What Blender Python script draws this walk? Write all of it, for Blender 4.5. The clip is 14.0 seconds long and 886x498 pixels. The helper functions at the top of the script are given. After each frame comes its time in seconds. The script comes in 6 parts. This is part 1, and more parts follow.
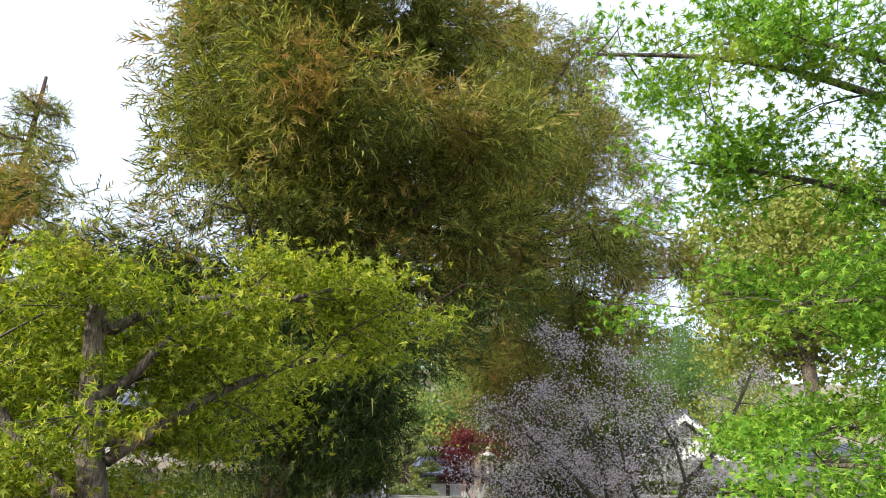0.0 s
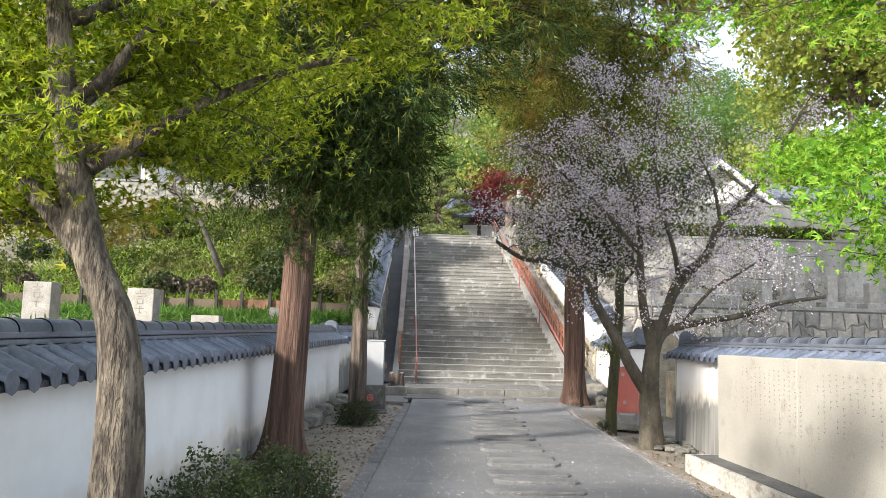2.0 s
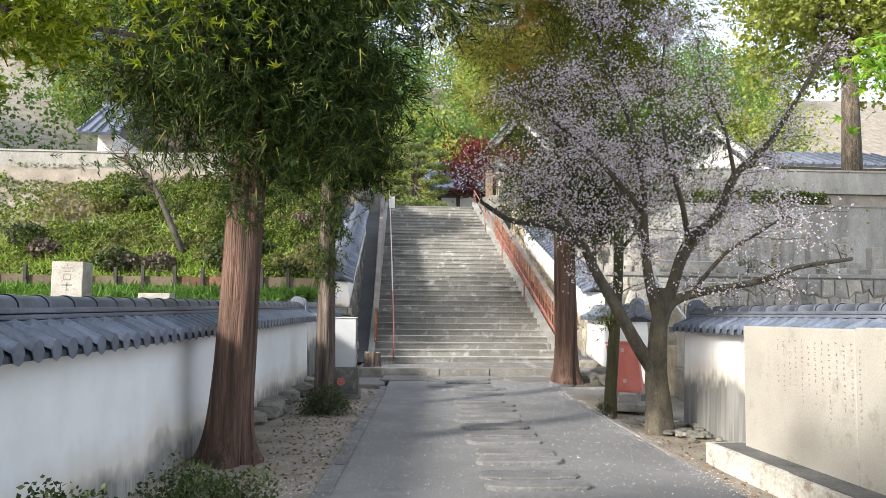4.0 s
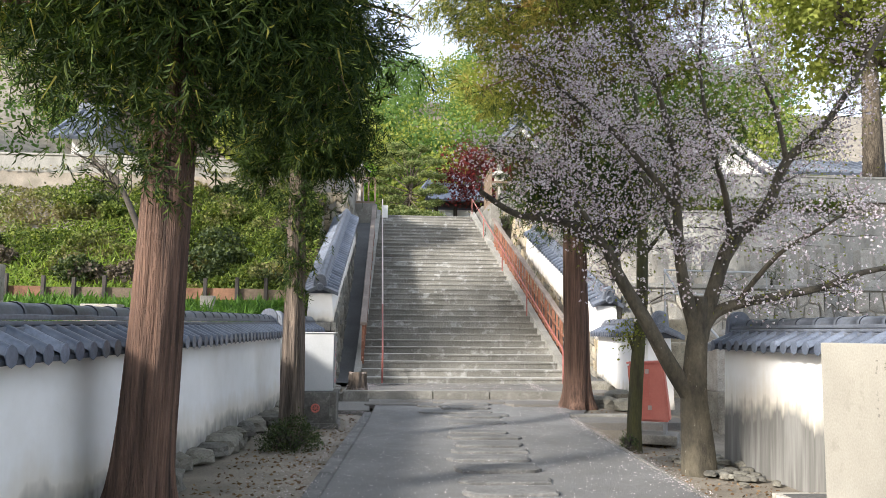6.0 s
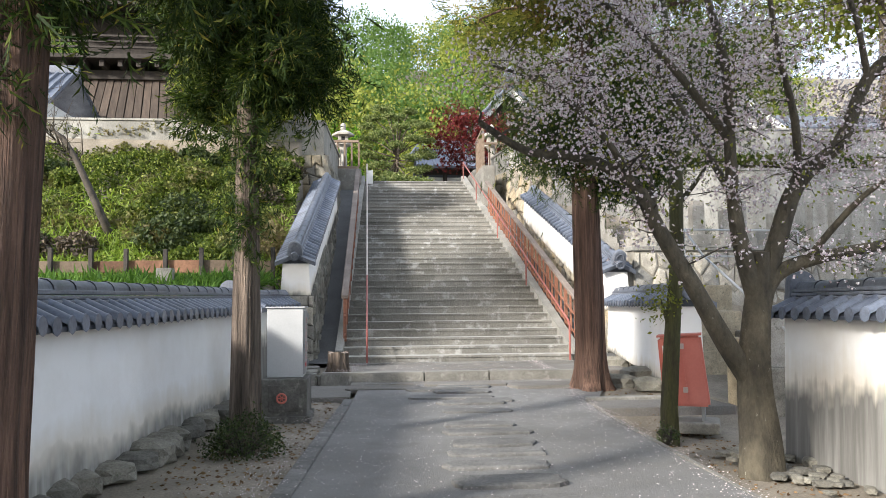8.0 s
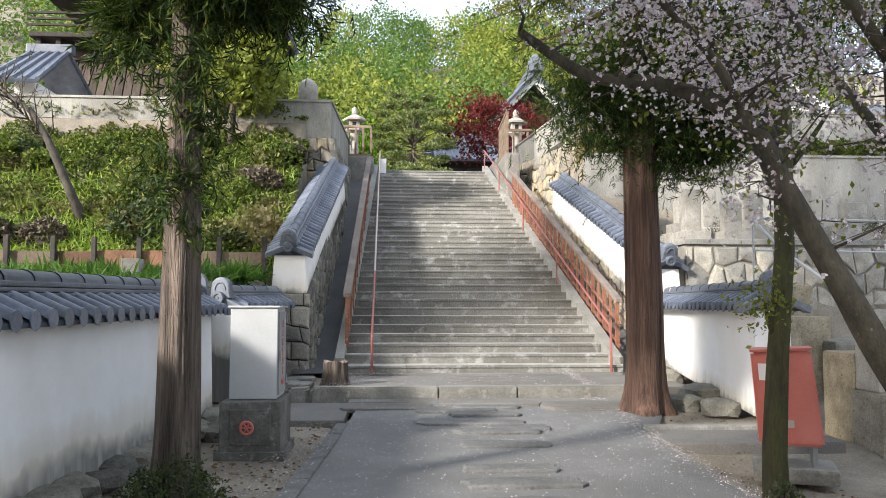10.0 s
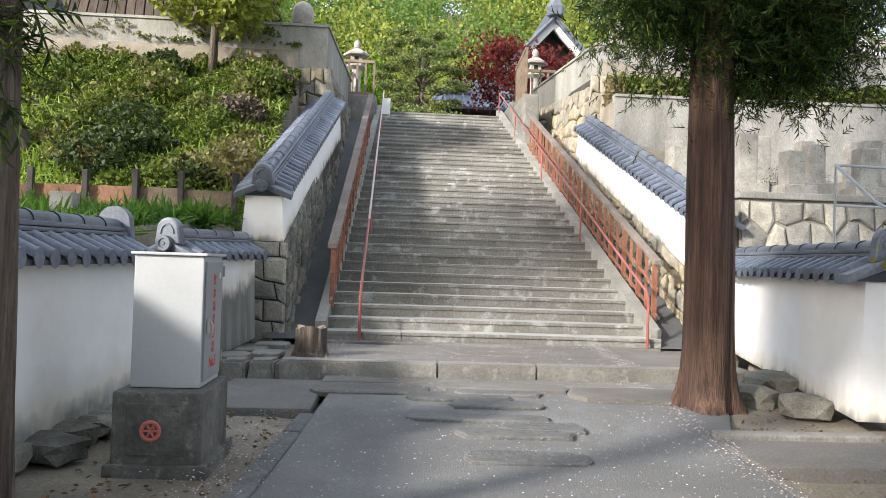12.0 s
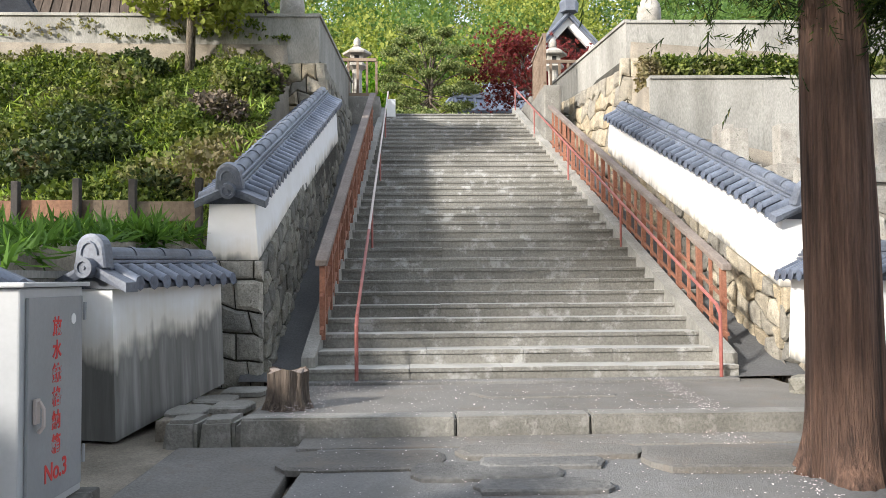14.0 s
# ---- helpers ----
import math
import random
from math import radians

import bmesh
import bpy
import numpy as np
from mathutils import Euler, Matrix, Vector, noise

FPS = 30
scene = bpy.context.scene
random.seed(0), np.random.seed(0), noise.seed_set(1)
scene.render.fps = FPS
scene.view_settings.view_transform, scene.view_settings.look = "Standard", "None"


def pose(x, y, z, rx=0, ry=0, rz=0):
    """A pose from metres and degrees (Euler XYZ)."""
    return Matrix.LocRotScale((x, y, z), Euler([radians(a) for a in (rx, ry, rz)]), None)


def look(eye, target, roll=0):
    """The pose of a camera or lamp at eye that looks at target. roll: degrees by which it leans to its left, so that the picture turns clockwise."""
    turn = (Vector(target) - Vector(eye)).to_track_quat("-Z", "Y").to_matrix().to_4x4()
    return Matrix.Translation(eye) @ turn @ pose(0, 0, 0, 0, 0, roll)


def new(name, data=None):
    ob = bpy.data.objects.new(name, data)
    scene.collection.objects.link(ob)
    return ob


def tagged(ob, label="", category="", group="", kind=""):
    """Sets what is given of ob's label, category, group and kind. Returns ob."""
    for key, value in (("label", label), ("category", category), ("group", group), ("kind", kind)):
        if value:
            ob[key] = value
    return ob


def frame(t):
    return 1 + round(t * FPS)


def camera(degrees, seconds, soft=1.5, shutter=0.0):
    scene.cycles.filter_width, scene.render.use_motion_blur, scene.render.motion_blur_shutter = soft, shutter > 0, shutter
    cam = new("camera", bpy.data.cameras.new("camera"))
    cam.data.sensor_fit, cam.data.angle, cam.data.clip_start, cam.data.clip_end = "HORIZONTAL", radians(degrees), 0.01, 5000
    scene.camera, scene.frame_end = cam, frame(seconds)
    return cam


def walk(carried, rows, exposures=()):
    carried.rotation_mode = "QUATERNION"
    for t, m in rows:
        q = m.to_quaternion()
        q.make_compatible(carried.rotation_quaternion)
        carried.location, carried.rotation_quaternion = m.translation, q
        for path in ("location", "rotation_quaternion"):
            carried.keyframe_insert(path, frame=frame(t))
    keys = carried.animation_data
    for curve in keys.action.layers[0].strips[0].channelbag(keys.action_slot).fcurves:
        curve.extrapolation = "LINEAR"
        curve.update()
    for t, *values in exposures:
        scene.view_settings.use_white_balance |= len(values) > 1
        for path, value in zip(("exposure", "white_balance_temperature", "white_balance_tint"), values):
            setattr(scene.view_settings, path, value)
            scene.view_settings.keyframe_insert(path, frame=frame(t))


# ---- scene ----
cam = camera(58.3, 14.0, 0.7)
PATH = [
    (0, (-1.457, -8.888, 1.629), (-1.3, -7.074, 2.457), 0.8),
    (0.5, (-1.432, -8.665, 1.661), (-1.296, -6.865, 2.523), 2.0),
    (1, (-1.457, -8.525, 1.626), (-1.312, -6.633, 2.258), 1.6),
    (1.5, (-1.418, -8.399, 1.608), (-1.312, -6.439, 1.993), 2.2),
    (2, (-1.37, -8.223, 1.587), (-1.269, -6.238, 1.808), 1.6),
    (2.5, (-1.378, -7.899, 1.559), (-1.248, -5.907, 1.687), 1.0),
    (3, (-1.359, -7.441, 1.572), (-1.174, -5.452, 1.665), 1.1),
    (3.2, (-1.336, -7.253, 1.574), (-1.163, -5.265, 1.704), 0.9),
    (5.3, (-1.084, -5.043, 1.508), (-0.933, -3.058, 1.697), 0.4),
    (5.5, (-1.049, -4.845, 1.509), (-0.855, -2.865, 1.709), 0.5),
    (6, (-1.0, -4.267, 1.507), (-0.839, -2.284, 1.716), 0.6),
    (6.5, (-0.977, -3.726, 1.472), (-0.823, -1.742, 1.668), -0.2),
    (7, (-0.962, -3.213, 1.482), (-0.771, -1.228, 1.629), -0.2),
    (7.5, (-0.892, -2.678, 1.497), (-0.719, -0.691, 1.645), -0.3),
    (8, (-0.817, -2.039, 1.483), (-0.631, -0.053, 1.626), -0.5),
    (8.5, (-0.723, -1.41, 1.498), (-0.557, 0.578, 1.642), 0.2),
    (8.7, (-0.674, -1.185, 1.511), (-0.546, 0.805, 1.667), -0.2),
    (10.8, (-0.521, 1.684, 1.468), (-0.356, 3.672, 1.609), 0.6),
    (11, (-0.481, 1.933, 1.473), (-0.307, 3.919, 1.63), 0.6),
    (11.5, (-0.445, 2.514, 1.465), (-0.335, 4.508, 1.567), 0.4),
    (12, (-0.38, 3.14, 1.472), (-0.256, 5.136, 1.51), 1.9),
    (12.5, (-0.316, 3.777, 1.485), (-0.267, 5.776, 1.508), 0.4),
    (13, (-0.297, 4.412, 1.511), (-0.302, 6.412, 1.55), -0.9),
    (13.5, (-0.249, 5.046, 1.507), (-0.275, 7.045, 1.565), -0.0),
    (14, (-0.181, 5.646, 1.496), (-0.103, 7.643, 1.57), -0.4),
]
walk(cam, [(t, look(eye, target, roll)) for t, eye, target, roll in PATH], [(0.0, 1.35), (1.5, 1.68), (3.0, 1.68), (6.0, 1.6), (14.0, 1.6)])

# ---- light ----
SUN_FROM = Vector((-0.80, -0.62, 0.0)).normalized()
SUN_UP = radians(24)
world = bpy.data.worlds.new("sky")
scene.world = world
world.use_nodes = True
sky = world.node_tree.nodes.new("ShaderNodeTexSky")
sky.sky_type, sky.sun_disc = "NISHITA", False
sky.sun_elevation, sky.sun_rotation = SUN_UP, math.atan2(SUN_FROM.x, SUN_FROM.y)
sky.air_density, sky.dust_density, sky.ozone_density = 1.0, 3.0, 0.6
back = world.node_tree.nodes["Background"]
back.inputs["Strength"].default_value = 0.15
haze = world.node_tree.nodes.new("ShaderNodeMix")
haze.data_type = "RGBA"
haze.inputs[0].default_value = 0.72
haze.inputs[7].default_value = (3.4, 3.75, 4.35, 1)
world.node_tree.links.new(sky.outputs[0], haze.inputs[6])
world.node_tree.links.new(haze.outputs[2], back.inputs["Color"])
sun_data = bpy.data.lights.new("sun", "SUN")
sun_data.energy, sun_data.angle, sun_data.color = 2.6, radians(5.0), (1.0, 0.95, 0.88)
sun = new("sun", sun_data)
sun.matrix_world = look(SUN_FROM * 40 + Vector((0, 0, 40 * math.tan(SUN_UP))), (0, 0, 0))


# ---- materials ----
def nodes_of(name):
    m = bpy.data.materials.new(name)
    m.use_nodes = True
    return m, m.node_tree, m.node_tree.nodes, m.node_tree.links, m.node_tree.nodes["Principled BSDF"]


def noise_at(n, l, src, scale, detail=4.0, rough=0.6):
    t = n.new("ShaderNodeTexNoise")
    t.inputs["Scale"].default_value, t.inputs["Detail"].default_value, t.inputs["Roughness"].default_value = scale, detail, rough
    l.new(src, t.inputs["Vector"])
    return t.outputs["Fac"]


def ramp(n, l, fac, stops):
    r = n.new("ShaderNodeValToRGB")
    e = r.color_ramp.elements
    while len(e) < len(stops):
        e.new(0.5)
    for k, (p, c) in enumerate(stops):
        e[k].position, e[k].color = p, (*c, 1)
    l.new(fac, r.inputs["Fac"])
    return r.outputs["Color"]


def blend(n, l, a, b, fac, how="MIX"):
    m = n.new("ShaderNodeMix")
    m.data_type, m.blend_type = "RGBA", how
    for sock, v in ((m.inputs[0], fac), (m.inputs[6], a), (m.inputs[7], b)):
        if isinstance(v, (int, float)):
            sock.default_value = v
        elif isinstance(v, tuple):
            sock.default_value = (*v, 1)
        else:
            l.new(v, sock)
    return m.outputs[2]


def stretched(n, l, src, sx, sy, sz):
    m = n.new("ShaderNodeVectorMath")
    m.operation = "MULTIPLY"
    m.inputs[1].default_value = (sx, sy, sz)
    l.new(src, m.inputs[0])
    return m.outputs[0]


def bumped(n, l, p, height, strength, dist=0.02):
    b = n.new("ShaderNodeBump")
    b.inputs["Strength"].default_value, b.inputs["Distance"].default_value = strength, dist
    l.new(height, b.inputs["Height"])
    l.new(b.outputs[0], p.inputs["Normal"])


def surface(name, dark, light, big=1.2, fine=30, rough=0.85, bump=0.35, stretch=(1, 1, 1), vary=0.12, hues=None, spots=None, metal=0.0, spot_at=0.62, dist=0.02, grain=0.75):
    """A mottled matt surface: two scales of noise, an object-to-object shift, optional spots of another colour."""
    m, t, n, l, p = nodes_of(name)
    pos = stretched(n, l, n.new("ShaderNodeNewGeometry").outputs["Position"], *stretch)
    a, b = noise_at(n, l, pos, big, 5), noise_at(n, l, pos, fine, 4)
    c = ramp(n, l, a, [(0.3, dark), (0.7, light)])
    c = blend(n, l, c, ramp(n, l, b, [(0.3, (0.62, 0.62, 0.62)), (0.7, (1.18, 1.18, 1.18))]), grain, "MULTIPLY")
    if spots:
        s = noise_at(n, l, pos, big * 3.7, 6, 0.7)
        c = blend(n, l, c, spots, ramp(n, l, s, [(spot_at - 0.05, (0, 0, 0)), (spot_at + 0.05, (0.8, 0.8, 0.8))]))
    if hues:
        c = blend(n, l, c, ramp(n, l, n.new("ShaderNodeObjectInfo").outputs["Random"], hues), 1.0, "MULTIPLY")
    elif vary:
        r = n.new("ShaderNodeObjectInfo").outputs["Random"]
        c = blend(n, l, c, ramp(n, l, r, [(0, (1 - vary,) * 3), (1, (1 + vary,) * 3)]), 1.0, "MULTIPLY")
    l.new(c, p.inputs["Base Color"])
    p.inputs["Roughness"].default_value, p.inputs["Metallic"].default_value = rough, metal
    bumped(n, l, p, b, bump, dist)
    return m


def foliage(name, stops, rough=0.6, through_light=0.35, patch=None, tint=(1.5, 1.6, 0.7)):
    """Leaves: colour by leaf, with patches of another colour over the crown, and light coming through."""
    m, t, n, l, p = nodes_of(name)
    g = n.new("ShaderNodeNewGeometry")
    c = ramp(n, l, g.outputs["Random Per Island"], stops)
    if patch:
        f = noise_at(n, l, g.outputs["Position"], patch[1], 3)
        c = blend(n, l, c, patch[0], ramp(n, l, f, [(patch[2], (0, 0, 0)), (patch[2] + 0.16, (0.85, 0.85, 0.85))]))
    l.new(c, p.inputs["Base Color"])
    p.inputs["Roughness"].default_value = rough
    p.inputs["Specular IOR Level"].default_value = 0.12
    tr = n.new("ShaderNodeBsdfTranslucent")
    l.new(blend(n, l, c, tint, 1.0, "MULTIPLY"), tr.inputs["Color"])
    mix = n.new("ShaderNodeMixShader")
    mix.inputs[0].default_value = through_light
    l.new(p.outputs[0], mix.inputs[1])
    l.new(tr.outputs[0], mix.inputs[2])
    l.new(mix.outputs[0], n["Material Output"].inputs["Surface"])
    return m


def plaster(name, foot, height, tone=(0.80, 0.80, 0.80), dirt=(0.13, 0.13, 0.125), amber=(0.52, 0.44, 0.30), run=0.9):
    """White lime plaster with grey mould and damp streaks that climb from its foot."""
    m, t, n, l, p = nodes_of(name)
    pos = n.new("ShaderNodeNewGeometry").outputs["Position"]
    sep = n.new("ShaderNodeSeparateXYZ")
    l.new(n.new("ShaderNodeTexCoord").outputs["UV"], sep.inputs[0])
    streak = noise_at(n, l, stretched(n, l, pos, 7, 7, 0.5), 1.0, 5)
    cloud = noise_at(n, l, pos, 0.9, 4)
    h = n.new("ShaderNodeMath"); h.operation = "MULTIPLY_ADD"
    l.new(streak, h.inputs[0]); h.inputs[1].default_value = -height * run
    l.new(sep.outputs["Y"], h.inputs[2])
    h2 = n.new("ShaderNodeMath"); h2.operation = "MULTIPLY_ADD"
    l.new(cloud, h2.inputs[0]); h2.inputs[1].default_value = -height * 1.6
    l.new(h.outputs[0], h2.inputs[2])
    c = blend(n, l, tone, (tone[0] * 0.88, tone[1] * 0.87, tone[2] * 0.84), ramp(n, l, noise_at(n, l, pos, 2.3, 5), [(0.4, (0, 0, 0)), (0.75, (0.7, 0.7, 0.7))]))
    k = n.new("ShaderNodeMapRange")
    k.inputs["From Min"].default_value, k.inputs["From Max"].default_value = foot - height * 0.85, foot - height * 0.25
    k.inputs["To Min"].default_value, k.inputs["To Max"].default_value = 1.0, 0.0
    l.new(h2.outputs[0], k.inputs["Value"])
    k2 = n.new("ShaderNodeMapRange")
    k2.inputs["From Min"].default_value, k2.inputs["From Max"].default_value = foot - height * 1.05, foot - height * 0.72
    k2.inputs["To Min"].default_value, k2.inputs["To Max"].default_value = 0.92, 0.0
    l.new(h2.outputs[0], k2.inputs["Value"])
    c = blend(n, l, c, amber, ramp(n, l, k.outputs[0], [(0, (0, 0, 0)), (1, (0.55, 0.55, 0.55))]))
    grime = ramp(n, l, streak, [(0.3, tuple(q * 0.55 for q in dirt)), (0.5, dirt), (0.72, tuple(q * 2.0 for q in dirt))])
    c = blend(n, l, c, grime, k2.outputs[0])
    l.new(c, p.inputs["Base Color"])
    p.inputs["Roughness"].default_value = 0.9
    bumped(n, l, p, noise_at(n, l, pos, 14, 6), 0.15)
    return m


M = {}
M["ground"] = surface("soil", (0.155, 0.135, 0.105), (0.30, 0.262, 0.21), 1.5, 40, 0.95, 0.6)
M["road"] = surface("worn_concrete", (0.15, 0.147, 0.142), (0.26, 0.256, 0.248), 0.55, 60, 0.9, 0.6, spots=(0.17, 0.165, 0.155), spot_at=0.57)
M["paving"] = surface("brown_grey_concrete", (0.12, 0.112, 0.10), (0.215, 0.205, 0.19), 0.7, 45, 0.92, 0.55, spots=(0.16, 0.14, 0.12), spot_at=0.58)
M["granite"] = surface("granite", (0.13, 0.125, 0.11), (0.25, 0.24, 0.215), 1.6, 35, 0.88, 0.6, spots=(0.27, 0.26, 0.24), vary=0.16, spot_at=0.6)
M["slab"] = surface("dark_slab", (0.10, 0.098, 0.094), (0.19, 0.186, 0.178), 2.2, 25, 0.85, 0.8, spots=(0.19, 0.185, 0.175), vary=0.2)
M["stair"] = surface("stair_granite", (0.155, 0.15, 0.133), (0.27, 0.263, 0.24), 0.8, 30, 0.88, 0.6, spots=(0.40, 0.40, 0.39), vary=0.17, spot_at=0.60)
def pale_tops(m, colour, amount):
    """Paler upward faces of a stone: skylight painted into the colour, with patchy wear."""
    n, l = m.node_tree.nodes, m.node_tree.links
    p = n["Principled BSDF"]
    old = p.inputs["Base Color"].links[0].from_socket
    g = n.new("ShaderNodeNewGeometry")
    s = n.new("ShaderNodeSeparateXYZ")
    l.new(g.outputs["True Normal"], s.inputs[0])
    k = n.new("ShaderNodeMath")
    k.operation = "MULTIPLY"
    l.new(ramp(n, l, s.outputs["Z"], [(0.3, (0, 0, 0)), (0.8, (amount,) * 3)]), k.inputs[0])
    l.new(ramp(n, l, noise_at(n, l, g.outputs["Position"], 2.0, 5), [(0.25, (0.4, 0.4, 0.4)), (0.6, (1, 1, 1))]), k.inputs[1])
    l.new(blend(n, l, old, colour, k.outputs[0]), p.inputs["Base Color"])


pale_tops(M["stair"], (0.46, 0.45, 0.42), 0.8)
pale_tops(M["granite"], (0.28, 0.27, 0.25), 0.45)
M["rubble"] = surface("field_stone", (0.22, 0.20, 0.165), (0.42, 0.39, 0.33), 5.0, 45, 0.9, 0.7, spots=(0.12, 0.12, 0.10), hues=[(0, (0.55, 0.57, 0.6)), (0.35, (0.9, 0.88, 0.84)), (0.6, (1.08, 1.02, 0.9)), (0.82, (1.08, 0.95, 0.74)), (1, (1.25, 1.22, 1.15))])
M["rubble_grey"] = surface("mossy_grey_stone", (0.13, 0.125, 0.11), (0.27, 0.265, 0.24), 5.0, 45, 0.92, 0.7, spots=(0.09, 0.095, 0.07), hues=[(0, (0.6, 0.6, 0.6)), (0.7, (1.1, 1.07, 1.0)), (1, (1.3, 1.28, 1.2))])
M["rubble_light"] = surface("pale_mortared_stone", (0.26, 0.25, 0.23), (0.44, 0.42, 0.38), 5.0, 45, 0.9, 0.6, spots=(0.16, 0.15, 0.13), hues=[(0, (0.6, 0.62, 0.64)), (0.6, (1.0, 0.98, 0.94)), (1, (1.2, 1.17, 1.1))])
M["mortar"] = surface("old_mortar", (0.16, 0.15, 0.13), (0.30, 0.28, 0.24), 4.0, 40, 0.95, 0.6)
M["joint"] = surface("earthy_joint", (0.035, 0.033, 0.028), (0.08, 0.075, 0.06), 4.0, 40, 0.95, 0.6)
# darker needle green; the lower crown's shade is painted into it
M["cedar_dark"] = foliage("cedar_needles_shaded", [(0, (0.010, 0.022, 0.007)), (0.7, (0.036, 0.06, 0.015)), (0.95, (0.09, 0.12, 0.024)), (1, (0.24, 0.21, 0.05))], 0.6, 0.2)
M["concrete"] = surface("weathered_concrete", (0.20, 0.195, 0.175), (0.38, 0.37, 0.34), 0.8, 30, 0.92, 0.3, stretch=(1.5, 1.5, 0.5), spots=(0.16, 0.16, 0.145), spot_at=0.64)
M["asphalt"] = surface("dark_ramp_concrete", (0.07, 0.072, 0.075), (0.12, 0.12, 0.122), 1.0, 40, 0.9, 0.3)
M["tile"] = surface("smoked_roof_tile", (0.075, 0.092, 0.13), (0.155, 0.18, 0.235), 3.0, 25, 0.42, 0.12, vary=0.2)
M["ridge"] = surface("smoked_ridge_tile", (0.095, 0.108, 0.14), (0.17, 0.19, 0.23), 2.0, 25, 0.45, 0.12, vary=0.1)
M["wood"] = surface("weathered_wood", (0.13, 0.085, 0.055), (0.25, 0.19, 0.14), 2.0, 30, 0.8, 0.35, stretch=(1, 1, 5))
M["cap_wood"] = surface("grey_cap_wood", (0.13, 0.10, 0.085), (0.22, 0.185, 0.16), 2.0, 30, 0.8, 0.35)
M["red_wood"] = surface("faded_red_paint", (0.22, 0.085, 0.05), (0.33, 0.15, 0.095), 3.0, 30, 0.7, 0.2, vary=0.15)
M["board"] = surface("fence_board", (0.10, 0.07, 0.05), (0.22, 0.17, 0.12), 1.2, 25, 0.85, 0.35, vary=0.3)
M["board_red"] = surface("reddish_fence_board", (0.11, 0.052, 0.03), (0.21, 0.11, 0.065), 1.5, 25, 0.85, 0.35, vary=0.3)
M["post"] = surface("dark_post", (0.025, 0.022, 0.02), (0.06, 0.05, 0.045), 4, 30, 0.8, 0.3)
M["bark_cedar"] = surface("cedar_bark", (0.03, 0.017, 0.013), (0.29, 0.168, 0.118), 1.0, 5, 0.92, 1.0, stretch=(15, 15, 0.6), dist=0.08, grain=1.0)
M["bark_maple"] = surface("pale_peeling_bark", (0.045, 0.034, 0.024), (0.27, 0.225, 0.165), 3.0, 14, 0.9, 0.9, stretch=(3, 3, 0.7), spots=(0.03, 0.022, 0.016), dist=0.06, spot_at=0.52)
M["bark_cherry"] = surface("cherry_bark", (0.038, 0.033, 0.024), (0.125, 0.108, 0.076), 3.0, 16, 0.9, 0.8, stretch=(2, 2, 1), spots=(0.34, 0.33, 0.28), spot_at=0.69, dist=0.03)
M["bark_moss"] = surface("mossy_bark", (0.035, 0.028, 0.018), (0.085, 0.09, 0.03), 2.0, 18, 0.92, 0.9, stretch=(4, 4, 0.6), dist=0.03)
M["bark_grey"] = surface("grey_cedar_bark", (0.04, 0.031, 0.025), (0.32, 0.25, 0.20), 1.0, 5, 0.92, 1.0, stretch=(15, 15, 0.8), dist=0.08, grain=1.0)
M["dark_concrete"] = surface("stained_concrete", (0.055, 0.052, 0.046), (0.17, 0.165, 0.15), 2.5, 25, 0.92, 0.5, spots=(0.24, 0.23, 0.21), spot_at=0.62)
# darker than the barrel tiles: shade between the rolls painted into the colour
M["pan"] = surface("shaded_pan_tile", (0.025, 0.03, 0.042), (0.06, 0.07, 0.092), 3.0, 25, 0.5, 0.1)
M["twig"] = surface("dark_twig", (0.035, 0.03, 0.025), (0.10, 0.085, 0.07), 5, 30, 0.9, 0.4)
M["red_bin"] = surface("faded_red_paint_metal", (0.50, 0.13, 0.10), (0.60, 0.20, 0.16), 2, 30, 0.5, 0.05, vary=0, grain=0.12)
M["steel"] = surface("grey_painted_steel", (0.38, 0.39, 0.40), (0.45, 0.46, 0.47), 1.5, 40, 0.38, 0.05, vary=0, grain=0.12)
M["steel_dark"] = surface("grey_steel_door", (0.22, 0.23, 0.24), (0.28, 0.29, 0.30), 1.5, 40, 0.4, 0.05, vary=0, grain=0.12)
M["pipe_pale"] = surface("pale_pipe", (0.44, 0.37, 0.34), (0.54, 0.48, 0.45), 5, 30, 0.5, 0.05, vary=0, grain=0.12)
M["pipe_red"] = surface("red_pipe", (0.22, 0.06, 0.05), (0.34, 0.12, 0.10), 5, 30, 0.5, 0.1, vary=0, grain=0.12)
M["white"] = surface("white_paint", (0.70, 0.70, 0.68), (0.80, 0.80, 0.79), 1.5, 25, 0.8, 0.1, vary=0, grain=0.12)
M["red_ink"] = surface("red_ink", (0.55, 0.03, 0.03), (0.6, 0.05, 0.04), 3, 20, 0.6, 0.0, vary=0, grain=0.12)
M["dark_ink"] = surface("engraved_line", (0.22, 0.205, 0.18), (0.27, 0.255, 0.225), 6, 20, 0.9, 0.1, vary=0)
M["stele"] = surface("polished_beige_stone", (0.32, 0.30, 0.26), (0.42, 0.40, 0.352), 0.9, 50, 0.7, 0.1, spots=(0.26, 0.245, 0.205), vary=0.03, grain=0.4)
M["dark_wood"] = surface("dark_temple_wood", (0.018, 0.014, 0.011), (0.045, 0.035, 0.028), 3, 25, 0.8, 0.3, stretch=(3, 3, 0.6))
M["skirt"] = surface("weathered_brown_plank", (0.045, 0.032, 0.024), (0.10, 0.075, 0.058), 2.0, 25, 0.85, 0.3, stretch=(4, 4, 0.4), vary=0.25)
M["lantern"] = surface("lantern_granite", (0.26, 0.24, 0.21), (0.44, 0.42, 0.38), 4, 50, 0.9, 0.4, spots=(0.14, 0.14, 0.12))
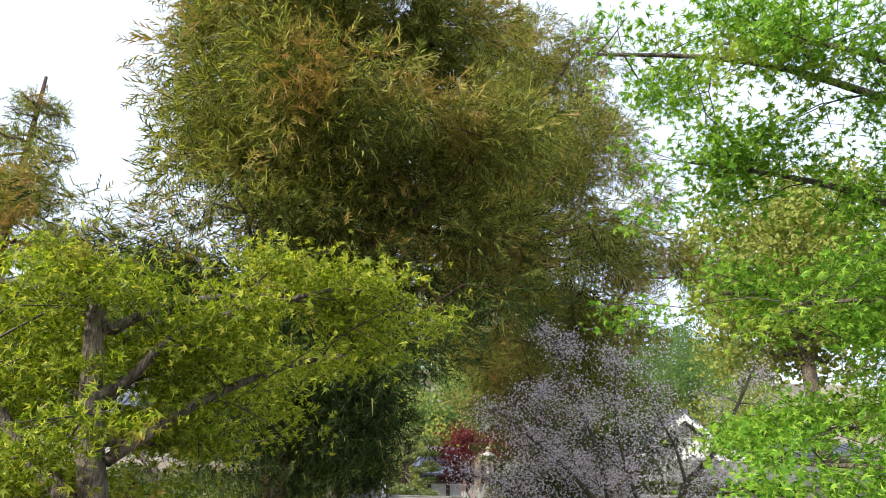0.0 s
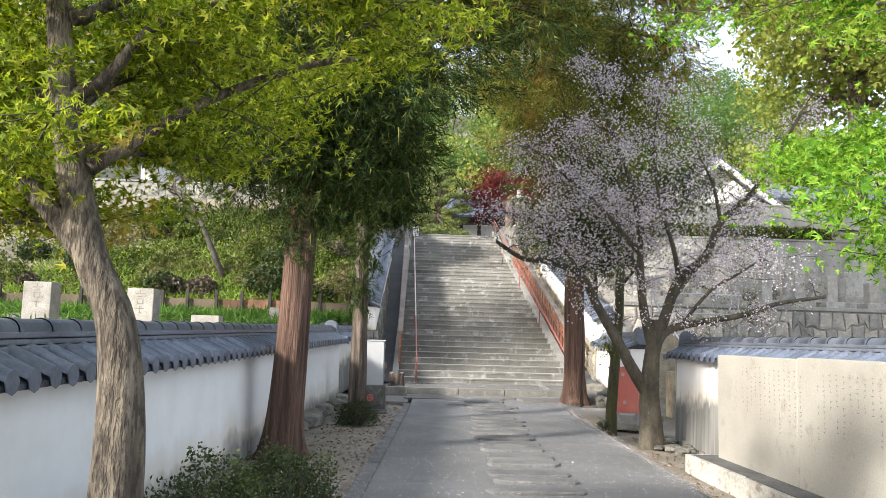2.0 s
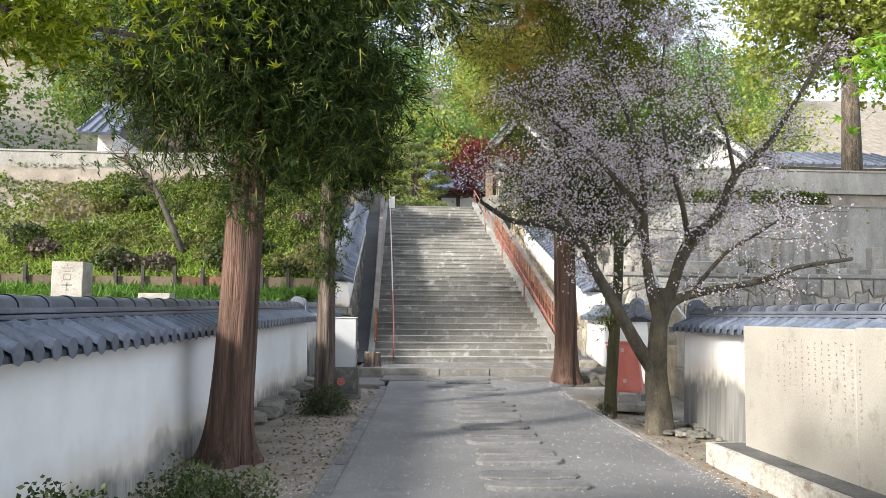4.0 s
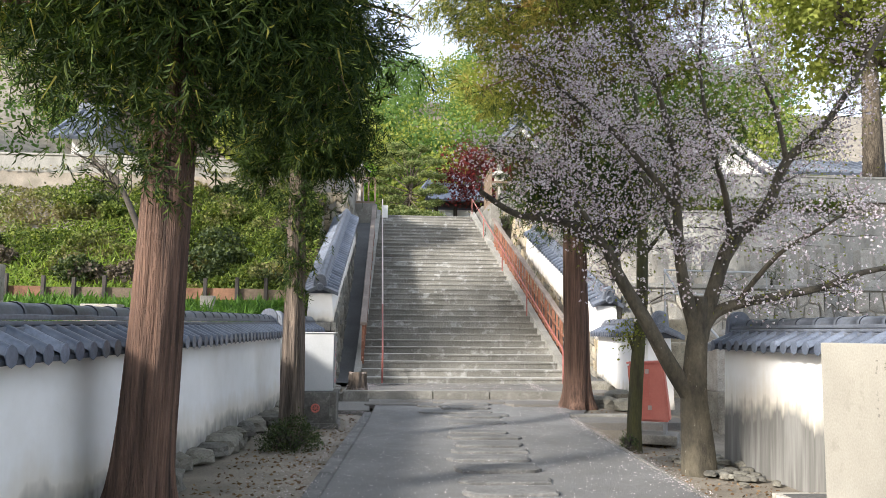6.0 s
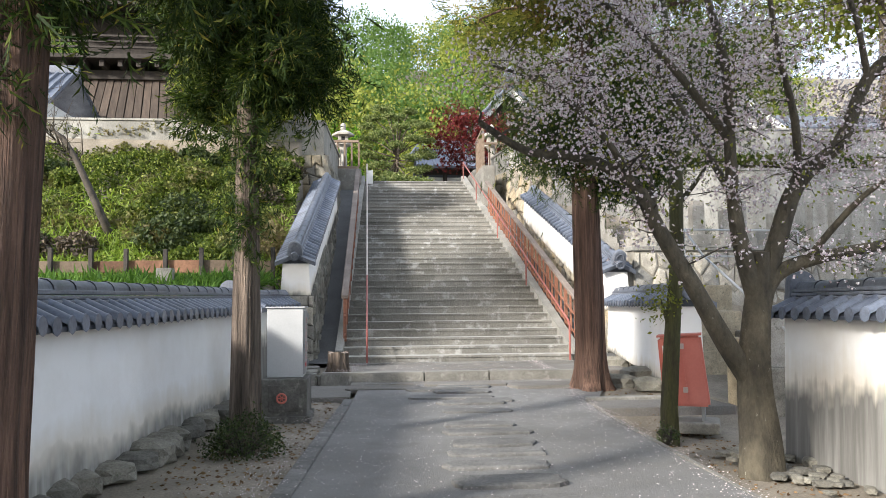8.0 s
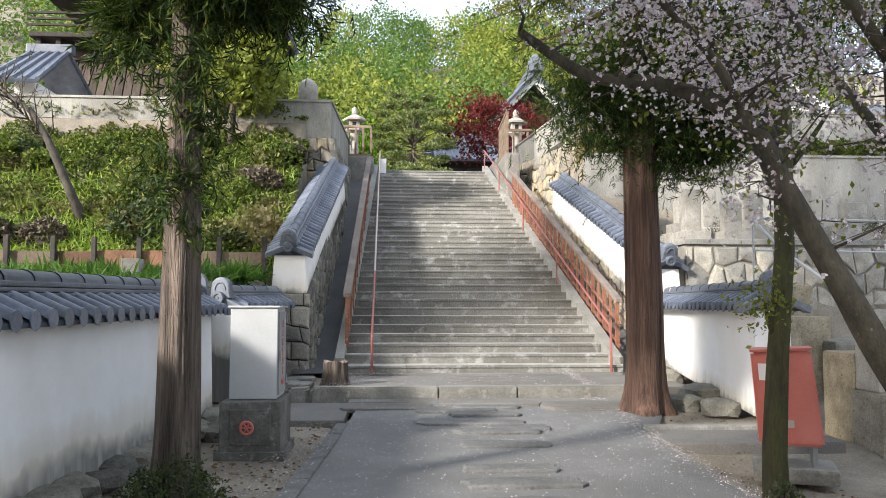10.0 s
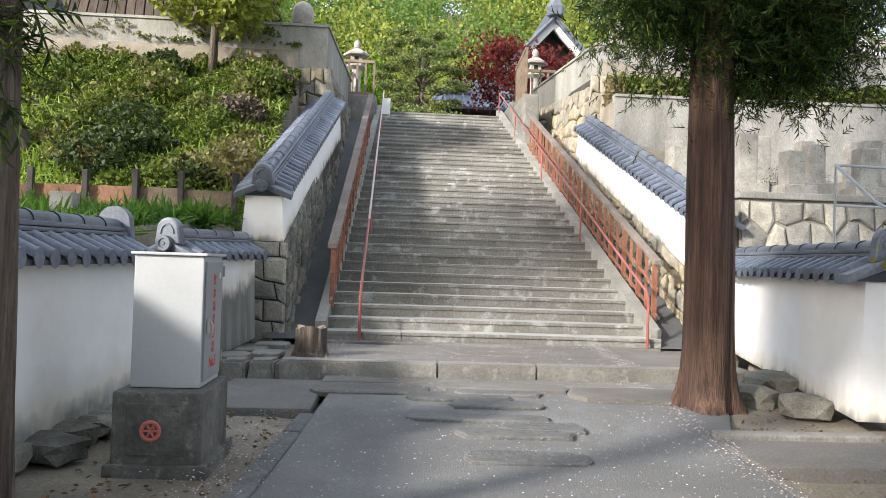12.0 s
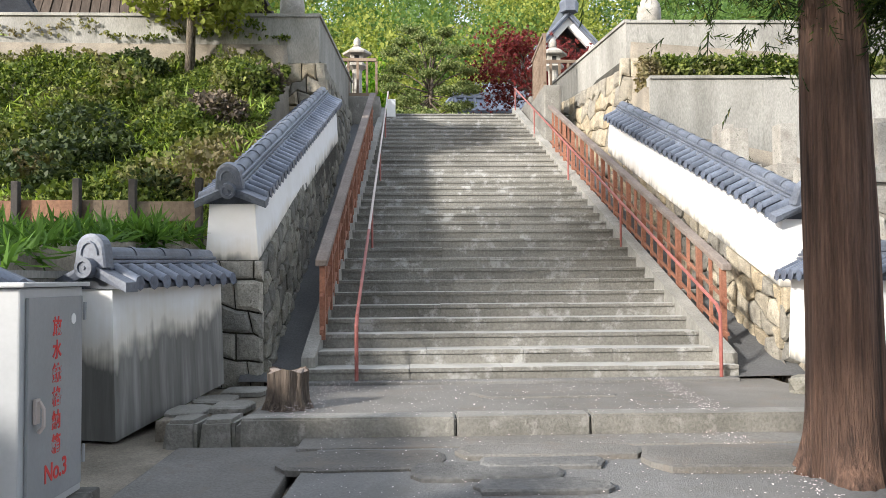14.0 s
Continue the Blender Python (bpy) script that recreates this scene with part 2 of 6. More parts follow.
M["opening_shade"] = surface("hollow_shade", (0.01, 0.01, 0.01), (0.02, 0.02, 0.02), 3, 20, 0.9, 0.0, vary=0)
M["cedar_leaf"] = foliage("cedar_needles", [(0, (0.04, 0.06, 0.014)), (0.5, (0.13, 0.15, 0.034)), (1, (0.34, 0.32, 0.08))], 0.6, 0.36, ((0.34, 0.19, 0.07), 0.75, 0.53))
M["maple_leaf"] = foliage("young_maple_leaves", [(0, (0.06, 0.10, 0.010)), (0.6, (0.22, 0.28, 0.026)), (1, (0.44, 0.42, 0.055))], 0.5, 0.48, ((0.46, 0.31, 0.09), 1.2, 0.58))
M["maple_leaf_green"] = foliage("green_maple_leaves", [(0, (0.05, 0.15, 0.015)), (0.6, (0.15, 0.31, 0.03)), (1, (0.33, 0.45, 0.06))], 0.55, 0.42, ((0.30, 0.33, 0.05), 0.9, 0.56))
M["red_maple_leaf"] = foliage("red_maple_leaves", [(0, (0.05, 0.008, 0.010)), (1, (0.17, 0.03, 0.03))], 0.55, 0.25)
M["blossom"] = foliage("cherry_blossom", [(0, (0.42, 0.31, 0.34)), (0.5, (0.70, 0.62, 0.66)), (1, (0.88, 0.85, 0.87))], 0.7, 0.3, None, (1, 1, 1))
M["cherry_leaf"] = foliage("young_cherry_leaves", [(0, (0.10, 0.12, 0.03)), (1, (0.22, 0.22, 0.06))], 0.6, 0.4)
M["shrub_leaf"] = foliage("dark_shrub_leaves", [(0, (0.025, 0.04, 0.018)), (0.7, (0.055, 0.075, 0.03)), (1, (0.10, 0.12, 0.05))], 0.5, 0.2)
M["ivy_leaf"] = foliage("bank_undergrowth", [(0, (0.03, 0.05, 0.012)), (0.6, (0.10, 0.14, 0.03)), (1, (0.24, 0.27, 0.07))], 0.65, 0.25, ((0.22, 0.175, 0.11), 0.45, 0.49))
M["grass"] = foliage("long_grass", [(0, (0.04, 0.09, 0.02)), (1, (0.12, 0.22, 0.05))], 0.6, 0.3)
M["pine_leaf"] = foliage("pine_needles", [(0, (0.06, 0.09, 0.03)), (0.6, (0.17, 0.21, 0.08)), (1, (0.30, 0.32, 0.15))], 0.7, 0.25)
M["woods_dark"] = foliage("hill_woods_dark", [(0, (0.06, 0.115, 0.035)), (0.6, (0.09, 0.155, 0.045)), (1, (0.125, 0.19, 0.06))], 0.8, 0.3, ((0.135, 0.195, 0.055), 0.13, 0.5))
M["woods_light"] = foliage("hill_woods_spring", [(0, (0.17, 0.205, 0.045)), (1, (0.27, 0.29, 0.075))], 0.8, 0.3)
M["petal"] = foliage("fallen_petals", [(0, (0.60, 0.48, 0.50)), (1, (0.86, 0.80, 0.80))], 0.8, 0.1, None, (1, 1, 1))
M["litter"] = foliage("dead_leaves", [(0, (0.10, 0.06, 0.035)), (1, (0.24, 0.16, 0.09))], 0.8, 0.1)
M["plaster_road"] = plaster("plaster_by_road", 0.22, 0.55, run=0.3, dirt=(0.2, 0.2, 0.19))
M["plaster_stair"] = plaster("plaster_by_stairs", -0.1, 0.35)
M["plaster_right"] = plaster("plaster_stained", 0.60, 0.72)


# ---- mesh helpers ----
def link(name, bm, material, parent=None, label="", smooth=False):
    me = bpy.data.meshes.new(name)
    bm.to_mesh(me)
    bm.free()
    if smooth:
        for f in me.polygons:
            f.use_smooth = True
    me.materials.append(material)
    ob = new(name, me)
    ob.parent = parent
    if label:
        ob["label"] = label
    return ob


def part(name, bm, material, parent, label="", smooth=False):
    return link(name, bm, material, parent, label, smooth)


def thing(name, label, category, at=(0, 0, 0), turn=0.0, group="", kind=""):
    ob = tagged(new(name), label, category, group, kind)
    ob.matrix_basis = pose(*at, 0, 0, turn)
    return ob


def raw(name, verts, faces, material, parent=None, label="", smooth=False):
    """A mesh from vertices and faces; faces is a list of corner lists, or a pair of flat corners and face sizes."""
    me = bpy.data.meshes.new(name)
    if isinstance(faces, tuple):
        corners, sizes = faces
        v = np.ascontiguousarray(verts, dtype=np.float32)
        me.vertices.add(len(v))
        me.vertices.foreach_set("co", v.ravel())
        me.loops.add(len(corners))
        me.loops.foreach_set("vertex_index", np.ascontiguousarray(corners, dtype=np.int32))
        me.polygons.add(len(sizes))
        me.polygons.foreach_set("loop_start", np.concatenate([[0], np.cumsum(sizes)[:-1]]).astype(np.int32))
        me.update(calc_edges=True)
        me.validate()
    else:
        me.from_pydata([tuple(v) for v in verts], [], faces)
    me.materials.append(material)
    if smooth:
        for f in me.polygons:
            f.use_smooth = True
    ob = new(name, me)
    ob.parent = parent
    if label:
        ob["label"] = label
    return ob


def box(bm, x0, x1, y0, y1, z0, z1, bevel=0.0, m=None):
    r = bmesh.ops.create_cube(bm, size=1.0)["verts"]
    bmesh.ops.transform(bm, verts=r, matrix=Matrix.Translation(((x0 + x1) / 2, (y0 + y1) / 2, (z0 + z1) / 2)) @ Matrix.Diagonal((x1 - x0, y1 - y0, z1 - z0, 1)))
    out = list(r)
    if bevel:
        es = list({e for v in r for e in v.link_edges})
        out = list({v for f in bmesh.ops.bevel(bm, geom=es, offset=bevel, segments=2, affect="EDGES", profile=0.6)["faces"] for v in f.verts} | {v for v in r if v.is_valid})
    if m is not None:
        bmesh.ops.transform(bm, verts=out, matrix=m)
    return bm


def boxed(x0, x1, y0, y1, z0, z1, bevel=0.0):
    return box(bmesh.new(), x0, x1, y0, y1, z0, z1, bevel)


def lathe(profile, n=16, bm=None, at=(0, 0, 0)):
    """A turned shape from rows of radius and height."""
    bm = bm or bmesh.new()
    rings = [[bm.verts.new((at[0] + r * math.cos(k * math.tau / n), at[1] + r * math.sin(k * math.tau / n), at[2] + z)) for k in range(n)] for r, z in profile]
    for a, b in zip(rings, rings[1:]):
        for k in range(n):
            bm.faces.new((a[k], a[(k + 1) % n], b[(k + 1) % n], b[k]))
    bm.faces.new(rings[0][::-1])
    bm.faces.new(rings[-1])
    return bm


def tube(points, radii, n=8, bm=None, rough=0.0, rng=None):
    """A round tube along a line of points, with a radius at each."""
    bm = bm or bmesh.new()
    pts = [Vector(p) for p in points]
    rings = []
    for k, p in enumerate(pts):
        d = (pts[min(k + 1, len(pts) - 1)] - pts[max(k - 1, 0)]).normalized()
        if k == 0:
            a = Vector((1, 0, 0)) if abs(d.x) < 0.8 else Vector((0, 1, 0))
        a = a - d * a.dot(d)
        a = a.normalized() if a.length > 1e-4 else d.orthogonal().normalized()
        b = d.cross(a)
        ring = []
        for j in range(n):
            t = j * math.tau / n
            q = radii[k] * (1 + (rough * (noise.noise(Vector((p.x * 3 + math.cos(t) * 1.7, p.y * 3 + math.sin(t) * 1.7, p.z * 0.7)))) if rough else 0))
            ring.append(bm.verts.new(p + a * math.cos(t) * q + b * math.sin(t) * q))
        rings.append(ring)
    for r, s in zip(rings, rings[1:]):
        for j in range(n):
            bm.faces.new((r[j], r[(j + 1) % n], s[(j + 1) % n], s[j]))
    bm.faces.new(rings[0][::-1])
    bm.faces.new(rings[-1])
    return bm


def prism(bm, a, b, c, d, e, f, g, h):
    """A six-sided solid: a b c d below, e f g h above."""
    v = [bm.verts.new(p) for p in (a, b, c, d, e, f, g, h)]
    for q in ((3, 2, 1, 0), (4, 5, 6, 7), (0, 1, 5, 4), (1, 2, 6, 5), (2, 3, 7, 6), (3, 0, 4, 7)):
        bm.faces.new([v[k] for k in q])
    return bm


def leaves(points, sizes, rng, shape, droop=0.0, flat=0.0, out=None):
    """Vertices and faces of many small leaves. shape: rows of (u, v) outlines in leaf units; droop turns the tips down; flat levels them."""
    n = len(points)
    d = rng.normal(size=(n, 3))
    if out is not None:
        d = d * 0.6 + out
    d[:, 2] = d[:, 2] * (1 - flat) - droop
    d /= np.linalg.norm(d, axis=1, keepdims=True) + 1e-9
    r = rng.normal(size=(n, 3))
    if flat:
        r[:, 2] *= 1 - flat
    s = np.cross(d, r)
    if flat:
        s[:, 2] *= 1 - flat
    s /= np.linalg.norm(s, axis=1, keepdims=True) + 1e-9
    w = np.cross(d, s)
    polys = shape
    count = sum(len(p) for p in polys)
    verts = np.empty((n, count, 3))
    k = 0
    faces_one = []
    for p in polys:
        faces_one.append(list(range(k, k + len(p))))
        for u, v, q in p:
            verts[:, k] = points + sizes[:, None] * (d * u + s * v + w * q)
            k += 1
    one = np.concatenate([np.array(f) for f in faces_one])
    corners = (np.arange(n)[:, None] * count + one[None, :]).ravel()
    return verts.reshape(-1, 3), (corners, np.tile([len(f) for f in faces_one], n))


def joined(parts_list):
    vs, cs, ns, k = [], [], [], 0
    for v, (c, n) in parts_list:
        vs.append(v)
        cs.append(c + k)
        ns.append(n)
        k += len(v)
    return np.concatenate(vs), (np.concatenate(cs), np.concatenate(ns))


LEAF = [[(0, 0, 0), (0.5, 0.28, 0.05), (1, 0, 0), (0.5, -0.28, 0.05)]]
BLADE = [[(0, 0.06, 0), (0, -0.06, 0), (0.6, -0.05, 0.06), (1, 0, -0.02)]]
MAPLE = [[(-0.16 * math.sin(a), 0.16 * math.cos(a), 0.02), (0.16 * math.sin(a), -0.16 * math.cos(a), 0.02), (s * math.cos(a), s * math.sin(a), -0.06)] for a, s in ((-1.6, 0.7), (-0.8, 0.95), (0.0, 1.05), (0.8, 0.95), (1.6, 0.7))]
SPRAY = [[(0, 0.035, 0), (0, -0.035, 0), (1.05, 0, -0.05)]] + [[(u, 0, 0), (u + 0.17, s * 0.07, 0.03), (u + 0.33, s * 0.25, -0.04)] for u in (0.04, 0.29, 0.55) for s in (1, -1)]
CLUMP = [[(0, 0, 0), (0.4, 0.35, 0.1), (1, 0.1, 0), (0.5, -0.35, 0.1)], [(0.1, 0, 0.1), (0.3, 0.3, 0.5), (0.8, 0, 0.7), (0.4, -0.2, 0.4)], [(0, 0.1, 0), (0.1, 0.6, -0.2), (0.5, 0.8, -0.1), (0.4, 0.3, 0.1)]]
LOBE = [[(0, 0, 0), (0.35, 0.38, 0.12), (1, 0.1, 0), (0.45, -0.4, 0.1)]]
FLOWER = [[(0, 0, 0), (0.5, 0.5, 0.2), (1.0, 0.0, 0.1), (0.5, -0.5, 0.2)], [(0, 0, 0), (-0.5, 0.5, 0.3), (0, 1.0, 0.2), (0.5, 0.5, 0.1)], [(0, 0, 0), (-0.5, -0.5, 0.3), (-0.2, -0.1, 0.9), (0.4, 0.3, 0.6)]]


# ---- plan ----
STEPS, RISE, TREAD, Y0, Z0 = 35, 0.1793, 0.4171, 15.4, 0.226
Y1, Z1 = Y0 + STEPS * TREAD, Z0 + STEPS * RISE
SLOPE = RISE / TREAD


def stair_z(y):
    return Z0 + max(0.0, min((y - Y0) * SLOPE + RISE, Z1 - Z0))


def stair_left(y):
    return -1.40 + (y - Y0) * 0.030


def stair_right(y):
    return 3.72 - (y - Y0) * 0.051


def road_left(y):
    return -1.72 + 0.0585 * (y + 0.6)


def road_right(y):
    return 1.86 + 0.0545 * (y + 0.7)


def wall_left_x(y):
    return -2.80 + 0.06 * (y - 10.95)


def smooth(t):
    t = max(0.0, min(1.0, t))
    return t * t * (3 - 2 * t)


def left_bound(y):
    """Where the raised ground to the left begins."""
    if y < 10.9:
        return wall_left_x(y) - 0.25
    if y < 13.3:
        return -3.75
    return -3.75 + (min(y, 15.5) - 13.3) * 0.40


def land(x, y):
    """Height of the ground."""
    far = 1.0 - smooth((math.hypot(x, y - 60) - 190) / 120)
    hill = far * 30 * smooth((y - 46) / 75) + far * 8 * smooth((-x - 14) / 30) * smooth((y - 10) / 30)
    bump = 0.05 * noise.noise(Vector((x * 0.6, y * 0.6, 0)))
    if y > Y1 + 0.2:
        return 6.48 + hill + (0.6 if x < -2.4 or x > 4.9 else 0.0)
    if x < left_bound(y):
        lift = 1.25 + 0.055 * max(0, -x - 3.5)
        if y < 23.35:
            a = smooth((y - 9) / 7.0)
            z = lift * (1 - a) + 2.0 * a if y < 16.6 else 2.0 + (y - 16.6) * 0.635
            return z + bump * 3 + hill
        return 6.9 + bump + hill
    if x < 4.85 and y > 14.6:
        return stair_z(y) - 0.5 if y > 15 else -0.1
    if x >= 4.85:
        if y < 15.8:
            return -0.15 + bump + 0.9 * smooth((y - 10.2) / 4.0)
        if y < 22.4:
            return 2.4 + 0.15 * (y - 15.8)
        if y < 23.4:
            return 5.6
        return 6.9 + hill
    edge = x - road_right(y)
    low = -0.17 * smooth(edge / 0.5) * (1 - smooth((y - 8.6) / 0.6))
    return -0.06 + bump * 0.6 + low + 0.03 * smooth((road_left(y) - x) / 0.5) + 0.12 * smooth((y - 9.5) / 2.0) * smooth((x - 2.6) / 0.6)


def ground_sheet():
    xs = np.concatenate([[-700, -400, -220, -140, -100], np.arange(-80, -24, 4.0), np.arange(-24, -5, 0.8), np.arange(-5, 6, 0.17), np.arange(6, 24, 0.8), np.arange(24, 81, 4.0), [100, 140, 220, 400, 700]])
    ys = np.concatenate([[-700, -300, -100, -50], np.arange(-30, -9, 2.0), np.arange(-9, 30, 0.25), np.arange(30, 56, 1.0), np.arange(56, 150, 5.0), [170, 220, 300, 450, 700]])
    v = [(x, y, land(x, y)) for y in ys for x in xs]
    n = len(xs)
    f = [(j * n + i, j * n + i + 1, (j + 1) * n + i + 1, (j + 1) * n + i) for j in range(len(ys) - 1) for i in range(n - 1)]
    tagged(raw("ground", v, f, M["ground"], smooth=True), "bare brown soil rising to a wooded hill", "ground", kind="structure")


ground_sheet()


def rise(y):
    """The lane lifts a little towards the landing."""
    return 0.085 * smooth((y - 9.0) / 3.4)


def road():
    v, f = [], []
    ys = np.arange(-30, 12.61, 0.35)
    for y in ys:
        a, b = road_left(y), road_right(y)
        if y > 9.4:
            b = b + (y - 9.4) * 0.35
        for k in range(13):
            x = a + (b - a) * k / 12
            v.append((x, y, rise(y) + 0.012 * noise.noise(Vector((x * 0.7, y * 0.7, 3)))))
    for j in range(len(ys) - 1):
        for k in range(12):
            q = j * 13 + k
            f.append((q, q + 1, q + 14, q + 13))
    tagged(raw("road", v, f, M["road"], smooth=True), "worn grey concrete lane strewn with petals", "road", kind="structure")


road()


def roll_mesh(length, radius, fall):
    """One barrel tile from the ridge (y = 0) out to the eave, with a round end cap."""
    bm = bmesh.new()
    n = 8
    rows = []
    for t in (0.0, 0.97, 0.971, 1.0):
        r = radius * (1.0 if t < 0.971 else 1.12)
        rows.append([bm.verts.new((r * math.cos(math.pi * k / (n - 1)) if t < 0.971 else r * math.cos(math.tau * k / n), length * t, -fall * t + (r * math.sin(math.pi * k / (n - 1)) if t < 0.971 else r * math.sin(math.tau * k / n)))) for k in range(n)])
    for k in range(n - 1):
        bm.faces.new((rows[0][k], rows[0][k + 1], rows[1][k + 1], rows[1][k]))
    for k in range(n):
        bm.faces.new((rows[2][k], rows[2][(k + 1) % n], rows[3][(k + 1) % n], rows[3][k]))
    bm.faces.new(rows[3])
    bm.faces.new(rows[2][::-1])
    me = bpy.data.meshes.new("barrel_tile")
    bm.to_mesh(me)
    bm.free()
    me.materials.append(M["tile"])
    for f in me.polygons:
        f.use_smooth = len(f.vertices) == 4
    return me


def coped_wall(name, label, p0, p1, foot0, foot1, material, thick=0.42, over=0.2, ridge=0.40, pitch=0.235, ends=(True, True), sag=0.0):
    """A plastered wall under a small tiled roof. p0, p1: (x, y, z of the eave line) at its ends; foot0, foot1: z of its foot."""
    a, b = Vector(p0), Vector(p1)
    top = tagged(new(name), label, "wall", kind="structure")
    along = (b - a).normalized()
    side = Vector((0, 0, 1)).cross(along).normalized()
    up = along.cross(side).normalized()
    length = (b - a).length
    h = thick / 2
    bm = bmesh.new()
    uv = bm.loops.layers.uv.new("UVMap")
    cuts = max(2, int(length / 0.5))
    rings = []
    for k in range(cuts + 1):
        t = k / cuts
        c = a.lerp(b, t)
        foot = foot0 + (foot1 - foot0) * t
        batter = 0.05
        rings.append([(bm.verts.new((c.x + side.x * s * (h + e), c.y + side.y * s * (h + e), z)), z - foot) for s, e, z in ((1, batter, foot), (1, 0, c.z + 0.03), (-1, 0, c.z + 0.03), (-1, batter, foot))])

    def face(*vs):
        f = bm.faces.new([v for v, _ in vs])
        for loop, (_, hh) in zip(f.loops, vs):
            loop[uv].uv = (0, hh)

    for r, s in zip(rings, rings[1:]):
        for k in range(4):
            face(r[k], s[k], s[(k + 1) % 4], r[(k + 1) % 4])
    face(*rings[0])
    face(*rings[-1][::-1])
    bmesh.ops.recalc_face_normals(bm, faces=bm.faces)
    part("plaster_body", bm, material, top)
    wide = h + over
    m = Matrix((along, side, up)).transposed().to_4x4()
    m.translation = a
    # pan tiles: a shallow roof bed on both sides
    bm = bmesh.new()
    zr = ridge * 0.50
    v = [bm.verts.new(m @ Vector((x, y, z))) for x in (-0.03, length + 0.03) for y, z in ((-wide, 0.0), (-wide, 0.035), (-0.09, zr), (0.09, zr), (wide, 0.035), (wide, 0.0))]
    for k in range(6):
        bm.faces.new((v[k], v[(k + 1) % 6], v[6 + (k + 1) % 6], v[6 + k]))
    bm.faces.new(v[5::-1])
    bm.faces.new(v[6:])
    bmesh.ops.recalc_face_normals(bm, faces=bm.faces)
    part("pan_tile_bed", bm, M["pan"], top, "blue-grey smoked pan tiles, darkened with the gaps' shade")
    mesh = roll_mesh(wide - 0.08, 0.064, zr - 0.045)
    count = int(length / pitch)
    for s in (1, -1):
        for k in range(count):
            x = (k + 0.5) * length / count
            ob = new("barrel_tile", mesh)
            ob.parent = top
            loc = m @ Vector((x, 0.10 * s, zr + 0.005))
            basis = Matrix((along * s, side * s, up)).transposed().to_4x4()
            basis.translation = loc
            ob.matrix_basis = basis @ pose(0, 0, 0, random.uniform(-1, 1), 0, random.uniform(-1.5, 1.5))
    # ridge: two flat courses and a run of round cap tiles
    for y, z0, z1 in ((0.165, zr - 0.02, zr + 0.03), (0.145, zr + 0.036, zr + 0.07), (0.125, zr + 0.076, zr + 0.115)):
        part("ridge_course", box(bmesh.new(), 0.0, length, -y, y, z0, z1, 0.012, m), M["ridge"], top)
    caps = max(1, int(length / 0.42))
    cap = bmesh.new()
    n, L = 9, length / caps
    rows = []
    for x, r in ((0.0, 0.098), (0.06, 0.098), (0.061, 0.088), (L, 0.088)):
        rows.append([cap.verts.new((x, r * math.cos(math.pi * k / (n - 1)), r * 0.95 * math.sin(math.pi * k / (n - 1)))) for k in range(n)])
    for r, s in zip(rows, rows[1:]):
        for k in range(n - 1):
            cap.faces.new((r[k], s[k], s[k + 1], r[k + 1]))
    bmesh.ops.recalc_face_normals(cap, faces=cap.faces)
    me = bpy.data.meshes.new("ridge_cap")
    cap.to_mesh(me)
    cap.free()
    me.materials.append(M["ridge"])
    for f in me.polygons:
        f.use_smooth = True
    for k in range(caps):
        ob = new("ridge_cap", me)
        ob.parent = top
        ob.matrix_basis = m @ Matrix.Translation((k * L, 0, zr + 0.115))
    for e, x, s in ((ends[0], -0.03, -1), (ends[1], length + 0.03, 1)):
        if not e:
            continue
        bm = bmesh.new()
        arch = [(-0.17, 0.0)] + [(-0.15 * math.cos(a), 0.17 + 0.15 * math.sin(a)) for a in np.linspace(0, math.pi, 11)] + [(0.17, 0.0)]
        rows = [[bm.verts.new(m @ Vector((x + s * d, y * q, zr + z * q))) for y, z in arch] for d, q in ((-0.07, 1.0), (0.04, 1.0), (0.055, 0.9))]
        for r0, r1 in zip(rows, rows[1:]):
            for k in range(len(arch)):
                bm.faces.new((r0[k], r0[(k + 1) % len(arch)], r1[(k + 1) % len(arch)], r1[k]))
        bm.faces.new(rows[0])
        bm.faces.new(rows[-1][::-1])
        tube([m @ Vector((x + s * 0.06, 0.09 * math.cos(a), zr + 0.12 + 0.12 * math.sin(a))) for a in np.linspace(0, math.pi, 8)], [0.014] * 8, 5, bm)
        bmesh.ops.recalc_face_normals(bm, faces=bm.faces)
        part("ridge_end_tile", bm, M["ridge"], top)
        bm = bmesh.new()
        lathe([(0.095, 0.0), (0.095, 0.12), (0.06, 0.12), (0.055, 0.105), (0.02, 0.105), (0.018, 0.118)], 14, bm)
        bmesh.ops.transform(bm, verts=bm.verts, matrix=m @ pose(x + 0.03 * s, 0, zr + 0.0, 0, 90 * s, 0))
        part("round_end_disc", bm, M["ridge"], top)
        bm = bmesh.new()
        for y in (-1, 1):
            bm2 = prism(bm, *[m @ Vector(q) for q in ((x - 0.06, 0.0, zr - 0.06), (x + 0.09, 0.0, zr - 0.06), (x + 0.09, y * (wide + 0.03), -0.03), (x - 0.09, y * (wide + 0.03), -0.03),
                                                   (x - 0.09, 0.0, zr + 0.05), (x + 0.09, 0.0, zr + 0.05), (x + 0.09, y * (wide + 0.03), 0.06), (x - 0.09, y * (wide + 0.03), 0.06))])
        bmesh.ops.recalc_face_normals(bm, faces=bm.faces)
        part("verge_tile", bm, M["ridge"], top)
    return top


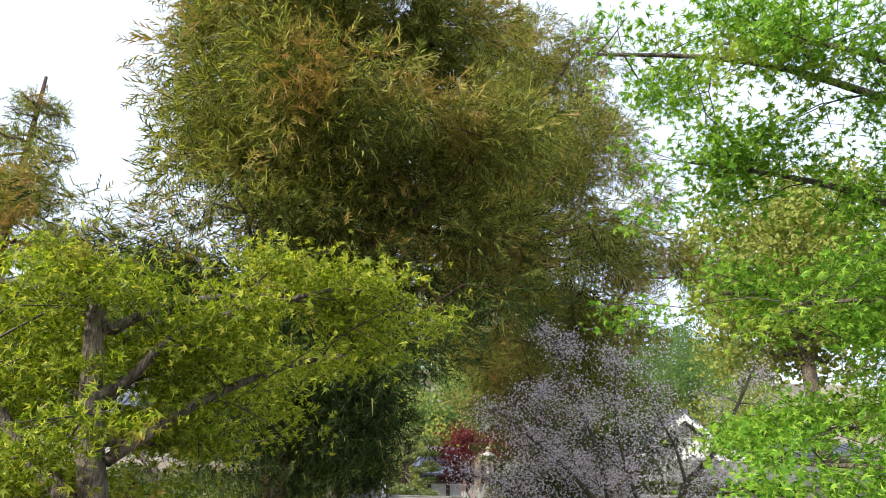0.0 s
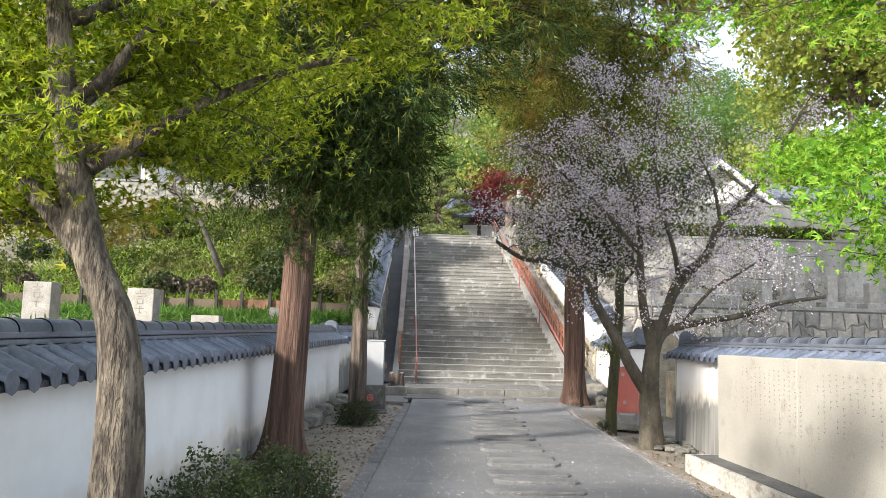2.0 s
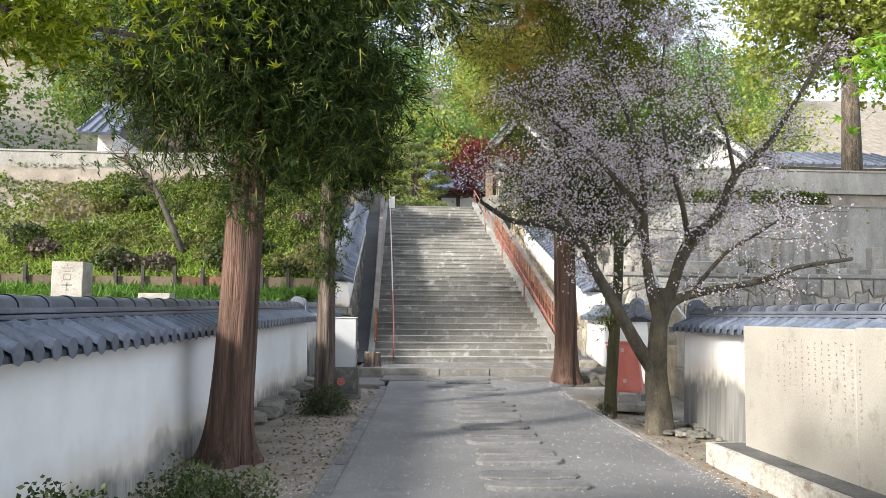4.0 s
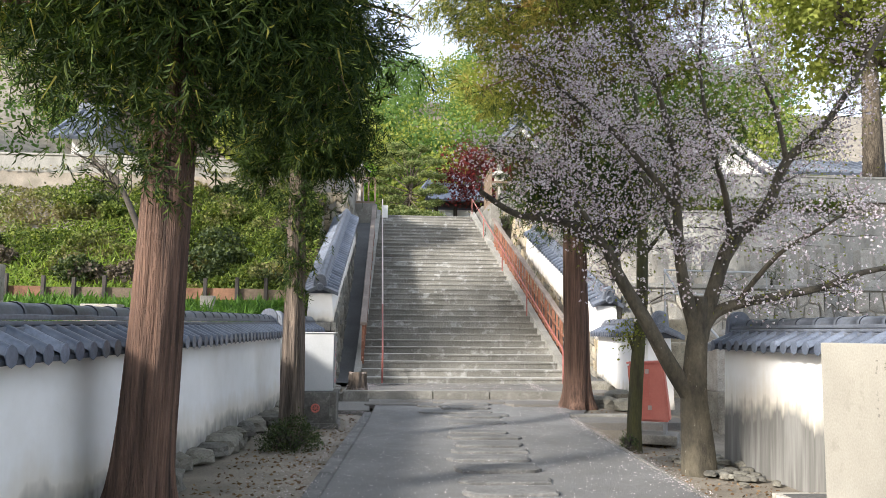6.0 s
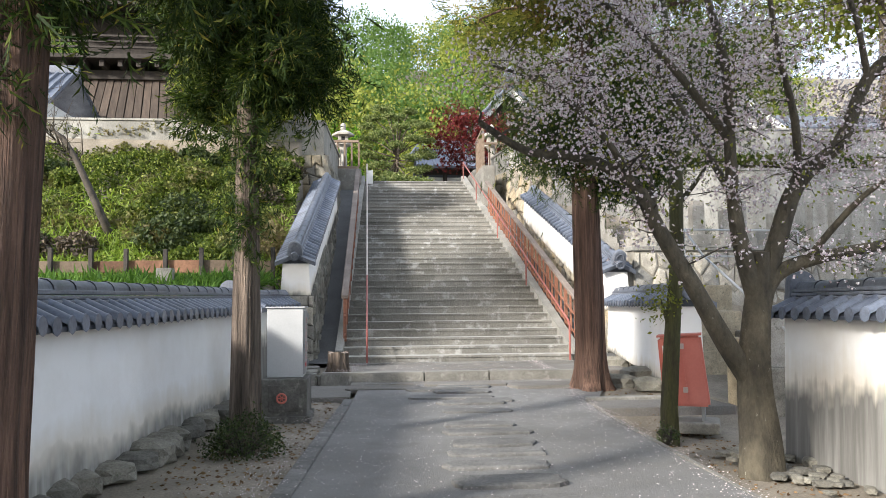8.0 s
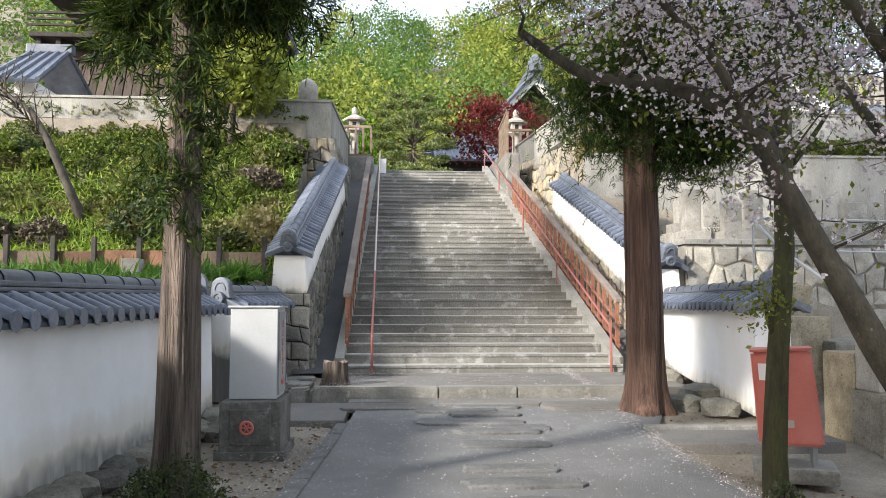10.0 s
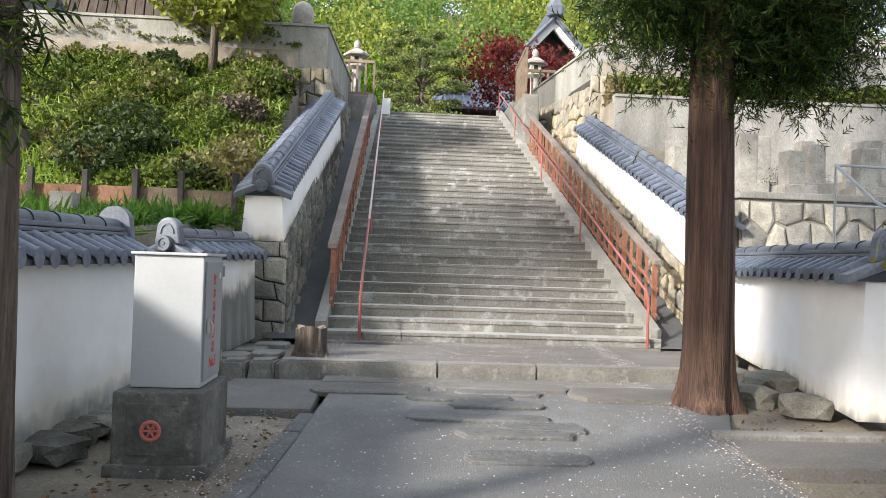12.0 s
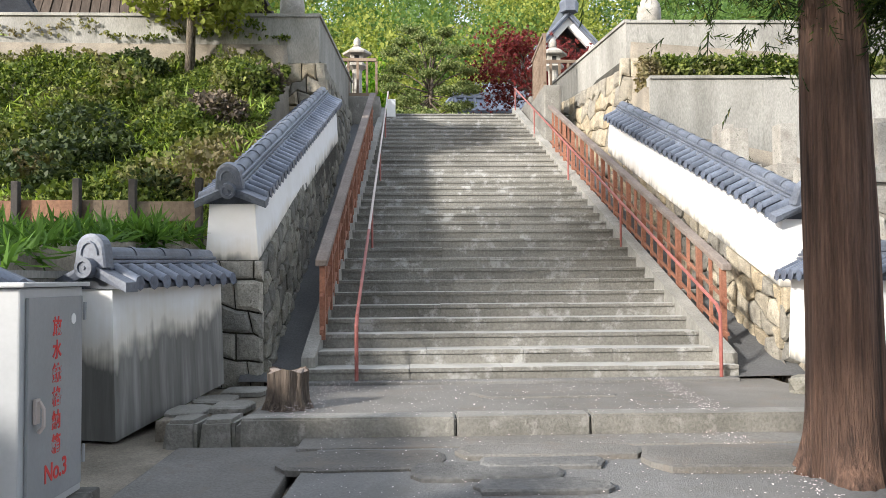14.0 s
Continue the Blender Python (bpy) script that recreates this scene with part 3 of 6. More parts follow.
coped_wall("wall_left", "long white plaster wall with grey tiled coping and mouldy foot", (wall_left_x(-14) - 0.21, -14, 1.10), (-3.02, 10.85, 1.40), -0.12, 0.05, M["plaster_road"], ends=(False, True))
coped_wall("wall_left_return", "short white plaster wall with tiled coping, dark mould below", (-3.16, 13.25, 1.42), (-2.62, 15.2, 1.46), 0.0, 0.28, M["plaster_right"], thick=0.36, pitch=0.21, ends=(True, False))
coped_wall("wall_stairs_left", "white plaster wall with tiled coping climbing beside the stairs", (-2.42, 15.62, 2.45), (-2.13, 23.2, 5.36), 1.74, 4.55, M["plaster_stair"], thick=0.56, over=0.13, pitch=0.205, ends=(True, False))
coped_wall("wall_stairs_right", "white plaster wall with tiled coping climbing beside the stairs", (4.86, 15.75, 2.24), (4.28, 22.3, 4.85), 1.36, 4.15, M["plaster_stair"], thick=0.5, over=0.13, pitch=0.215, ends=(True, False))
coped_wall("wall_right_far", "white plaster wall with tiled coping, faintly stained foot", (4.28, 10.35, 1.44), (4.72, 15.3, 1.46), 0.12, 0.5, M["plaster_stair"], pitch=0.22, ends=(True, False))
coped_wall("wall_right_near", "white plaster wall with tiled coping and dark streaked foot", (4.03, -12.0, 1.32), (4.03, 6.5, 1.32), -0.28, -0.28, M["plaster_right"], ends=(False, True))


def stairs():
    top = tagged(new("stone_staircase"), "long flight of worn grey granite steps with pale patches", "stairs", kind="structure")
    rng = random.Random(4)
    v, f = [], []
    for y, z in ((Y0 + 0.06, Z0 - 0.3), (Y0 + 0.06, Z0 + 0.02), (Y1, Z1 - RISE), (Y1 + 2, Z1 - RISE), (Y1 + 2, Z0 - 0.3)):
        for x in (stair_left(y) + 0.02, stair_right(y) - 0.02):
            v.append((x, y, z))
    f = [(0, 1, 3, 2), (2, 3, 5, 4), (4, 5, 7, 6)]
    raw("stair_core", v, f, M["stair"], top)
    for k in range(STEPS):
        y, z = Y0 + k * TREAD, Z0 + (k + 1) * RISE
        a, b = stair_left(y) - (0.15 if k == 0 else 0), stair_right(y) + (0.15 if k == 0 else 0)
        cuts = [a]
        while cuts[-1] < b - 1.5:
            cuts.append(cuts[-1] + rng.uniform(1.0, 2.4))
        cuts.append(b)
        for x0, x1 in zip(cuts, cuts[1:]):
            dz, dy = rng.uniform(-0.005, 0.005), rng.uniform(-0.006, 0.006)
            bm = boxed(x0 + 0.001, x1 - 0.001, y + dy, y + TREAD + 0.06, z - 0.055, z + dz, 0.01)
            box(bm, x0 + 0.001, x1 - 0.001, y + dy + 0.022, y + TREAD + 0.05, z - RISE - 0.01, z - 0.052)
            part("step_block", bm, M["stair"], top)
    return top


stairs()


def flat_stone(name, top, x, y, w, d, z, seed, mat):
    rng = random.Random(seed)
    bm = bmesh.new()
    n = 16
    pw = 6.0
    out = []
    for k in range(n):
        a = k * math.tau / n
        r = (abs(math.cos(a)) ** pw + abs(math.sin(a)) ** pw) ** (-1 / pw) * rng.uniform(0.90, 1.05)
        out.append((x + r * w / 2 * math.cos(a), y + r * d / 2 * math.sin(a)))
    lo = [bm.verts.new((*p, z - 0.06)) for p in out]
    mid = [bm.verts.new((*p, z - 0.012)) for p in out]
    hi = [bm.verts.new((x + (p[0] - x) * 0.94, y + (p[1] - y) * 0.9, z + rng.uniform(-0.004, 0.004))) for p in out]
    for a, b in ((lo, mid), (mid, hi)):
        for k in range(n):
            bm.faces.new((a[k], a[(k + 1) % n], b[(k + 1) % n], b[k]))
    bm.faces.new(hi)
    part(name, bm, mat, top)


def platform():
    top = tagged(new("landing"), "low concrete landing at the foot of the stairs", "pavement", kind="structure")
    bm = boxed(-1.72, 4.3, 13.0, 15.5, -0.1, 0.222, 0.02)
    part("landing_slab", bm, M["paving"], top)
    rng = random.Random(2)
    for x0, x1, d in ((-1.70, 0.2, 0.0), (0.21, 1.42, -0.06), (1.43, 3.55, 0.0)):
        bm = prism(bmesh.new(), (x0, 12.74 + d, -0.1), (x1, 12.72 - d, -0.1), (x1, 13.1, -0.1), (x0, 13.1, -0.1), (x0, 12.76 + d, 0.272), (x1, 12.74 - d, 0.265), (x1, 13.06, 0.262), (x0, 13.06, 0.268))
        bmesh.ops.bevel(bm, geom=bm.edges[:], offset=0.018, segments=2, affect="EDGES")
        part("kerb_stone", bm, M["granite"], top)
    # rough blocks that turn the corner, and worn flags back to the wall
    for x0, x1, y0, y1, z, slew in ((-2.10, -1.76, 12.82, 13.35, 0.235, 0.03), (-2.46, -2.12, 12.90, 13.45, 0.215, 0.08)):
        bm = prism(bmesh.new(), (x0, y0 + slew, -0.1), (x1, y0, -0.1), (x1 + 0.02, y1, -0.1), (x0 - 0.05, y1, -0.1), (x0 + 0.03, y0 + slew + 0.05, z), (x1 - 0.02, y0 + 0.04, z + 0.015), (x1, y1, z), (x0 - 0.02, y1, z - 0.02))
        bmesh.ops.bevel(bm, geom=bm.edges[:], offset=0.035, segments=2, affect="EDGES")
        part("kerb_stone", bm, M["granite"], top)
    part("kerb_stone", prism(bmesh.new(), (-1.755, 12.80, -0.1), (-1.705, 12.80, -0.1), (-1.705, 13.1, -0.1), (-1.755, 13.1, -0.1), (-1.75, 12.82, 0.2), (-1.71, 12.82, 0.21), (-1.71, 13.1, 0.21), (-1.75, 13.1, 0.2)), M["granite"], top)
    for k, (x, y, w, d) in enumerate(((-2.42, 13.75, 0.42, 0.60), (-2.30, 14.35, 0.44, 0.55), (-2.10, 14.92, 0.5, 0.5), (-1.98, 13.72, 0.4, 0.5))):
        flat_stone("flag", top, x, y, w, d, 0.21 + 0.015 * k, 300 + k, M["granite"])
    part("earth_fill", boxed(-2.62, -1.72, 13.3, 15.5, -0.1, 0.17, 0.03), M["ground"], top)
    # a thin concrete fillet in front of the first riser
    part("foot_strip", boxed(-1.5, 3.8, 15.22, 15.42, 0.2, 0.262, 0.012), M["road"], top)
    return top


platform()


def side_ramps():
    for name, xa, xb, lab in (("ramp_left", lambda y: -2.3, lambda y: stair_left(y) + 0.0, "smooth dark concrete slope beside the stairs"), ("ramp_right", lambda y: stair_right(y), lambda y: 4.75 - (y - Y0) * 0.06, "mossy concrete slope beside the stairs")):
        v, f = [], []
        ys = np.arange(15.4, Y1 + 0.3, 0.6)
        for y in ys:
            z = Z0 + max(0, (y - Y0) * SLOPE) + 0.03
            for x in np.linspace(xa(y), xb(y), 5):
                v.append((x, y, z + 0.012 * noise.noise(Vector((x * 2, y, 0)))))
        for j in range(len(ys) - 1):
            for k in range(4):
                q = j * 5 + k
                f.append((q, q + 1, q + 6, q + 5))
        tagged(raw(name, v, f, M["asphalt"], smooth=True), lab, "ramp", kind="structure")
    for name, xa, w in (("kerb_left", lambda y: stair_left(y) - 0.16, 0.17), ("kerb_right", lambda y: stair_right(y) + 0.0, 0.2)):
        top = tagged(new(name), "narrow concrete kerb rising beside the steps", "kerb", kind="structure")
        for k in range(12):
            a, b = Y0 + 0.15 + k * (Y1 - Y0) / 12, Y0 + 0.15 + (k + 1) * (Y1 - Y0) / 12 - 0.006
            za, zb = Z0 + (a - Y0) * SLOPE, Z0 + (b - Y0) * SLOPE
            bm = prism(bmesh.new(), (xa(a), a, za - 0.1), (xa(a) + w, a, za - 0.1), (xa(b) + w, b, zb - 0.1), (xa(b), b, zb - 0.1), (xa(a), a, za + RISE + 0.06), (xa(a) + w, a, za + RISE + 0.06), (xa(b) + w, b, zb + RISE + 0.06), (xa(b), b, zb + RISE + 0.06))
            part("kerb_length", bm, M["concrete"], top)


side_ramps()


def stone_kinds(count, seed):
    kinds = []
    for k in range(count):
        bm = bmesh.new()
        bmesh.ops.create_icosphere(bm, subdivisions=2, radius=1.0)
        for v in bm.verts:
            c = v.co
            p = 9.0
            s = (abs(c.x) ** p + abs(c.y) ** p + abs(c.z) ** p) ** (-1 / p)
            v.co = c * s * (1 + 0.16 * noise.noise(c * 1.6 + Vector((k * 7.1, 0, 0))))
        me = bpy.data.meshes.new("stone")
        bm.to_mesh(me)
        bm.free()
        me.materials.append(M["rubble_grey"])
        kinds.append(me)
    return kinds


STONES = stone_kinds(8, 1)


def rubble_face(top, o, u, v, nu, nv, depth=0.10, seed=0, material="rubble", joint=0.014, name="stone"):
    """Fitted field stones over the face o + s*u + t*v: many-sided, of uneven size, each bulging out of its joint."""
    rng = random.Random(seed)
    o, u, v = Vector(o), Vector(u), Vector(v)
    n = u.cross(v).normalized()
    lines = []
    for j in range(nv + 1):
        row = []
        for i in range(2 * nu + 3):
            s = (i - 1) / (2 * nu) + rng.uniform(-0.3, 0.3) / (2 * nu)
            t = j / nv + (rng.uniform(-0.33, 0.33) / nv if 0 < j < nv else 0.0)
            row.append((min(1.0, max(0.0, s)), t))
        lines.append(row)
    for j in range(nv):
        for i in range(j % 2, 2 * nu + 1, 2):
            ring = [lines[j][i], lines[j][i + 1], lines[j][i + 2], lines[j + 1][i + 2], lines[j + 1][i + 1], lines[j + 1][i]] if i + 2 < len(lines[j]) else []
            if not ring or max(p[0] for p in ring) - min(p[0] for p in ring) < 0.3 / nu:
                continue
            pts = [o + u * a + v * b for a, b in ring]
            c = sum(pts, Vector()) / 6
            out = depth * rng.uniform(0.35, 0.75)
            tip = n * out * 0.25 + Vector((rng.uniform(-1, 1), rng.uniform(-1, 1), rng.uniform(-1, 1))) * 0.012
            verts, faces = [], []
            for shrink, lift in ((0.0, -depth * 0.6), (0.0, out * 0.55), (0.22, out)):
                for p in pts:
                    d = p - c
                    verts.append(p - d * (shrink + joint / max(d.length, 0.05)) + n * (lift + rng.uniform(-0.12, 0.12) * depth * (lift > 0)) - c)
            verts.append(n * out + tip)
            for a in (0, 6):
                for k in range(6):
                    q = (k + 1) % 6
                    faces.append((a + k, a + q, a + 6 + q, a + 6 + k))
            faces += [(12 + k, 12 + (k + 1) % 6, 18) for k in range(6)]
            ob = raw(name, verts, faces, M[material], top)
            ob.matrix_basis = Matrix.Translation(c)


# stone footings under the stair walls
foot_l = tagged(new("footing_left"), "rough fitted field stones under the white wall", "stone wall", kind="structure")
core = prism(bmesh.new(), (-2.72, 15.62, 0.0), (-2.06, 15.62, 0.0), (-1.88, 23.3, 3.2), (-2.5, 23.3, 3.2), (-2.72, 15.62, 1.74), (-2.10, 15.62, 1.74), (-1.85, 23.2, 4.55), (-2.5, 23.2, 4.55))
part("footing_core", core, M["joint"], foot_l)
rubble_face(foot_l, (-2.70, 15.6, 0.15), (0.68, 0, 0), (0, 0, 1.59), 2, 5, 0.08, 3, "rubble_light", 0.016)
rubble_face(foot_l, (-2.00, 15.6, 0.2), (0.12, 7.7, 3.25), (-0.08, 0, 1.54), 23, 6, 0.10, 5, "rubble_grey", 0.016)
foot_r = tagged(new("footing_right"), "rough fitted tan field stones under the white wall", "stone wall", kind="structure")
core = prism(bmesh.new(), (4.60, 15.75, 0.0), (5.15, 15.75, 0.0), (4.6, 22.4, 2.9), (4.08, 22.4, 2.9), (4.65, 15.75, 1.36), (5.12, 15.75, 1.36), (4.55, 22.3, 4.15), (4.05, 22.3, 4.15))
part("footing_core", core, M["mortar"], foot_r)
rubble_face(foot_r, (4.06, 22.4, 3.05), (0.50, -6.65, -2.95), (0.05, 0, 1.22), 21, 5, 0.10, 6, "rubble", 0.02)
rubble_face(foot_r, (4.56, 15.72, 0.1), (0.56, 0, 0), (0, 0, 1.27), 2, 4, 0.10, 8, "rubble", 0.02)


def retaining(name, label, line, z_foot, z_top, thick, material, joints=1.8):
    top = tagged(new(name), label, "wall", kind="structure")
    for (x0, y0), (x1, y1) in zip(line, line[1:]):
        d = Vector((x1 - x0, y1 - y0, 0))
        n = max(1, round(d.length / joints))
        s = Vector((0, 0, 1)).cross(d.normalized()) * thick
        for k in range(n):
            a, b = Vector((x0, y0, 0)) + d * (k / n), Vector((x0, y0, 0)) + d * ((k + 1) / n - 0.003 / max(d.length, 1))
            bm = prism(bmesh.new(), *[(p.x, p.y, z_foot) for p in (a, b, b + s, a + s)], *[(p.x, p.y, z_top) for p in (a, b, b + s, a + s)])
            bmesh.ops.recalc_face_normals(bm, faces=bm.faces)
            part("wall_panel", bm, material, top)
        cap = d.normalized()
        a, b, o = Vector((x0, y0, 0)), Vector((x1, y1, 0)), s.normalized() * 0.04
        bm = prism(bmesh.new(), *[(p.x, p.y, z_top + 0.004) for p in (a - o, b - o, b + s + o, a + s + o)], *[(p.x, p.y, z_top + 0.07) for p in (a - o, b - o, b + s + o, a + s + o)])
        bmesh.ops.recalc_face_normals(bm, faces=bm.faces)
        part("coping", bm, M["concrete"], top, "dark weathered coping")
    return top


retaining("wall_terrace_left", "weathered concrete parapet along the temple terrace", [(-26, 23.5), (-2.25, 23.45)], 6.35, 7.40, 0.2, M["concrete"])
retaining("wall_terrace_stairs_left", "weathered concrete parapet above the stair's stonework", [(-2.25, 23.45), (-1.98, 29.6)], 6.3, 7.42, 0.2, M["concrete"])
retaining("wall_terrace_right", "weathered concrete parapet along the temple terrace", [(4.75, 23.5), (26, 23.2)], 6.45, 7.32, 0.2, M["concrete"])
retaining("wall_terrace_stairs_right", "pale concrete parapet above the stair's stonework", [(4.10, 29.4), (4.75, 23.5)], 6.3, 7.34, 0.2, M["concrete"])
retaining("wall_lower_right", "plain grey concrete retaining wall among the graves", [(4.95, 22.4), (22, 22.0)], 2.2, 5.75, 0.25, M["concrete"], 2.4)
retaining("wall_bank", "low rough concrete wall holding back the grassy bank", [(-3.72, 13.45), (-3.72, 10.7)], -0.1, 1.52, 0.2, M["concrete"])
stonework_l = tagged(new("stonework_left"), "large cut and field stones below the parapet", "stone wall", kind="structure")
part("stone_core", prism(bmesh.new(), (-3.6, 23.5, 3.5), (-1.98, 23.4, 3.5), (-1.72, 29.8, 3.5), (-3.6, 29.8, 3.5), (-3.6, 23.6, 6.4), (-2.22, 23.5, 6.4), (-1.95, 29.8, 6.4), (-3.6, 29.8, 6.4)), M["joint"], stonework_l)
rubble_face(stonework_l, (-3.7, 23.40, 4.6), (1.62, 0, 0), (0, 0.1, 1.76), 4, 5, 0.16, 11)
rubble_face(stonework_l, (-1.96, 23.35, 3.8), (0.25, 6.4, 0), (-0.25, 0, 2.55), 12, 6, 0.14, 12, "rubble_grey")
stonework_r = tagged(new("stonework_right"), "large tan field stones below the parapet", "stone wall", kind="structure")
part("stone_core", prism(bmesh.new(), (4.5, 23.4, 3.2), (6.2, 23.5, 3.2), (6.2, 29.8, 3.2), (3.9, 29.8, 3.2), (4.72, 23.5, 6.5), (6.2, 23.6, 6.5), (6.2, 29.8, 6.5), (4.12, 29.8, 6.5)), M["joint"], stonework_r)
rubble_face(stonework_r, (4.45, 23.36, 4.0), (1.2, -0.1, 0), (0.15, 0.1, 2.5), 3, 5, 0.16, 13)
rubble_face(stonework_r, (3.84, 29.6, 4.2), (0.58, -6.2, -0.4), (0.27, 0, 2.45), 12, 6, 0.14, 14)


# ---- trees ----
def tube_set(name, lines, material, parent, label="", n=7, rough=0.15):
    bm = bmesh.new()
    for pts, radii in lines:
        tube(pts, radii, n, bm, rough)
    return part(name, bm, material, parent, label, True)


def curve_between(a, b, sag, steps, rng, wander=0.08):
    a, b = Vector(a), Vector(b)
    L = (b - a).length
    pts = []
    for k in range(steps + 1):
        t = k / steps
        p = a.lerp(b, t) + Vector((0, 0, -sag * 4 * t * (1 - t) * L))
        if 0 < k < steps:
            p += Vector((rng.uniform(-1, 1), rng.uniform(-1, 1), rng.uniform(-1, 1))) * wander * L / steps
        pts.append(p)
    return pts


def taper(r0, r1, n, power=1.0):
    return [r0 + (r1 - r0) * (k / n) ** power for k in range(n + 1)]


def cedar(label, base, lean, height, radius, crown_from, reach, seed, sprays, bark="bark_cedar", shoots=(), dark_below=6.0):
    """A tall cedar: a straight fluted trunk, drooping limbs and hanging sprays of needles."""
    rng, nr = random.Random(seed), np.random.default_rng(seed)
    top = thing("cedar_tree", label, "tree", base, 0, "cedars by the lane")
    n = 16
    pts = [Vector((lean[0] * t * height, lean[1] * t * height, t * height)) for t in [k / n for k in range(n + 1)]]
    bm = bmesh.new()
    heights = [-0.15, 0.0, 0.08, 0.16, 0.28, 0.42] + [0.6 + 0.22 * k for k in range(20)] + [5.4, 6.5, 8.0, height * 0.8, height]
    rings = []
    segs = 64
    for z in heights:
        t = max(0, z) / height
        r = radius * (1 - 0.85 * t) * (1 + 0.35 * math.exp(-max(z, 0) * 4.5))
        ring = []
        for j in range(segs):
            a = j * math.tau / segs
            flute = 1 + 0.11 * noise.noise(Vector((math.cos(a) * 2.2, math.sin(a) * 2.2, z * 0.35 + seed))) + 0.11 * noise.noise(Vector((math.cos(a) * 7, math.sin(a) * 7, z * 0.55 + seed))) + 0.05 * noise.noise(Vector((math.cos(a) * 16, math.sin(a) * 16, z * 0.9))) + 0.22 * math.exp(-max(z, 0) * 4) * math.cos(a * 4 + seed * 2)
            ring.append(bm.verts.new((lean[0] * z + r * flute * math.cos(a), lean[1] * z + r * flute * math.sin(a), z)))
        rings.append(ring)
    for r, s in zip(rings, rings[1:]):
        for j in range(segs):
            bm.faces.new((r[j], r[(j + 1) % segs], s[(j + 1) % segs], s[j]))
    part("trunk", bm, M[bark], top, "fibrous striped bark", True)
    lines, tips = [], []
    count = int((height - crown_from) * 7)
    for k in range(count):
        z = crown_from + (height - crown_from) * (k / count) + rng.uniform(-0.1, 0.1)
        t = (z - crown_from) / (height - crown_from)
        a = k * 2.4 + rng.uniform(-0.4, 0.4)
        L = reach(t, a) * rng.uniform(0.65, 1.1)
        if L < 0.25:
            continue
        o = Vector((lean[0] * z, lean[1] * z, z))
        e = o + Vector((math.cos(a) * L, math.sin(a) * L, L * rng.uniform(-0.1, 0.35) - 0.15))
        c = curve_between(o, e, rng.uniform(0.0, 0.1), 5, rng, 0.25)
        lines.append((c, taper(0.015 + 0.022 * L ** 0.7, 0.008, 5)))
        for q in c[1:]:
            tips.append((q, 0.12 + 0.17 * L))
        for _ in range(3):
            q = c[rng.randint(2, 5)]
            w = q + Vector((rng.uniform(-1, 1), rng.uniform(-1, 1), rng.uniform(-0.9, 0.3))) * L * 0.33
            lines.append(([q, q.lerp(w, 0.5) + Vector((0, 0, 0.04)), w], [0.016, 0.012, 0.005]))
            tips += [(w, 0.1 + 0.15 * L), (q.lerp(w, 0.5), 0.1 + 0.12 * L)]
    tagged(tube_set("branch_mass", lines, M["bark_cedar"], top, n=5), kind="stuff")
    # needle sprays in rounded clumps at the limbs' ends, pointing out of each clump
    w = np.array([r ** 1.3 for _, r in tips])
    heaps = sprays // 62
    pick = nr.choice(len(tips), heaps, p=w / w.sum())
    r = np.array([q for _, q in tips])[pick]
    mid = np.array([tuple(p) for p, _ in tips])[pick] + nr.normal(size=(heaps, 3)) * r[:, None] * 0.45
    wide = nr.uniform(0.24, 0.58, heaps) * np.clip(r / 0.45, 0.55, 1.3)
    which = nr.choice(heaps, sprays, p=wide ** 2 / (wide ** 2).sum())
    d = nr.normal(size=(sprays, 3))
    d /= np.linalg.norm(d, axis=1, keepdims=True)
    pos = mid[which] + d * wide[which][:, None] * nr.uniform(0.45, 1.0, (sprays, 1)) * np.array([1, 1, 0.75])
    away = mid[which] * np.array([1, 1, 0])
    away /= np.linalg.norm(away, axis=1, keepdims=True) + 0.3
    size = nr.uniform(0.13, 0.30, sprays) * np.where(pos[:, 2] + base[2] > 6.5, 1.3, 1.0)
    v, f = leaves(pos, size, nr, SPRAY, droop=0.55, out=d * 1.1 + away * 0.7)
    if shoots:
        sets = [(v, f)]
        for z, a, spread, k, *far in shoots:
            q0 = far[0] if far else radius * 0.8
            q = np.array([lean[0] * z + math.cos(a) * q0, lean[1] * z + math.sin(a) * q0, z]) + nr.normal(size=(k, 3)) * spread
            sets.append(leaves(q, nr.uniform(0.12, 0.27, k), nr, SPRAY, droop=0.9))
        v, f = joined(sets)
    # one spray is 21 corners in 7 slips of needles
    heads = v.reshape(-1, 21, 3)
    # sprays low in the crown take the darker green with shade painted in
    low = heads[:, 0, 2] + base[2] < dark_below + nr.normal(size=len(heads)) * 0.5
    for name, want, mat, lab in (("crown", False, M["cedar_leaf"], "drooping olive and brown needle sprays"), ("lower_crown", True, M["cedar_dark"], "dark green hanging sprays, crown shade in their colour")):
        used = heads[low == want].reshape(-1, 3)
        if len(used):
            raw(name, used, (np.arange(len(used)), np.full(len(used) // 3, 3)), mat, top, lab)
    return top


def lobed(width, seed, bottom=0.75):
    """How far the limbs reach by height and heading: a broad crown with uneven lobes."""
    return lambda t, a: width * (bottom + (1 - bottom) * smooth(t / 0.25)) * (1 - max(0.0, min(1.0, t)) ** 3.5) * (0.82 + 0.45 * noise.noise(Vector((math.cos(a) * 1.3, math.sin(a) * 1.3, t * 6 + seed))))


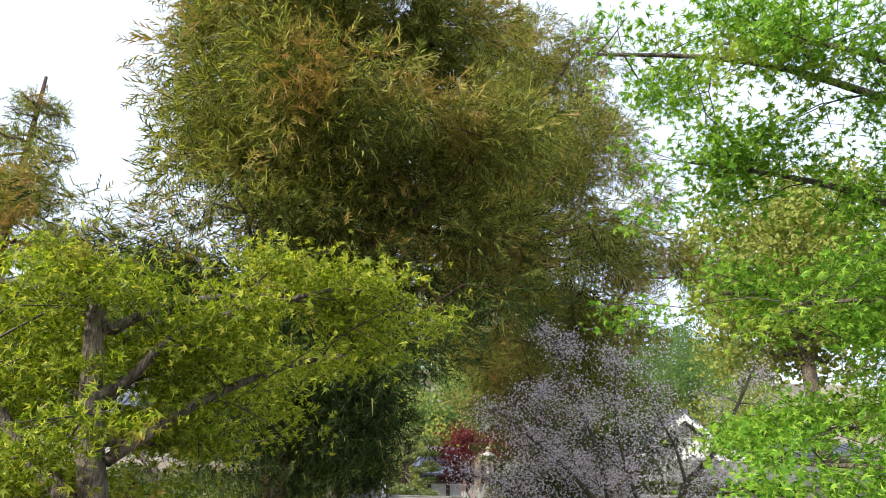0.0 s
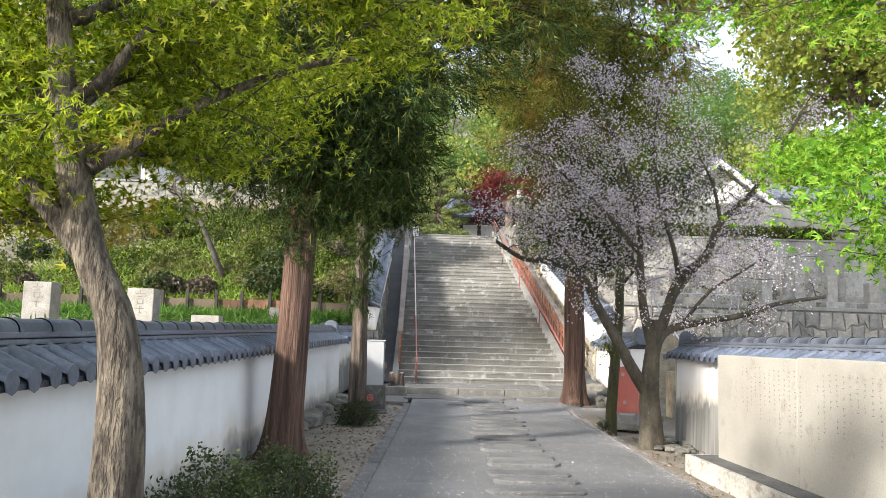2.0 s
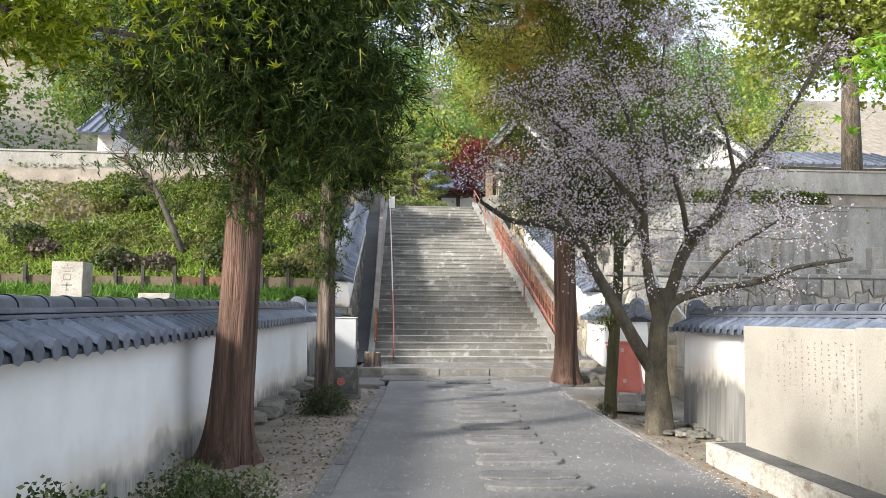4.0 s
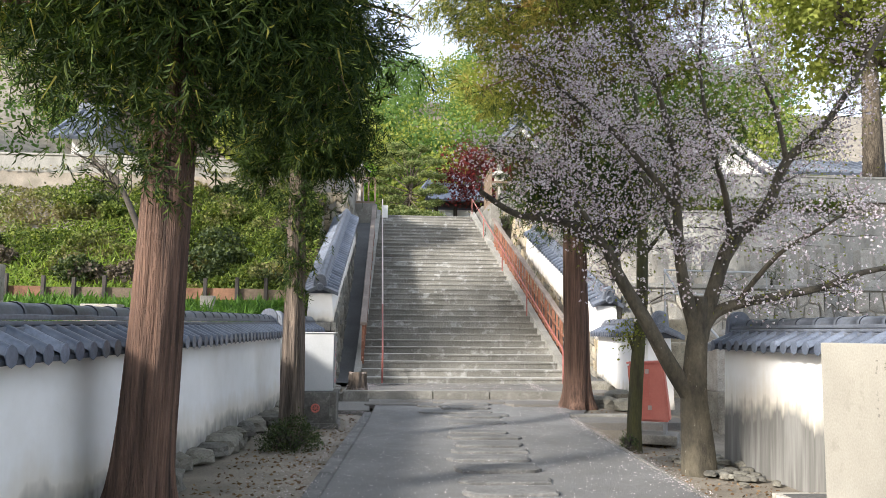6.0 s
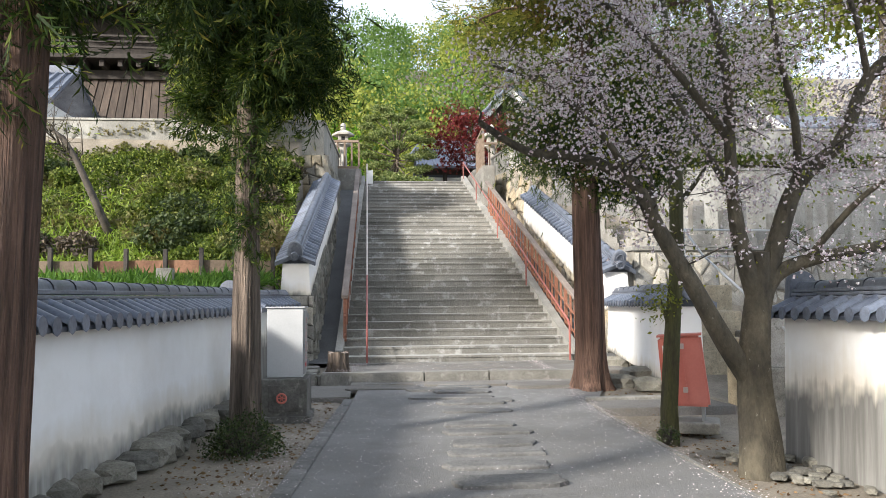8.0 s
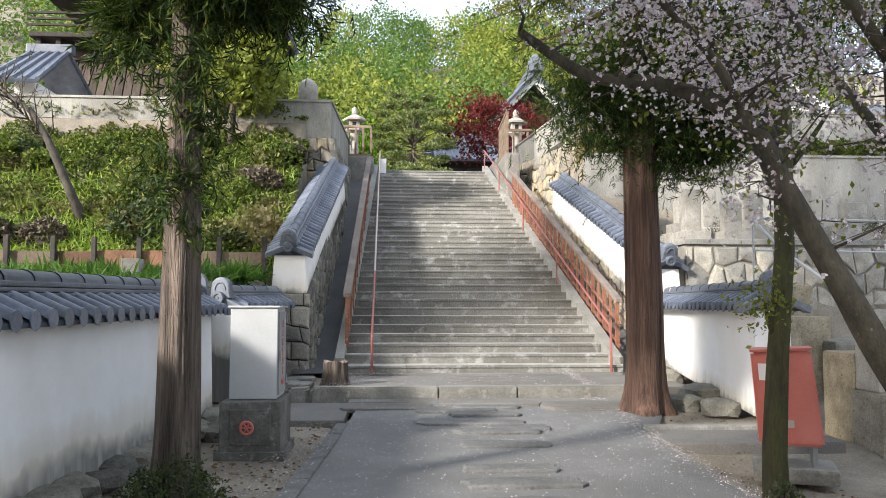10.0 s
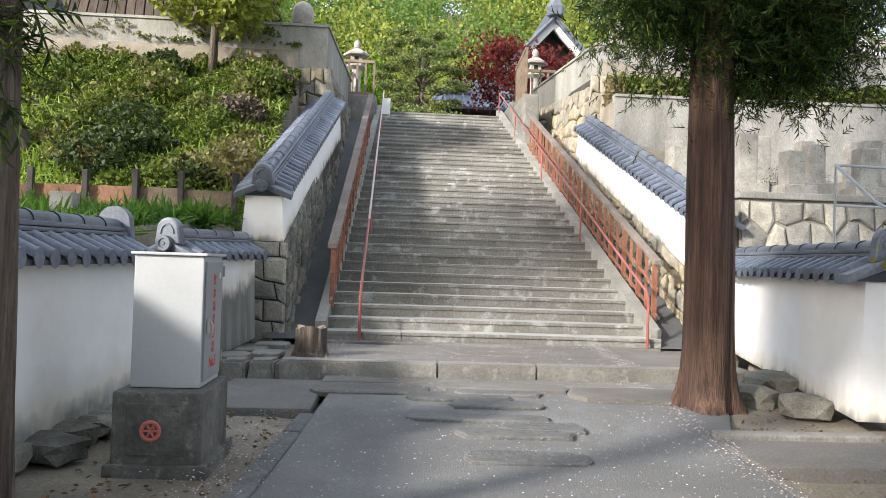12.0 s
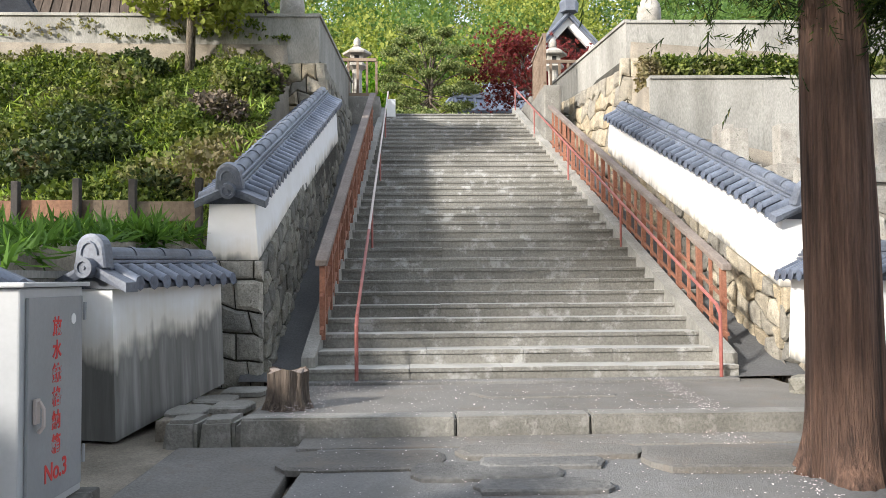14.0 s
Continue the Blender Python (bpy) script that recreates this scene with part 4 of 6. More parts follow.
cedar("tall cedar with fibrous reddish trunk beside the white wall", (-2.85, 2.3, 0.0), (0.05, -0.01), 16.0, 0.225, 3.8, lobed(3.9, 3, 0.5), 3, 56000,
      shoots=[(2.6, -1.2, 0.08, 40), (2.95, -2.4, 0.13, 130), (3.2, -0.4, 0.17, 180), (3.45, -1.6, 0.28, 420)] + [(4.15 + 0.25 * (k % 3), k * 0.9, 0.42, 1500, 0.8 + 0.3 * (k % 2)) for k in range(7)])
cedar("slim cedar with pale trunk and tufted shoots", (-2.12, 6.6, 0.0), (0.0, 0.0), 9.5, 0.16, 3.85, lobed(1.15, 5, 0.8), 5, 17000, "bark_grey", dark_below=9.0,
      shoots=[(2.15, -1.8, 0.08, 50), (2.4, -1.2, 0.10, 90), (2.6, -2.9, 0.11, 90), (2.9, -0.2, 0.13, 110), (3.3, -1.7, 0.18, 220)] + [(4.2 + 0.35 * (k % 4), k * 1.7, 0.27, 1100, 0.5) for k in range(8)])
cedar("tall cedar with red-brown trunk at the landing's edge", (2.95, 11.3, 0.05), (-0.012, 0.0), 20.0, 0.26, 5.8, lobed(4.9, 7, 0.6), 7, 56000,
      shoots=[(3.5, -0.1, 0.25, 400), (4.0, 0.4, 0.38, 700), (4.4, 3.0, 0.45, 900), (4.8, -1.2, 0.5, 900), (5.3, 1.5, 0.7, 1200), (4.7, -0.3, 0.4, 900, 1.0), (5.1, -0.5, 0.5, 1100, 1.8), (5.0, 0.2, 0.45, 1000, 2.4), (5.6, -0.2, 0.5, 1000, 3.0), (3.75, -0.2, 0.26, 1300, 0.85), (4.15, 0.1, 0.36, 1700, 1.15), (4.3, 3.3, 0.35, 1300, 0.7)])
cedar("brown-tinged cedar rising behind the white wall", (-10.6, 9.5, 1.5), (0.0, 0.0), 13.0, 0.26, 4.0, lobed(2.8, 9), 9, 13000)


def limb_tree(name, label, base, limbs, bark, leaf, count, size, seed, shape=MAPLE, spread=0.35, flat=0.6, twigs=4, group="", extra=None, crown_label="", droop=0.15, clump=1.0):
    """A spreading tree. limbs: rows of (points, first radius, last radius, leaf weight), in the tree's own space."""
    rng, nr = random.Random(seed), np.random.default_rng(seed)
    top = thing(name, label, "tree", base, 0, group)
    main, fine, tips = [], [], []
    for row, (pts, r0, r1, weight) in enumerate(limbs):
        pts = [Vector(p) for p in pts]
        dense = []
        for k in range(len(pts) - 1):
            p0, p1, p2, p3 = pts[max(k - 1, 0)], pts[k], pts[k + 1], pts[min(k + 2, len(pts) - 1)]
            for j in range(4):
                t = j / 4
                dense.append(0.5 * ((2 * p1) + (p2 - p0) * t + (2 * p0 - 5 * p1 + 4 * p2 - p3) * t * t + (3 * p1 - p0 - 3 * p2 + p3) * t ** 3))
        dense.append(pts[-1])
        main.append((dense, taper(r0, r1, len(dense) - 1, 0.8)))
        if weight <= 0:
            continue
        L = sum((b - a).length for a, b in zip(dense, dense[1:]))
        for _ in range(int(twigs * L * weight) + 2):
            k = rng.randint(len(dense) // 3, len(dense) - 1)
            o = dense[k]
            d = Vector((rng.uniform(-1, 1), rng.uniform(-1, 1), rng.uniform(-0.35, 0.6)))
            e = o + d * rng.uniform(0.35, 0.95) * spread * 2.4
            c = curve_between(o, e, -0.03, 3, rng, 0.2)
            fine.append((c, taper(max(0.006, r1 * 0.5), 0.003, 3)))
            tips += [(c[1], weight * 0.4), (c[2], weight), (e, weight)]
            for _ in range(2):
                e2 = c[2] + Vector((rng.uniform(-1, 1), rng.uniform(-1, 1), rng.uniform(-0.4, 0.5))) * spread
                fine.append(([c[2], e2], [0.004, 0.002]))
                tips.append((e2, weight))
    tube_set("trunk", main[:1], bark, top, n=14, rough=0.28)
    if len(main) > 1:
        for line in main[1:]:
            tube_set("limb", [line], bark, top, n=8)
    if fine:
        tagged(tube_set("twig_mass", fine, M["twig"], top, n=4, rough=0), kind="stuff")
    sets = extra(nr, tips) if extra else None
    w = np.array([q for _, q in tips])
    w = w * np.where(nr.random(len(w)) < clump, 1.0, 0.12 if clump < 1 else 1.0)
    pick = nr.choice(len(tips), count, p=w / w.sum())
    pos = np.array([tuple(p) for p, _ in tips])[pick] + nr.normal(size=(count, 3)) * spread * np.array([0.36, 0.36, 0.36 - 0.26 * min(1.0, flat * 2.5)] if clump < 1 else [0.5, 0.5, 0.5 * (1 - flat * 0.7)])
    v, f = leaves(pos, nr.uniform(0.6, 1.25, count) * size, nr, shape, droop=droop, flat=flat)
    raw("crown", v, f, leaf, top, crown_label)
    if sets:
        raw("young_leaves", *sets, M["cherry_leaf"], top, "sparse bronze-green young leaves")
    return top


limb_tree("maple_tree", "old maple with peeling pale trunk and yellow-green spring leaves", (-2.62, -4.6, 0.0), [
    ([(0, 0, -0.1), (0.03, 0, 0.5), (0.04, 0, 1.15), (-0.01, 0, 1.6), (-0.14, 0, 1.88), (-0.25, 0, 2.25), (-0.33, 0, 2.69), (-0.39, 0, 3.2)], 0.128, 0.05, 0.0),
    ([(-0.12, 0, 1.85), (-0.36, -0.03, 2.14), (-0.6, -0.06, 2.36), (-0.85, -0.1, 2.65), (-1.4, -0.2, 2.95)], 0.062, 0.02, 1.0),
    ([(-0.32, 0, 2.62), (-0.15, 0.0, 2.72), (0.08, 0.0, 3.0), (0.42, 0.05, 3.17), (0.95, 0.1, 3.35)], 0.04, 0.012, 1.0),
    ([(-0.18, 0, 2.3), (0.2, 0.3, 2.7), (0.7, 0.5, 3.0), (1.1, 0.6, 3.1)], 0.035, 0.012, 1.0),
    ([(-0.28, 0, 3.0), (-0.7, 0.1, 3.25), (-1.3, 0.2, 3.35)], 0.035, 0.01, 1.0),
    ([(-0.28, 0, 3.0), (0.0, 0.1, 3.2), (0.5, 0.3, 3.35), (1.1, 0.4, 3.3)], 0.035, 0.01, 1.1),
    ([(-0.25, 0, 2.6), (-0.2, 0.5, 2.9), (0.2, 1.2, 3.2), (0.6, 1.7, 3.3)], 0.035, 0.01, 0.9),
    ([(-0.25, 0, 2.6), (-0.6, 0.7, 2.6), (-1.2, 1.3, 2.7)], 0.03, 0.01, 0.8),
    ([(-0.25, 0, 2.4), (0.05, 0.8, 2.55), (0.35, 1.5, 2.7)], 0.03, 0.01, 1.0),
    ([(-0.2, 0, 2.1), (-0.7, 0.6, 2.2), (-1.3, 1.0, 2.15)], 0.03, 0.01, 0.9),
    ([(-0.1, 0, 1.9), (-0.5, 0.3, 2.08), (-1.0, 0.5, 2.1)], 0.03, 0.01, 0.8),
    ([(-0.25, 0, 2.6), (-0.9, 0.3, 2.8), (-1.7, 0.6, 2.9)], 0.03, 0.01, 1.0),
], M["bark_maple"], M["maple_leaf"], 21000, 0.046, 21, spread=0.34, flat=0.35, twigs=6, clump=0.34, droop=0.35, crown_label="fine yellow-green leaves with rusty tips")
limb_tree("maple_tree", "maple with bright green spring leaves reaching over the lane", (3.75, -4.6, 0.0), [
    ([(0, 0, -0.1), (-0.05, 0, 1.0), (-0.15, 0, 2.0), (-0.3, 0, 3.0), (-0.5, 0, 4.2)], 0.17, 0.07, 0.0),
    ([(-0.2, 0, 2.2), (-0.9, 0.4, 2.4), (-1.6, 0.7, 2.5), (-2.3, 0.9, 2.55)], 0.06, 0.012, 1.0),
    ([(-0.25, 0, 2.6), (-0.8, 0.9, 2.8), (-1.5, 1.6, 2.95), (-2.1, 2.2, 3.0)], 0.06, 0.012, 1.0),
    ([(-0.3, 0, 3.0), (-1.0, 0.2, 3.4), (-1.7, 0.5, 3.6), (-2.4, 0.7, 3.6)], 0.05, 0.012, 1.0),
    ([(-0.5, 0, 4.0), (-1.2, -0.2, 4.6), (-2.0, -0.3, 5.0), (-2.7, -0.3, 5.1)], 0.05, 0.012, 1.0),
    ([(-0.5, 0, 4.1), (-1.1, -0.8, 4.7), (-1.8, -1.2, 5.0), (-2.4, -1.6, 5.0)], 0.05, 0.012, 1.0),
    ([(-0.4, 0, 3.6), (-0.6, 0.9, 3.9), (-1.0, 1.7, 4.2)], 0.04, 0.012, 1.0),
    ([(-0.5, 0, 4.2), (-0.8, 0.2, 4.9), (-1.3, 0.3, 5.5)], 0.04, 0.012, 0.9),
    ([(-0.1, 0, 1.8), (-0.8, 0.3, 2.1), (-1.5, 0.6, 2.2), (-2.3, 0.8, 2.15)], 0.05, 0.012, 0.9),
    ([(-0.4, 0, 3.7), (-1.3, 0.4, 4.2), (-2.1, 0.5, 4.5), (-3.0, 0.5, 4.6)], 0.05, 0.012, 1.0),
    ([(-0.5, 0, 4.2), (-1.5, 0.1, 4.9), (-2.6, 0.2, 5.3), (-3.7, 0.3, 5.35)], 0.05, 0.012, 0.9),
    ([(-0.3, 0, 3.1), (-0.9, 0.7, 3.5), (-1.7, 1.2, 3.9), (-2.4, 1.5, 4.0)], 0.05, 0.012, 1.0),
], M["bark_maple"], M["maple_leaf_green"], 27000, 0.052, 22, spread=0.38, flat=0.3, twigs=6, clump=0.38, droop=0.35, crown_label="bright green star-shaped leaves")


def cherry():
    def young(nr, tips):
        pick = nr.choice(len(tips), 5200)
        pos = np.array([tuple(p) for p, _ in tips])[pick] + nr.normal(size=(5200, 3)) * 0.14
        return leaves(pos, nr.uniform(0.03, 0.06, 5200), nr, LEAF, droop=0.1)

    limb_tree("cherry_tree", "old cherry tree with lichen-spotted trunk, blossom thinning", (3.08, 5.7, -0.2), [
        ([(0, 0, -0.1), (0, 0, 0.35), (-0.03, 0, 0.9), (0.0, 0, 1.45), (0.04, 0, 1.85), (0.06, 0, 2.2)], 0.24, 0.10, 0.0),
        ([(-0.03, 0.00, 0.85), (-0.33, 0.00, 1.30), (-0.67, 0.00, 1.90), (-1.01, 0.00, 2.48), (-1.24, 0.00, 2.90), (-1.76, 0.00, 3.16), (-2.32, 0.00, 3.22), (-2.80, 0.00, 3.51)], 0.130, 0.030, 0.6),
        ([(0.02, 0.00, 1.70), (-0.10, 0.00, 2.15), (-0.18, 0.00, 2.62), (-0.21, 0.00, 3.32), (-0.27, -0.10, 4.01), (-0.51, -0.20, 4.83), (-0.84, -0.20, 5.68), (-1.10, -0.20, 6.55)], 0.110, 0.015, 1.0),
        ([(0.04, 0.00, 1.65), (0.22, 0.00, 2.2), (0.50, 0.00, 2.91), (0.94, -0.10, 3.35), (1.19, -0.20, 3.97), (1.65, -0.30, 4.42), (2.14, -0.40, 5.18), (2.64, -0.50, 6.09)], 0.125, 0.025, 0.9),
        ([(0.02, 0.00, 1.60), (0.20, -0.03, 1.95), (0.49, -0.10, 2.10), (0.94, -0.20, 2.20), (1.59, -0.20, 2.33), (2.18, -0.20, 2.54), (3.07, -0.20, 2.69)], 0.100, 0.030, 0.5),
        ([(-0.23, 0.00, 3.39), (-0.82, -0.20, 3.98), (-1.33, -0.30, 4.43), (-1.87, -0.30, 4.84), (-2.35, -0.30, 5.24)], 0.050, 0.012, 1.1),
        ([(-1.24, 0.00, 2.90), (-1.60, -0.20, 3.34), (-2.16, -0.30, 3.80), (-2.70, -0.30, 3.99)], 0.045, 0.012, 1.0),
        ([(-1.01, 0.00, 2.48), (-0.94, 0.40, 3.09), (-1.21, 0.70, 3.74), (-1.47, 0.80, 4.37)], 0.045, 0.012, 1.0),
        ([(0.50, 0.00, 2.91), (0.22, -0.50, 3.45), (-0.10, -0.80, 4.11), (-0.28, -1.00, 4.96), (-0.23, -1.10, 5.85)], 0.050, 0.012, 1.0),
        ([(1.19, -0.20, 3.97), (1.01, -0.30, 4.62), (0.70, -0.40, 5.21), (0.52, -0.40, 6.07)], 0.040, 0.010, 0.8),
        ([(0.49, -0.10, 2.10), (0.82, -0.60, 2.70), (1.20, -0.90, 2.99), (1.55, -1.00, 3.23)], 0.040, 0.012, 0.9),
        ([(-0.15, 0.00, 2.69), (-0.18, 0.80, 3.54), (-0.53, 1.30, 4.67), (-0.91, 1.60, 5.93)], 0.050, 0.012, 1.0),
        ([(0.27, 0.00, 2.42), (1.17, 0.70, 3.30), (2.11, 1.20, 3.96)], 0.050, 0.012, 0.8),
    ], M["bark_cherry"], M["blossom"], 22000, 0.025, 23, clump=0.2, shape=FLOWER, spread=0.32, flat=0.0, twigs=10, extra=young, crown_label="pale pink blossom clusters", droop=0.0)


cherry()
t5 = thing("leaning_tree", "thin mossy leaning trunk beside the litter bin", "tree", (2.85, 7.5, -0.2))
tube_set("trunk", [([(0, 0, -0.1), (0.0, 0, 0.4), (0.05, 0, 1.2), (0.14, 0, 2.2), (0.18, 0.05, 3.2), (0.2, 0.1, 4.4), (0.1, 0.1, 5.6)], [0.125, 0.11, 0.10, 0.095, 0.085, 0.07, 0.04])], M["bark_moss"], t5, n=12, rough=0.3)
for pts in ([(0.17, 0.03, 2.9), (0.45, 0.1, 3.2), (0.8, 0.1, 3.7)], [(0.19, 0.08, 3.8), (-0.1, 0.2, 4.3), (-0.5, 0.3, 4.6)], [(0.05, 0, 1.35), (-0.06, -0.05, 1.6), (-0.12, -0.1, 1.75)]):
    tube_set("limb", [(pts, [0.04, 0.025, 0.01])], M["bark_moss"], t5, n=6)
sprout = np.random.default_rng(77)
tagged(raw("sprout", *leaves(np.array([-0.08, -0.08, 1.72]) + sprout.normal(size=(260, 3)) * 0.13, sprout.uniform(0.03, 0.07, 260), sprout, LEAF), M["cherry_leaf"], t5, "fresh green sprouting leaves"), kind="stuff")


# ---- undergrowth ----
M["dry_leaf"] = foliage("dry_creeper", [(0, (0.06, 0.05, 0.045)), (1, (0.19, 0.155, 0.12))], 0.8, 0.1)
M["slope_grass"] = foliage("light_grass", [(0, (0.13, 0.20, 0.04)), (1, (0.30, 0.38, 0.10))], 0.6, 0.35)
def scatter(name, label, category, material, points, size, seed, shape=LEAF, droop=0.0, flat=0.0, kind="stuff", out=None):
    nr = np.random.default_rng(seed)
    p = np.asarray(points, float)
    v, f = leaves(p, nr.uniform(0.6, 1.3, len(p)) * size, nr, shape, droop=droop, flat=flat, out=out)
    return tagged(raw(name, v, f, material), label, category, kind=kind)


def bank():
    nr = np.random.default_rng(31)
    n = 44000
    x = -2.7 - np.abs(nr.normal(size=n)) ** 1.0 * 6.0
    y = nr.uniform(16.9, 23.4, n)
    lump = np.array([noise.noise(Vector((a * 0.55, b * 0.55, 7))) + 0.5 * noise.noise(Vector((a * 1.6, b * 1.6, 2))) for a, b in zip(x, y)])
    h = nr.uniform(0, 1, n) ** 0.6 * np.clip(0.16 + 0.9 * lump, 0.03, 1.1)
    z = np.array([land(a, b) for a, b in zip(x, y)]) + h
    scatter("bank_undergrowth", "tangled ivy, bamboo grass and dry stems covering the bank", "undergrowth", M["ivy_leaf"], np.stack([x, y, z], 1), 0.095, 32, CLUMP, droop=0.1)
    n = 9000
    x = -2.75 - nr.uniform(0, 1, n) ** 1.2 * 13
    y = nr.uniform(12.8, 15.9, n)
    y = np.where(x > -3.4, np.maximum(y, 14.9), y)
    z = np.array([land(a, b) for a, b in zip(x, y)]) + nr.uniform(-0.05, 0.1, n)
    scatter("long_grass", "long arching green grass below the plank fence", "grass", M["grass"], np.stack([x, y, z], 1), 0.33, 33, BLADE, droop=-0.4)
    for k in range(26):
        cx, cy, r = -3.2 - nr.uniform(0, 1) ** 1.3 * 11, nr.uniform(17.4, 23.0), nr.uniform(0.35, 0.85)
        d = nr.normal(size=(520, 3))
        d /= np.linalg.norm(d, axis=1, keepdims=True)
        q = np.array([cx, cy, land(cx, cy) + r * 0.45]) + d * nr.uniform(0.6, 1.05, (520, 1)) * np.array([r, r * 0.8, r * 0.75])
        bush = thing("bank_bush", "rounded dark bush on the overgrown bank", "bush", (0, 0, 0))
        v, f = leaves(q, nr.uniform(0.6, 1.3, 520) * 0.11, nr, CLUMP)
        raw("leaves", v, f, M[("ivy_leaf", "shrub_leaf", "shrub_leaf", "dry_leaf")[k % 4]], bush)
    n = 15000
    x = -2.8 - nr.uniform(0, 1, n) * 11
    y = 16.5 + np.abs(nr.normal(size=n)) * 1.9
    z = np.array([land(a, b) for a, b in zip(x, y)]) + nr.uniform(0, 0.2, n)
    scatter("slope_grass", "fresh light green grass at the foot of the bank", "grass", M["slope_grass"], np.stack([x, y, z], 1), 0.24, 36, BLADE, droop=-0.3)
    n = 7000
    x = nr.uniform(-14, -3.5, n)
    y = nr.uniform(-6, 13, n)
    x = np.minimum(x, -3.6 + 0.06 * (y - 10.95))
    z = np.array([land(a, b) for a, b in zip(x, y)]) + nr.uniform(0, 0.15, n)
    scatter("weeds", "low green weeds behind the white wall", "grass", M["grass"], np.stack([x, y, z], 1), 0.25, 34, BLADE, droop=-0.3)
    n = 6000
    x = nr.uniform(4.9, 16, n)
    y = nr.uniform(22.7, 23.3, n)
    z = 5.65 + nr.uniform(0, 0.75, n)
    scatter("dry_hedge", "dry brown creeper between concrete walls", "undergrowth", M["ivy_leaf"], np.stack([x, y, z], 1), 0.12, 35, CLUMP)


bank()


def shrub(label, at, rx, ry, h, count, seed):
    nr = np.random.default_rng(seed)
    rng = random.Random(seed)
    top = thing("shrub", label, "shrub", at)
    lines = []
    for k in range(40):
        a, q = rng.uniform(0, math.tau), rng.uniform(0.3, 0.95)
        e = Vector((math.cos(a) * rx * q, math.sin(a) * ry * q, h * rng.uniform(0.55, 1.0) * (1.1 - 0.5 * q)))
        lines.append((curve_between((e.x * 0.15, e.y * 0.15, -0.03), e, -0.05, 3, rng, 0.2), taper(0.012, 0.003, 3)))
    tagged(tube_set("stem_mass", lines, M["twig"], top, n=4, rough=0), kind="stuff")
    d = nr.normal(size=(count, 3))
    d /= np.linalg.norm(d, axis=1, keepdims=True)
    d[:, 2] = np.abs(d[:, 2])
    r = nr.uniform(0.55, 1.02, (count, 1)) ** 0.6
    lump = np.array([1 + 0.35 * noise.noise(Vector(tuple(q * 2.2)) + Vector((seed, 0, 0))) for q in d])[:, None]
    p = d * r * lump * np.array([rx, ry, h])
    v, f = leaves(p, nr.uniform(0.6, 1.3, count) * 0.032, nr, LEAF)
    raw("leaves", v, f, M["shrub_leaf"], top)


shrub("low dark azalea bush with bare twigs", (-2.5, -3.0, -0.02), 0.55, 0.9, 0.80, 10000, 41)
shrub("low dark azalea bush with bare twigs", (-2.3, -1.6, -0.02), 0.55, 0.85, 0.70, 9000, 42)
shrub("small dark shrub at the foot of a cedar", (-2.1, 6.35, -0.02), 0.42, 0.4, 0.42, 3500, 43)
shrub("small green seedling by the lane edge", (2.45, 6.55, -0.02), 0.15, 0.12, 0.2, 300, 44)


